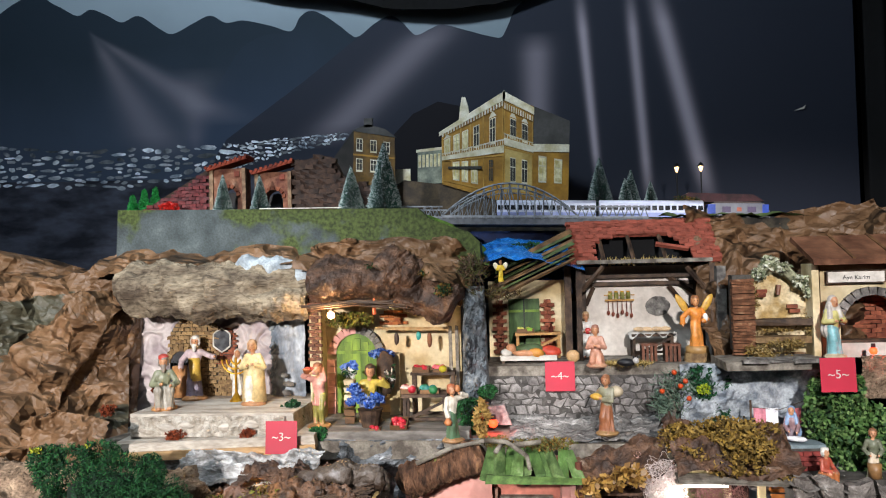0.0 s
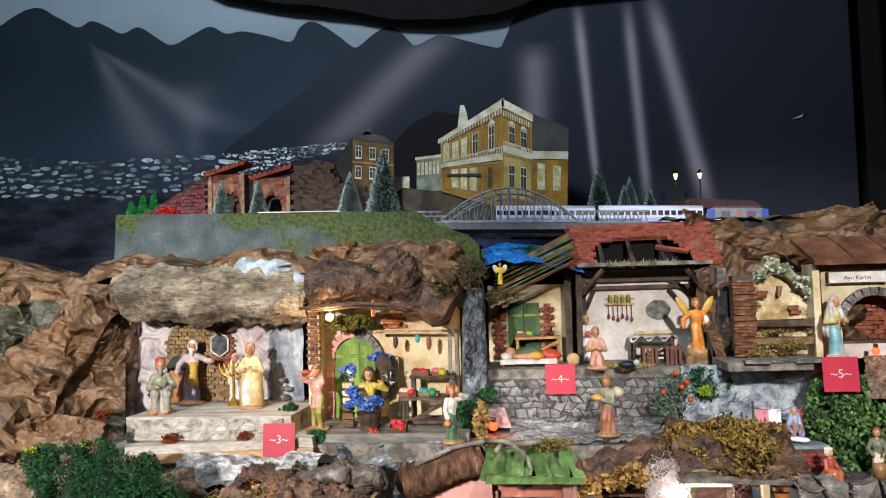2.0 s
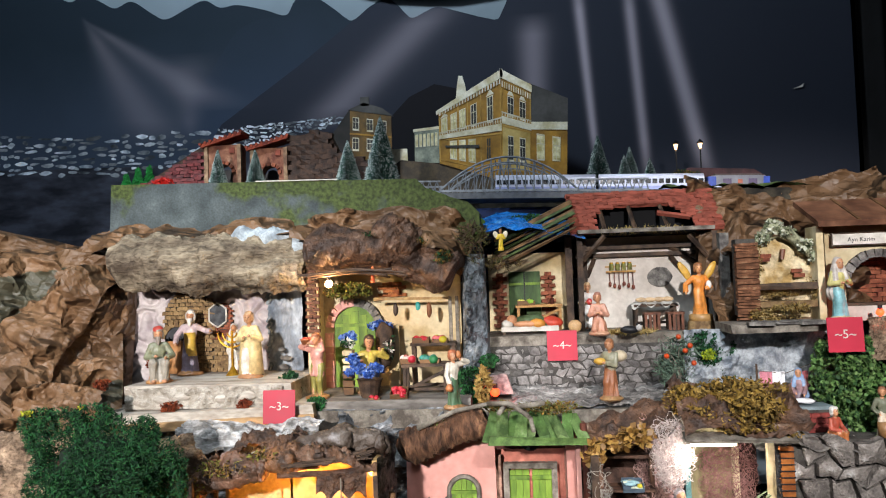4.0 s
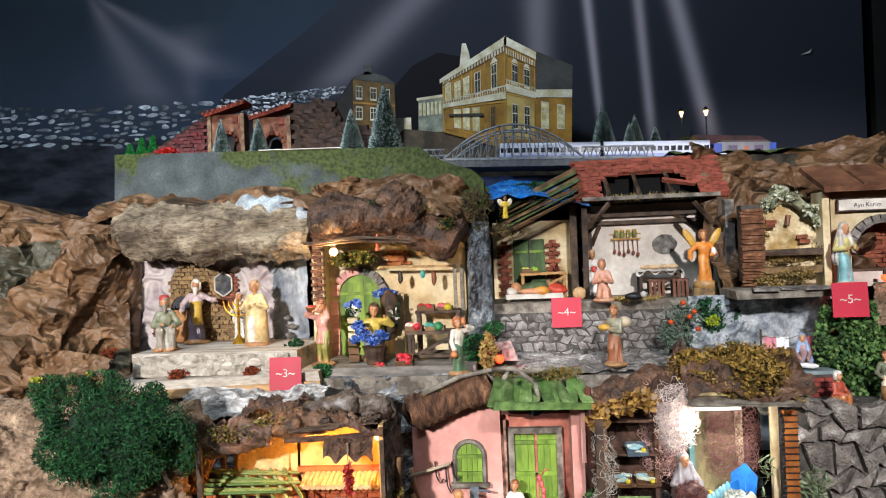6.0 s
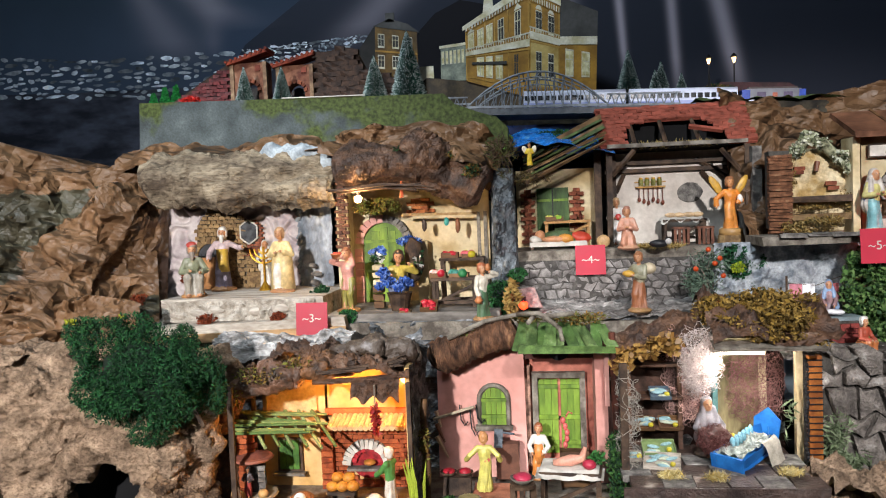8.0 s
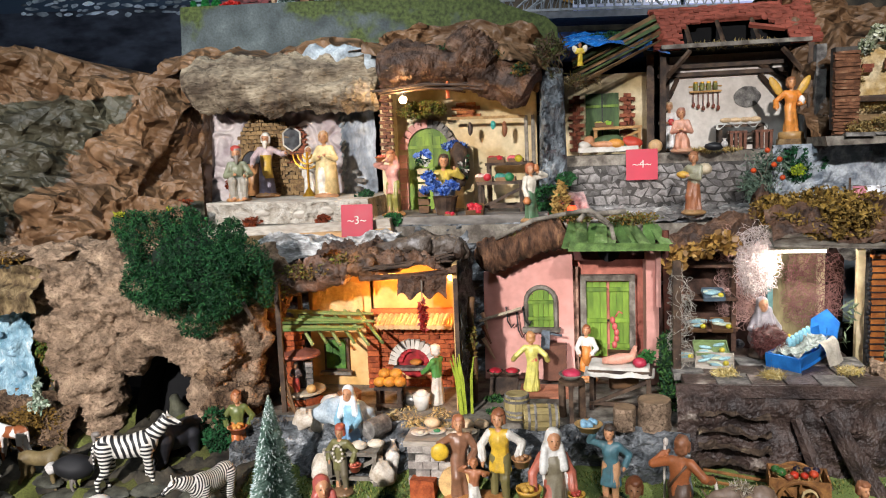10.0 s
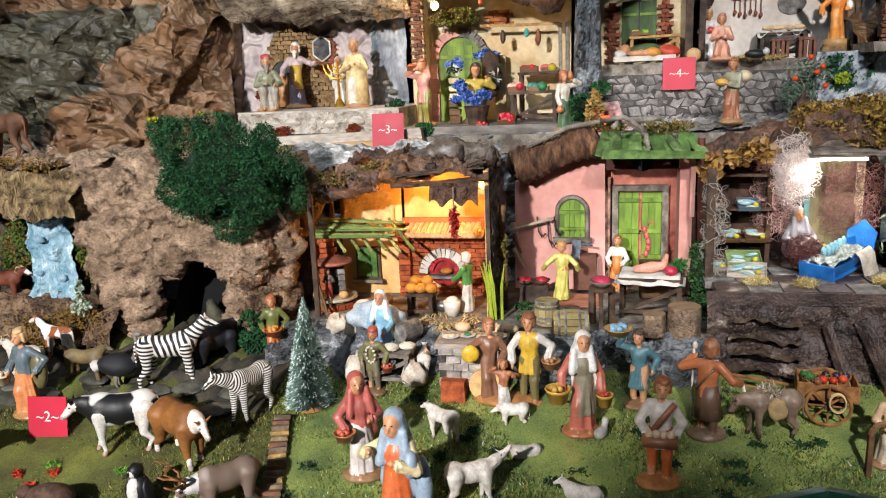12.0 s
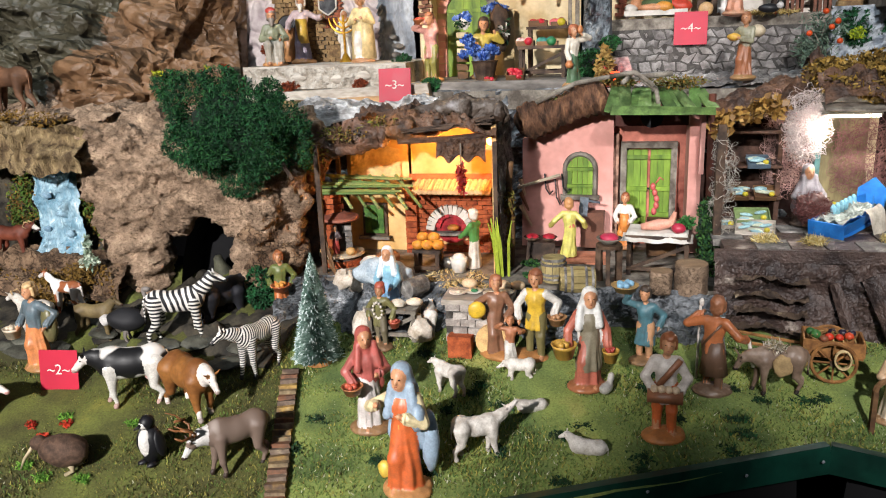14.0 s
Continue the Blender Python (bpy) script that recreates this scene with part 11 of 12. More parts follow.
    return solo("animal_figure", bm, [coats[0], paint(dark), paint("8a5a34" if ruff else "b8986c"), paint(pale) if pale else coats[0], coats[1], coats[2], paint("d8a8a0"), M["coal"]],
                pose(x, y, grass_z(x, y) + dz, 0, 0, yaw), label, "animal figure", "model animals on the meadow", smooth=True)


zeb = (striped("zebra_hide", (1, 0, 0.25), 105), striped("zebra_leg_hide", (0.1, 0, 1), 150, 0.15), striped("zebra_neck_hide", (0.6, 0, 0.8), 120))
zeb_fine = (striped("fine_zebra_hide", (1, 0, 0.3), 250), striped("fine_zebra_leg_hide", (0.1, 0, 1), 260, 0.15), striped("fine_zebra_neck_hide", (0.75, 0, 0.65), 260))
beast(-0.578, 0.925, 0.112, 26, "striped zebra model walking towards the cave", zeb, pale=None, leg=0.5, fat=1.02, mane=True, neck=(0.2, 0.27), dark="1c1c1e", head=(0.85, -0.35), dz=0.008)
beast(-0.408, 0.875, 0.1, 252, "finely striped zebra model stepping down the meadow", zeb_fine, pale=None, leg=0.5, fat=1.05, mane=True, neck=(0.25, 0.12), dark="1c1c1e", turn=-0.7, head=(0.7, -0.6))
beast(-0.575, 0.788, 0.122, 203, "black and white dairy cow model", (patched("dairy_hide", "121214", "d0ccc6", 22, 0.49), paint("dcd8d0"), patched("dairy_neck_hide", "121214", "d0ccc6", 22, 0.5)), dark="b89890", leg=0.36, fat=1.2, neck=(0.16, 0.07), head=(0.7, -0.7), headlen=0.22, udder=True, slim=0.9)
beast(-0.476, 0.778, 0.116, -28, "brown cow model with a white face", mat("tan_hide", "86582c", 0.5, "704624", 30, 0.15), dark="a89890", leg=0.34, fat=1.3, neck=(0.15, 0.02), head=(0.6, -0.8), headlen=0.2, socks=True, ruff=True)
beast(-0.82, 0.70, 0.11, 10, "black and white cow model at the meadow edge", patched("dairy_hide_second", "121214", "d0ccc6", 22, 0.5), dark="c89a90", leg=0.4, fat=1.1, neck=(0.22, 0.05))
beast(-0.352, 0.68, 0.1, 226, "grey-brown reindeer model with antlers, head lowered", patched("reindeer_hide", "6a5a50", "a89c94", 13, 0.6), pale="d8d4d0", leg=0.42, neck=(0.22, -0.08), head=(0.6, -0.8), ruff=True, fat=1.1, tail="short",
      horns=[[(0, 0.03, 0.06), (-0.02, 0.16, 0.2), (0.12, 0.24, 0.34), (0.24, 0.22, 0.42)], [(0, 0.1, 0.14), (0.16, 0.16, 0.16), (0.24, 0.16, 0.22)], [(0.02, 0.2, 0.26), (0.16, 0.14, 0.3)]])
beast(-0.738, 0.925, 0.082, 4, "olive-brown deer model standing on slate", mat("deer_hide", "7a6a48", 0.6, "5c4e34", 30, 0.2), pale=None, leg=0.55, fat=0.9, neck=(0.12, 0.2))
beast(-0.538, 1.0, 0.105, 62, "dark grey bear-like model before the cave mouth", mat("dark_hide", "2a2a30", 0.6, "1a1a1e", 30, 0.2), dark="141418", pale=None, leg=0.3, fat=1.3, neck=(0.14, 0.1), headlen=0.17, tail="short", slim=1.3)
beast(-0.825, 0.972, 0.075, 176, "small brown and white pony model", patched("pony_hide", "8a5030", "e0dcd6", 40, 0.45), leg=0.6, fat=0.85, neck=(0.2, 0.26), dz=0.015, tail="bushy")
beast(-1.0, 1.06, 0.085, 5, "reddish ram model with curled horns", mat("ram_hide", "7a3f2c", 0.6, "54281c", 30, 0.2), leg=0.5, neck=(0.16, 0.14), horns=[[(0, 0.03, 0.05), (-0.1, 0.07, 0.08), (-0.14, 0.1, -0.02), (-0.04, 0.12, -0.06)]], dz=0.065)
ib = beast(-1.02, 1.15, 0.11, 172, "brown ibex model with long curved horns", mat("ibex_hide", "6a4a34", 0.7, "4a3222", 30, 0.3), pale=None, leg=0.5, neck=(0.2, 0.2), horns=[[(0, 0.03, 0.06), (-0.04, 0.05, 0.22), (-0.16, 0.06, 0.34), (-0.3, 0.07, 0.36)]], dz=0.315)
beast(-0.86, 0.93, 0.09, 170, "white goat model behind the woman", mat("white_hide", "dcd4c8", 0.7, "b8b0a4", 40, 0.3), leg=0.45, neck=(0.2, 0.15), horns=[[(0, 0.03, 0.06), (-0.08, 0.07, 0.12), (-0.12, 0.09, 0.04)]])
wool = mat("white_wool", "d4cec6", 0.8, "aea69c", 90, 0.6, var=0.25, dist=0.002)
beast(-0.10, 0.855, 0.058, 150, "white sheep model standing in the grass", wool, "b0a8a0", leg=0.45, neck=(0.16, 0.1), woolly=True)
beast(0.0, 0.895, 0.05, 184, "small white sheep model grazing", wool, "b0a8a0", leg=0.3, neck=(0.14, -0.06), woolly=True)
beast(-0.038, 0.738, 0.074, 24, "large white sheep model with raised head", wool, "b0a8a0", leg=0.42, neck=(0.22, 0.2), woolly=True, head=(0.6, 0.5))
beast(0.025, 0.828, 0.05, 200, "white lamb model lying in the grass", wool, "b0a8a0", lying=True, neck=(0.1, 0.14), woolly=True)
beast(0.105, 0.757, 0.058, 172, "white lamb model lying with raised head", wool, "b0a8a0", lying=True, neck=(0.1, 0.2), woolly=True)
beast(-0.16, 1.0, 0.05, 100, "white lamb model by the flour sacks", wool, "b0a8a0", leg=0.5, neck=(0.1, 0.2), woolly=True)
dk = beast(0.358, 0.90, 0.088, 190, "brown donkey model harnessed to a cart", mat("donkey_hide", "8c7868", 0.45, "6a5648", 30, 0.2), dark="2c221c", pale=None, leg=0.42, fat=1.05, neck=(0.2, -0.04), head=(0.5, -0.85), ears=0.13)
# saddle bags
bm = B(); blob(bm, (0, 0, 0), (0.013, 0.005, 0.016), 0.3, 60, 3); solo("saddle_bag", bm, paint("b09468", 0.8), pose(0.36, 0.884, 0.909), "tan cloth saddle bag on the donkey", "bag", smooth=True)
tuft("saddle_hay", 0.355, 0.90, 0.93, [((0, 0, 0), (0.022, 0.018, 0.008))], 320, 0.012, [paint("c8c0b0", 0.8), paint("a89878", 0.8)], 140, "pale hay across the donkey's back", "hay", slim=0.12, inner=0.1)
# cart
ca = thing("farm_cart", pose(0.438, 0.955, 0.873, 0, 0, -8) @ Matrix.Scale(0.84, 4), "wooden farm cart heaped with vegetables", "cart")
cw = mat("cart_wood", "9a6c3c", 0.7, "6c4624", 50, 0.3)
bm = B(); box(bm, (0, 0, 0.04), (0.09, 0.06, 0.005)); part("bed", bm, cw, ca)
for y in (-0.03, 0.03):
    bm = B(); box(bm, (0, y, 0.054), (0.09, 0.003, 0.026), jit=0.001); part("side_board", bm, cw, ca)
for x in (-0.045, 0.045):
    bm = B(); box(bm, (x, 0, 0.054), (0.003, 0.06, 0.026), jit=0.001); part("end_board", bm, cw, ca)
for y in (-0.042, 0.042):
    bm = B()
    ring = [(0.034 * math.cos(a * math.pi / 10), y, 0.034 + 0.034 * math.sin(a * math.pi / 10)) for a in range(21)]
    tube(bm, ring, 0.003, 6); wh = part("wheel", bm, cw, ca)
    for k in range(8):
        bm = B(); rod(bm, (0, y, 0.034), (0.033 * math.cos(k * math.pi / 4), y, 0.034 + 0.033 * math.sin(k * math.pi / 4)), 0.0017, n=5); part("spoke", bm, cw, wh)
    bm = B(); rod(bm, (0, y - 0.005, 0.034), (0, y + 0.005, 0.034), 0.006, n=10); part("hub", bm, M["darkwood"], wh)
for y in (-0.022, 0.022):
    bm = B(); rod(bm, (-0.04, y, 0.038), (-0.15, y, 0.05), 0.003, n=6); part("shaft", bm, cw, ca)
bm = B()
for k in range(4):
    tube(bm, [(0.012 + 0.012 * math.cos(a * math.pi / 8), -0.05 - 0.002 * k, 0.045 + 0.016 * math.sin(a * math.pi / 8)) for a in range(17)], 0.0014, 5)
part("rope_coil", bm, paint("c8b080", 0.8), ca, "coil of pale rope")
tuft("cart_straw", 0.438, 0.953, 0.923, [((0, 0, 0.004), (0.031, 0.021, 0.008)), ((-0.05, -0.02, -0.02), (0.02, 0.012, 0.018))], 700, 0.013, [paint("b89a60", 0.8), paint("8a7040", 0.8)], 141, "straw bedding in the cart", "straw", slim=0.12, inner=0.1)
for k, (x, y, c, r) in enumerate(((-0.01, -0.01, "c83a24", 0.009), (0.006, -0.012, "c83a24", 0.008), (0.022, -0.005, "c84a2c", 0.009), (0.0, 0.012, "241c2c", 0.008), (0.016, 0.012, "241c2c", 0.008), (0.03, 0.01, "2c2434", 0.008), (-0.028, 0.0, "3a6a34", 0.01), (-0.034, 0.012, "2f5a2c", 0.009), (-0.02, -0.02, "7a4a34", 0.008))):
    bm = B(); blob(bm, (0, 0, 0), (r * 0.72, r * 0.72, r * 0.62), 0.1, 60, 2, seed=k); solo("vegetable", bm, paint(c, 0.35), pose(0.438 + x * 0.84, 0.95 + y * 0.84, 0.932), "glossy vegetable heaped in the cart", "vegetable", "vegetables in the cart", smooth=True)
# birds
bm = B(); blob(bm, (0, 0, 0.05), (0.034, 0.022, 0.02), 0.15, 30, 3, 0); tube(bm, [(0.028, 0, 0.055), (0.038, 0, 0.08), (0.034, 0, 0.1)], [0.007, 0.004, 0.0035], 6, 1); blob(bm, (0.039, 0, 0.101), (0.008, 0.005, 0.005), 0, 1, 2, 1); blob(bm, (-0.036, 0, 0.05), (0.01, 0.012, 0.01), 0.3, 60, 2, 2)
for s in (-1, 1):
    tube(bm, [(0, s * 0.008, 0.04), (-0.004, s * 0.008, 0.02), (0.004, s * 0.008, 0.0)], [0.006, 0.0028, 0.0028], 6, 1)
solo("animal_figure", bm, [paint("1c1c20", 0.7), paint("8a827c"), paint("d8d4d0", 0.8)], pose(-0.668, 0.915, 0.868, 0, 0, 14), "black ostrich model with pale legs", "animal figure", "model animals on the meadow", smooth=True)
bm = B(); blob(bm, (0, 0, 0.035), (0.036, 0.022, 0.023), 0.12, 40, 3, 0); blob(bm, (-0.034, 0, 0.045), (0.013, 0.01, 0.011), 0, 1, 2, 0); tube(bm, [(-0.042, 0, 0.042), (-0.06, 0, 0.02), (-0.068, 0, 0.004)], [0.003, 0.002, 0.001], 5, 1)
for s in (-1, 1):
    tube(bm, [(0.01, s * 0.009, 0.02), (0.014, s * 0.009, 0.008), (0.002, s * 0.01, 0.002)], [0.005, 0.003, 0.003], 5, 1)
solo("animal_figure", bm, [mat("brown_feather", "5a4436", 0.8, "3a2a20", 120, 0.5), paint("b8a888")], pose(-0.595, 0.645, 0.798, 0, 0, 8), "brown kiwi model with a long pale beak", "animal figure", "model animals on the meadow", smooth=True)
bm = B(); lathe(bm, [(0.010, 0.004), (0.015, 0.02), (0.014, 0.036), (0.008, 0.046)], 14, None, 0, 1, 0.9); blob(bm, (0, -0.005, 0.028), (0.0105, 0.011, 0.02), 0, 1, 2, 1); blob(bm, (0, -0.002, 0.053), (0.0085, 0.01, 0.0095), 0, 1, 2, 0); blob(bm, (0, -0.006, 0.052), (0.006, 0.007, 0.006), 0, 1, 2, 1); tube(bm, [(0, -0.01, 0.053), (-0.003, -0.019, 0.05)], [0.003, 0.001], 5, 0)
for s in (-1, 1):
    blob(bm, (s * 0.0155, 0.0, 0.028), (0.003, 0.008, 0.017), 0, 1, 2, 0, ry=s * -14); blob(bm, (s * 0.007, -0.008, 0.003), (0.006, 0.01, 0.003), 0, 1, 1, 0)
solo("animal_figure", bm, [paint("15151a"), paint("e8e4de")], pose(-0.482, 0.678, 0.806, 0, 0, -15) @ Matrix.Scale(1.15, 4), "black and white penguin model standing upright", "animal figure", "model animals on the meadow", smooth=True)

bm = Sculpt().lump((0, 0, 0.010), (0.012, 0.008, 0.0085), 0, 0.006).chain([(0.008, 0, 0.012), (0.012, 0, 0.021), (0.013, 0, 0.025)], [0.005, 0.0035, 0.0045], 0, 0.004).bar((-0.008, 0, 0.012), (-0.015, 0, 0.016), 0.005, 0.002, 0, 0.004).bar((0.015, 0, 0.025), (0.02, 0, 0.024), 0.0022, 0.0014, 1, 0.001).into(B(), 0.0011)
solo("animal_figure", bm, [paint("d0ccc4"), paint("c8822c")], pose(0.126, 0.872, grass_z(0, 0.872), 0, 0, 60), "small white duck model beside the scarfed woman", "animal figure", "model animals on the meadow", smooth=True)

# figurines on the meadow
def stand(x, y, *a, **k):
    return figurine(x, y, grass_z(x, y) - 0.002, *a, **k)


stand(-0.232, 0.955, 0.108, -5, "hunched peddler figurine with garlic strings and red cap", "6a6450", "6a6a3c", "b04a34", kind="trousers", cap=True, beard=False, base="7a5a3c", extras=("b04a34", "d8d0c4"), arms=((-0.14, -0.1, 0.5), (0.2, -0.08, 0.48)),
      extra=lambda bm, d: ([blob(bm, (0.07 * math.cos(a), -0.1 - 0.02 * math.sin(a), 0.62 + 0.13 * math.sin(a)), (0.024, 0.024, 0.024), 0, 1, 1, 6) for a in [q * 0.52 for q in range(12)]], basket(bm, (0.24, -0.06, 0.36), 0.09, 0.1, 5, 5)))
stand(-0.197, 0.775, 0.15, 30, "woman figurine in rose shawl and white skirt with basket", "d8d0cc", "a8504c", "a84a44", veil=True, base="8a6844", arms=((-0.14, -0.12, 0.5), (0.06, -0.16, 0.6)), extras=("a8683c", "c85038"), extra=lambda bm, d: basket(bm, (-0.17, -0.14, 0.44), 0.1, 0.08))
stand(-0.116, 0.672, 0.172, -8, "woman figurine in orange dress and grey-blue veil", "c85a20", "c85a20", "8ca4b8", veil=True, base="b8824c", sleeve="dccca0", arms=((-0.15, -0.15, 0.74), (0.05, -0.16, 0.68)), sash="b08838", extras=("d8b840", "e0d8c0"), extra=lambda bm, d: (blob(bm, (-0.17, -0.02, 0.16), (0.06, 0.05, 0.07), 0.2, 12, 2, 5), blob(bm, (0.17, 0.06, 0.4), (0.07, 0.06, 0.26), 0.1, 6, 2, 3), blob(bm, (0.13, -0.06, 0.64), (0.06, 0.07, 0.11), 0.1, 6, 2, 3)))
bm = B(); blob(bm, (0, 0, 0.006), (0.055, 0.026, 0.01), 0.2, 30, 3); solo("rock_plinth", bm, paint("b8804c"), pose(-0.01, 0.945, 0.870), "tan rock base under the family figurines", "base", smooth=True)
stand(0.018, 0.945, 0.145, -6, "man figurine in yellow tunic with a basket", "6a6438", "d0a820", "8a4c2c", kind="trousers", base=None, sleeve="d8d4cc", sash="9a3a24", arms=((-0.16, -0.08, 0.46), (0.2, -0.06, 0.52)), extras=("a8784c", "9a3a24"), extra=lambda bm, d: basket(bm, (0.24, -0.06, 0.44), 0.1, 0.09, 5, 5))
stand(-0.042, 0.952, 0.13, 12, "woman figurine in brown dress with a yellow bowl", "7a5038", "7a5038", "9a5c3c", base=None, arms=((-0.2, -0.1, 0.6), (0.1, -0.12, 0.5)), extras=("d8b020", "c84a34"), extra=lambda bm, d: blob(bm, (-0.24, -0.12, 0.62), (0.11, 0.04, 0.11), 0.05, 9, 2, 5))
stand(-0.017, 0.925, 0.082, 0, "child figurine in a white loincloth", "d8d4cc", "a86844", "9a5c34", skin="b87850", base=None, arms=((-0.16, -0.05, 0.86), (0.16, -0.05, 0.7)))
stand(0.099, 0.89, 0.15, 10, "woman figurine in white headscarf with straw basket", "b05a48", "7a7460", "dcdcd8", veil=True, base="9a5a34", sleeve="b8604c", apron=True, arms=((-0.2, -0.1, 0.44), (0.18, -0.08, 0.42)), extras=("c89a38", "b83028"), extra=lambda bm, d: (basket(bm, (-0.24, -0.12, 0.36), 0.12, 0.14, 5, 5), basket(bm, (0.2, -0.1, 0.3), 0.08, 0.12, 5, 6)))
stand(0.18, 0.955, 0.118, -12, "young man figurine in teal tunic carrying fish overhead", "c09068", "2f6a78", "241c18", kind="trousers", base="8a6844", tunic=0.24, arms=((-0.2, -0.02, 0.9), (0.18, -0.06, 0.5)), extras=("a88850", "7ab0d0"), extra=lambda bm, d: basket(bm, (-0.26, -0.02, 0.92), 0.17, 0.09))
stand(0.202, 0.80, 0.146, -4, "boy figurine in orange trousers with a tray of loaves", "c0581c", "c8c0b8", "8a4a24", kind="trousers", base="b06c30", arms=((-0.1, -0.16, 0.52), (0.12, -0.16, 0.52)), extras=("8a5434", "d8c0a0"), extra=lambda bm, d: (box(bm, (0, -0.19, 0.5), (0.3, 0.16, 0.08), mi=5), [blob(bm, (-0.09 + 0.06 * q, -0.2, 0.56), (0.04, 0.05, 0.04), 0, 1, 1, 6) for q in range(4)], box(bm, (0.02, -0.1, 0.66), (0.05, 0.03, 0.34), ry=35, mi=5)))
stand(0.272, 0.895, 0.142, 155, "herdsman figurine in orange-brown tunic and dark skirt seen from behind", "4a3020", "a85c2c", "8a5434", skin="a86a40", kind="trousers", base="5a4636", tunic=0.42, arms=((-0.26, -0.14, 0.56), (0.17, -0.1, 0.78)), extras=("d8d0c8", "5a3c28"), extra=lambda bm, d: (lathe(bm, [(0.135, 0.2), (0.112, 0.38), (0.088, 0.54)], 24, None, 0, 1, 0.85, 0.08, 9), rod(bm, (0.2, -0.1, 0), (0.19, -0.1, 0.9), 0.014, n=6, mi=6), blob(bm, (0.18, -0.1, 0.88), (0.026, 0.026, 0.045), 0.1, 9, 2, 5), rod(bm, (-0.28, -0.15, 0.56), (-0.33, -0.18, 0.28), 0.02, n=6, mi=5), rod(bm, (-0.07, 0.06, 0.74), (0.1, 0.07, 0.5), 0.014, n=6, mi=6)))
stand(-0.795, 0.855, 0.148, -10, "woman figurine in blue blouse and long orange skirt", "c87a44", "4c6470", "c8a878", base="a87844", arms=((-0.16, -0.1, 0.5), (0.2, -0.06, 0.52)), veil=False, extras=("d8c8b0", "5a5a34"), extra=lambda bm, d: (basket(bm, (-0.26, -0.1, 0.36), 0.1, 0.12, 5, 5), blob(bm, (0.16, 0.04, 0.52), (0.1, 0.07, 0.22), 0.1, 8, 2, 6)))
stand(-0.437, 1.035, 0.115, 20, "fruit picker figurine in green and orange", "c0682c", "5a6a2c", "a86034", base=None, arms=((-0.15, -0.12, 0.5), (0.15, -0.12, 0.5)), extras=("b85a24", "d8943c"), extra=lambda bm, d: basket(bm, (0.0, -0.18, 0.42), 0.14, 0.1))
stand(0.49, 0.86, 0.11, 20, "vendor figurine behind a wooden frame", "c8b8a0", "b89a78", "8a5434", base="8a6844", arms=((-0.1, -0.14, 0.5), (0.1, -0.14, 0.5)))
fr = thing("grind_frame", pose(0.478, 0.835, 0.842), "wooden frame with a round arched top", "wooden frame")
for x in (-0.016, 0.016):
    bm = B(); box(bm, (x, 0, 0.03), (0.006, 0.008, 0.06)); part("post", bm, M["wood"], fr)
bm = B(); tube(bm, [(0.016 * math.cos(math.pi * k / 8), 0, 0.06 + 0.016 * math.sin(math.pi * k / 8)) for k in range(9)], 0.004, 6); part("arch", bm, M["wood"], fr)
fir(-0.323, 0.905, grass_z(0, 0.905), 0.182, 0.035, mat("frosted_needles", "7c9488", 0.8, "4a685c", 60, 0.2), 0.22, 11, "blue-green bottle-brush fir on a wooden stand", stand=paint("c08850", 0.7))
number_card(-0.722, 0.80, 0.838, "2", yaw=6, lean=-10)
# plank path
pt = thing("plank_path", pose(-0.357, 0.87, 0), "narrow path of worn striped planks", "plank path")
pms = [mat("worn_plank_" + c, c, 0.8, "54443a", 30, 0.6, var=0.5, col3="c0b090") for c in ("8c7a5c", "a8884a", "7a6a5c", "8a5c40")]
for k in range(22):
    u = k / 21
    x, y = 0.078 * u, -0.245 * u
    bm = B(); box(bm, (x, y, grass_z(0, 0.87 + y) + 0.006), (0.026, 0.0135, 0.009), rz=16, jit=0.0012, rx=-14); part("plank", bm, pms[k * 7 % 4], pt)
# rim boards of the display
gm = mat("dark_green_paint", "103c30", 0.4, "0b2a22", 20, 0.1, var=0.2)
for a, b in (((-0.62, 0.44), (0.405, 0.797)), ((0.405, 0.797), (0.80, 0.70))):
    d = math.degrees(math.atan2(b[1] - a[1], b[0] - a[0]))
    c = ((a[0] + b[0]) / 2, (a[1] + b[1]) / 2)
    za, zb = grass_z(0, a[1]), grass_z(0, b[1])
    le = math.hypot(b[0] - a[0], b[1] - a[1])
    bm = B(); box(bm, (0, 0, 0), (le, 0.012, 0.04)); bmesh.ops.bevel(bm, geom=list(bm.edges), offset=0.0015, segments=1)
    solo("rim_board", bm, gm, pose(*c, (za + zb) / 2 - 0.012, 0, -math.degrees(math.atan2(zb - za, le)), d), "dark green painted rim board of the display", "rim board", "rim boards of the display")
    bm = B(); box(bm, (0, 0.02, 0), (le, 0.02, 0.8)); solo("skirt_cloth", bm, M["black"], pose(*c, (za + zb) / 2 - 0.44, 0, -math.degrees(math.atan2(zb - za, le)), d), "black cloth skirt below the rim", "cloth", kind="structure")
for k, (x, y) in enumerate(((0.3, 0.755), (0.395, 0.788), (0.18, 0.715))):
    bm = B(); lathe(bm, [(0.0025, 0), (0.0015, 0.001)], 8, pose(0, 0, 0, 90)); solo("screw_head", bm, M["steel"], pose(x, y - 0.007, grass_z(0, y) - 0.008, 0, 0, 20), "small steel screw head in the rim", "screw", "screws of the rim")
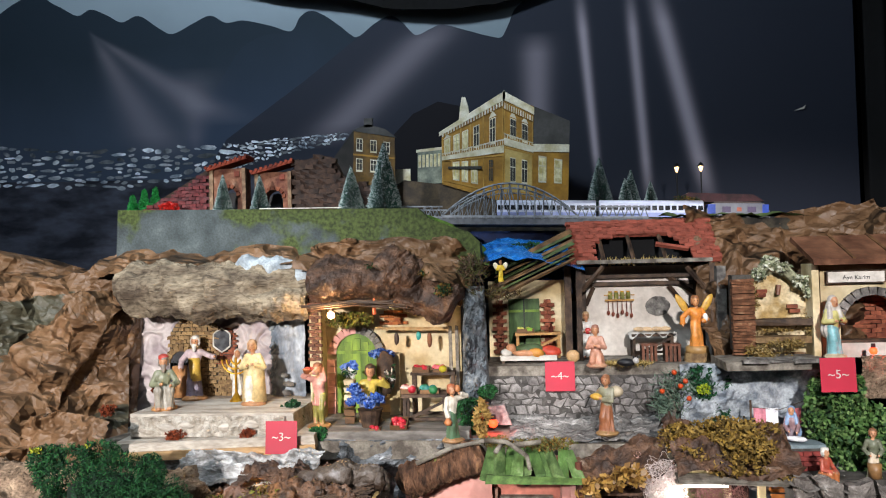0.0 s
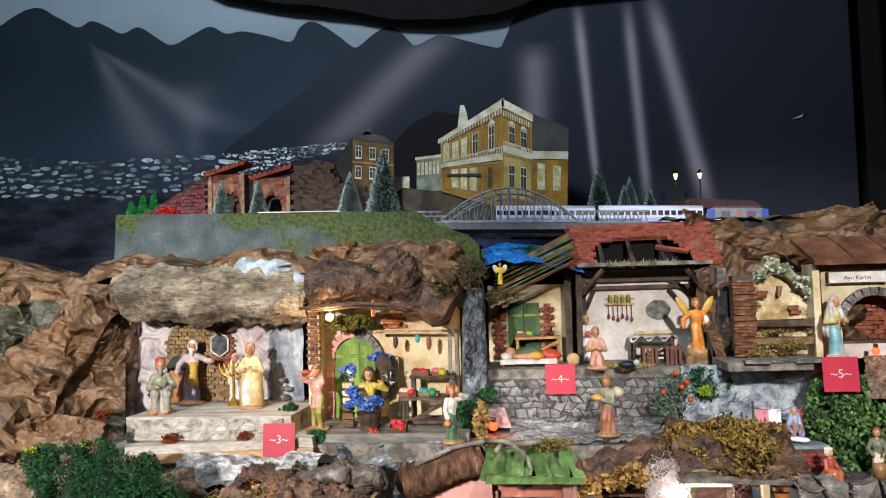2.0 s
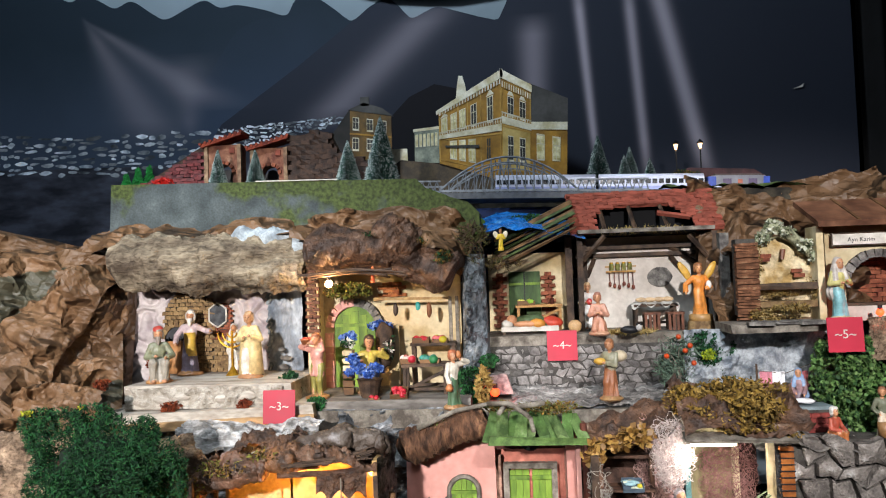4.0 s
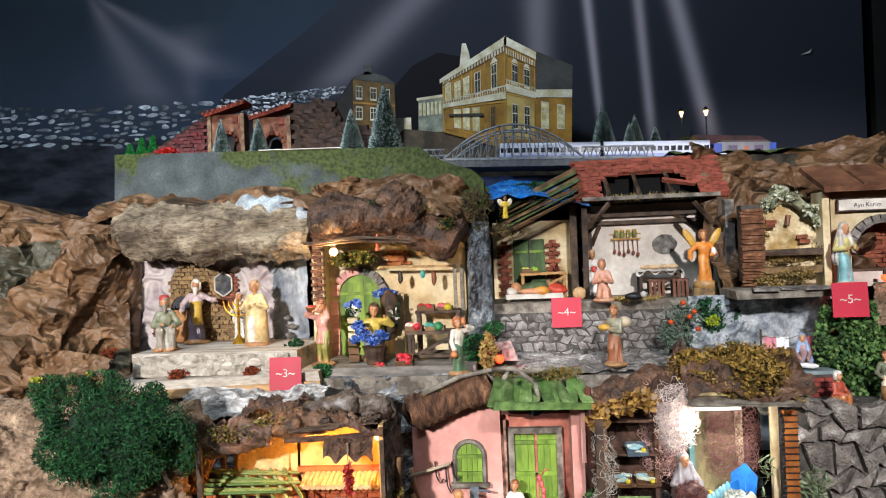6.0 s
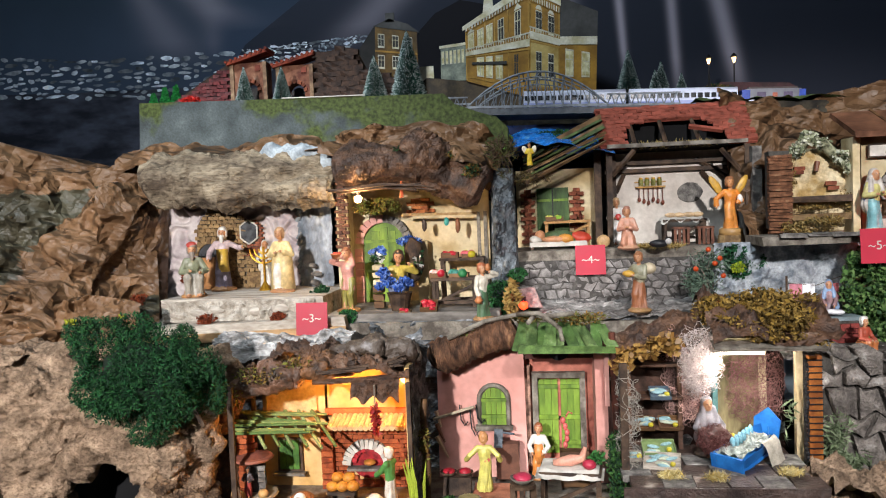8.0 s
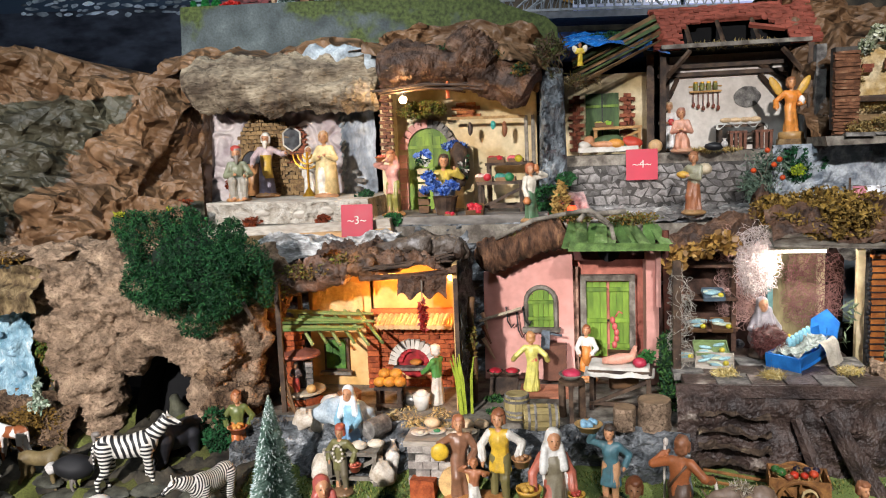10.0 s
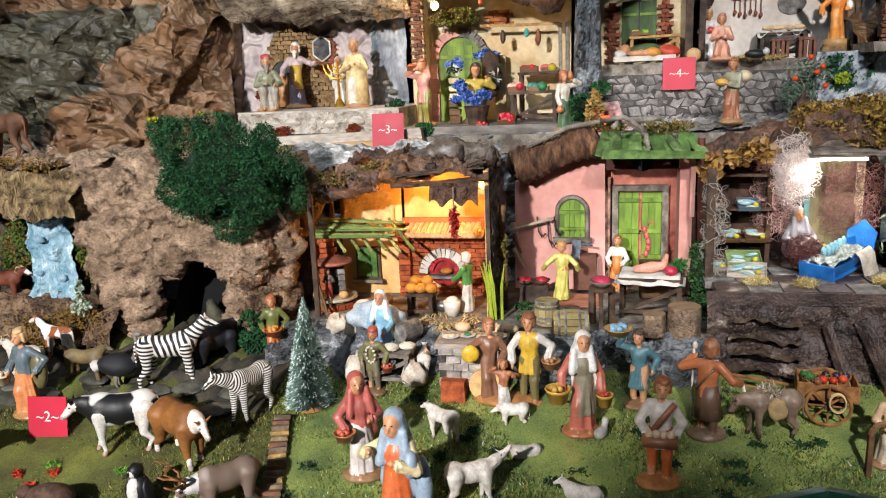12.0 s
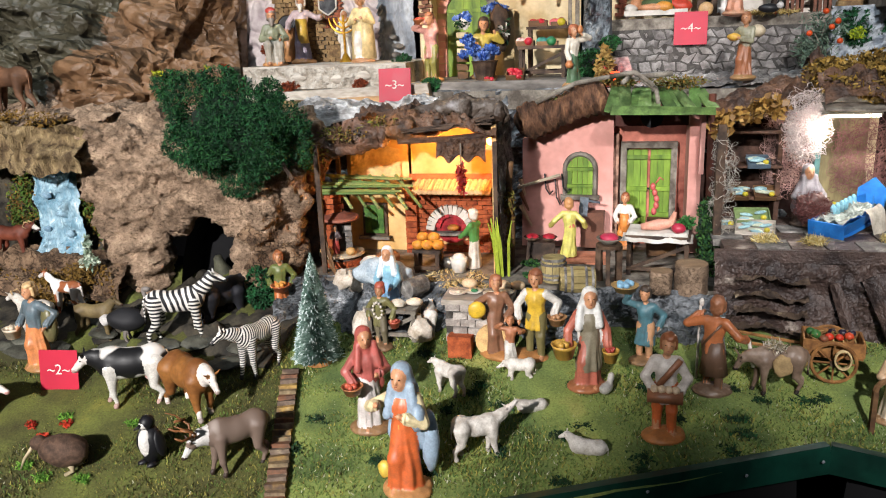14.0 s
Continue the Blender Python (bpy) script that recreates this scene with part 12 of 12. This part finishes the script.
# dark earth with slates near the cave, flowers, tufts
bm = sheet(lambda u, v: (lerp(-1.3, -0.40, u), lerp(0.87 + 0.03 * math.sin(u * 11) + 0.04 * u, 1.14, v), grass_z(0, lerp(0.87 + 0.03 * math.sin(u * 11) + 0.04 * u, 1.14, v)) + 0.003), 120, 40, 0.02, 26, rugged, (0, 0, 1), fade=0.12); solo("dark_earth", bm, M["soil"], Matrix(), "dark earth bank before the cave", "earth", kind="structure", smooth=True)
rd = random.Random(44)
for k in range(14):
    x, y = rd.uniform(-0.95, -0.45), rd.uniform(0.87, 0.99)
    bm = B(); blob(bm, (0, 0, 0), (rd.uniform(0.03, 0.055), rd.uniform(0.016, 0.026), 0.006), 0.3, 18, 2, seed=k); solo("slate", bm, mat("slate_%d" % k, "5a5a50", 0.6, "34342e", 50, 0.6), pose(x, y, grass_z(x, y) + 0.012, 10, 0, rd.uniform(-30, 30)), "flat dark slate on the earth bank", "slate", "flat slates before the cave")
for k, (px_, py_) in enumerate(((-0.654, 0.725), (-0.707, 0.717), (-0.675, 0.696), (-0.385, 0.753), (-0.37, 0.748))):
    tuft("red_flowers", px_, py_, grass_z(0, py_), [((0, 0, 0.005), (0.013, 0.008, 0.006))], 160, 0.006, [paint("b8301c", 0.8), paint("d84a2c", 0.8)], 150 + k, "small patch of red flowers in the grass", "flowers", "red flower patches", inner=0.1)
for k, (px_, py_) in enumerate(((-0.548, 0.738), (-0.43, 0.737), (-0.665, 0.742), (-0.66, 0.645), (-0.56, 0.632), (-0.62, 0.628))):
    tuft("grass_tuft", px_, py_, grass_z(0, py_), [((0, 0, 0.004), (0.018, 0.01, 0.006))], 220, 0.008, [paint("7ab03c", 0.9), paint("4c7a24", 0.9)], 160 + k, "bright green grass tuft", "grass tuft", "bright grass tufts", inner=0.1, slim=0.2)
for k in range(46):
    x = rd.uniform(-0.3, 0.46); y = rd.uniform(0.70, 0.99)
    if y < poly(RIM, x) + 0.02:
        continue
    tuft("dark_tuft", x, y, grass_z(0, y), [((0, 0, 0.002), (rd.uniform(0.012, 0.03), rd.uniform(0.009, 0.02), 0.004))], 200, 0.006, [M["moss"], paint("1f3a1c", 0.9)], 200 + k, "dark green flock tuft on the meadow", "grass tuft", "dark flock tufts", inner=0.0)
# short flock fibres over the whole meadow
rg = np.random.default_rng(9)
n = 95000
fx, fy = rg.uniform(-1.0, 0.62, n), rg.uniform(0.5, 1.02, n)
ok = np.array([(b > (poly(RIM, a) if a > -0.6 else 0.46) + 0.012) for a, b in zip(fx, fy)])
fx, fy = fx[ok], fy[ok]
n = len(fx)
fz = 0.80 + 0.25 * (fy - 0.65)
ang = rg.uniform(0, 6.28, n)
ht = rg.uniform(0.0008, 0.0035, n)
base = np.stack([fx, fy, fz - 0.001], 1)
off = np.stack([np.cos(ang), np.sin(ang), 0 * ang], 1) * 0.0011
tip = base + np.stack([rg.normal(0, 0.003, n), rg.normal(0, 0.003, n), ht + 0.003], 1)
v = np.stack([base - off, base + off, tip], 1).reshape(-1, 3)
me = bpy.data.meshes.new("flock")
me.from_pydata(v.tolist(), [], np.arange(3 * n).reshape(-1, 3).tolist())
for c in ("708840", "4e6c30", "b0a852", "6a6638", "4e4a26", "8a8040", "d8d8b8"):
    me.materials.append(paint(c, 0.9))
left = fx < -0.365 - 0.3 * (fy - 0.87)
me.polygons.foreach_set("material_index", np.where(left, rg.choice(7, n, p=(0.12, 0.08, 0.1, 0.34, 0.25, 0.1, 0.01)), rg.choice(7, n, p=(0.33, 0.27, 0.17, 0.07, 0.06, 0.05, 0.05))))
tagged(new("meadow_flock", me), "short green flock fibres on the meadow", "grass", kind="stuff")


# ---- bricks, stones, tiles and shingles ----
for lay in LATER:
    lay()
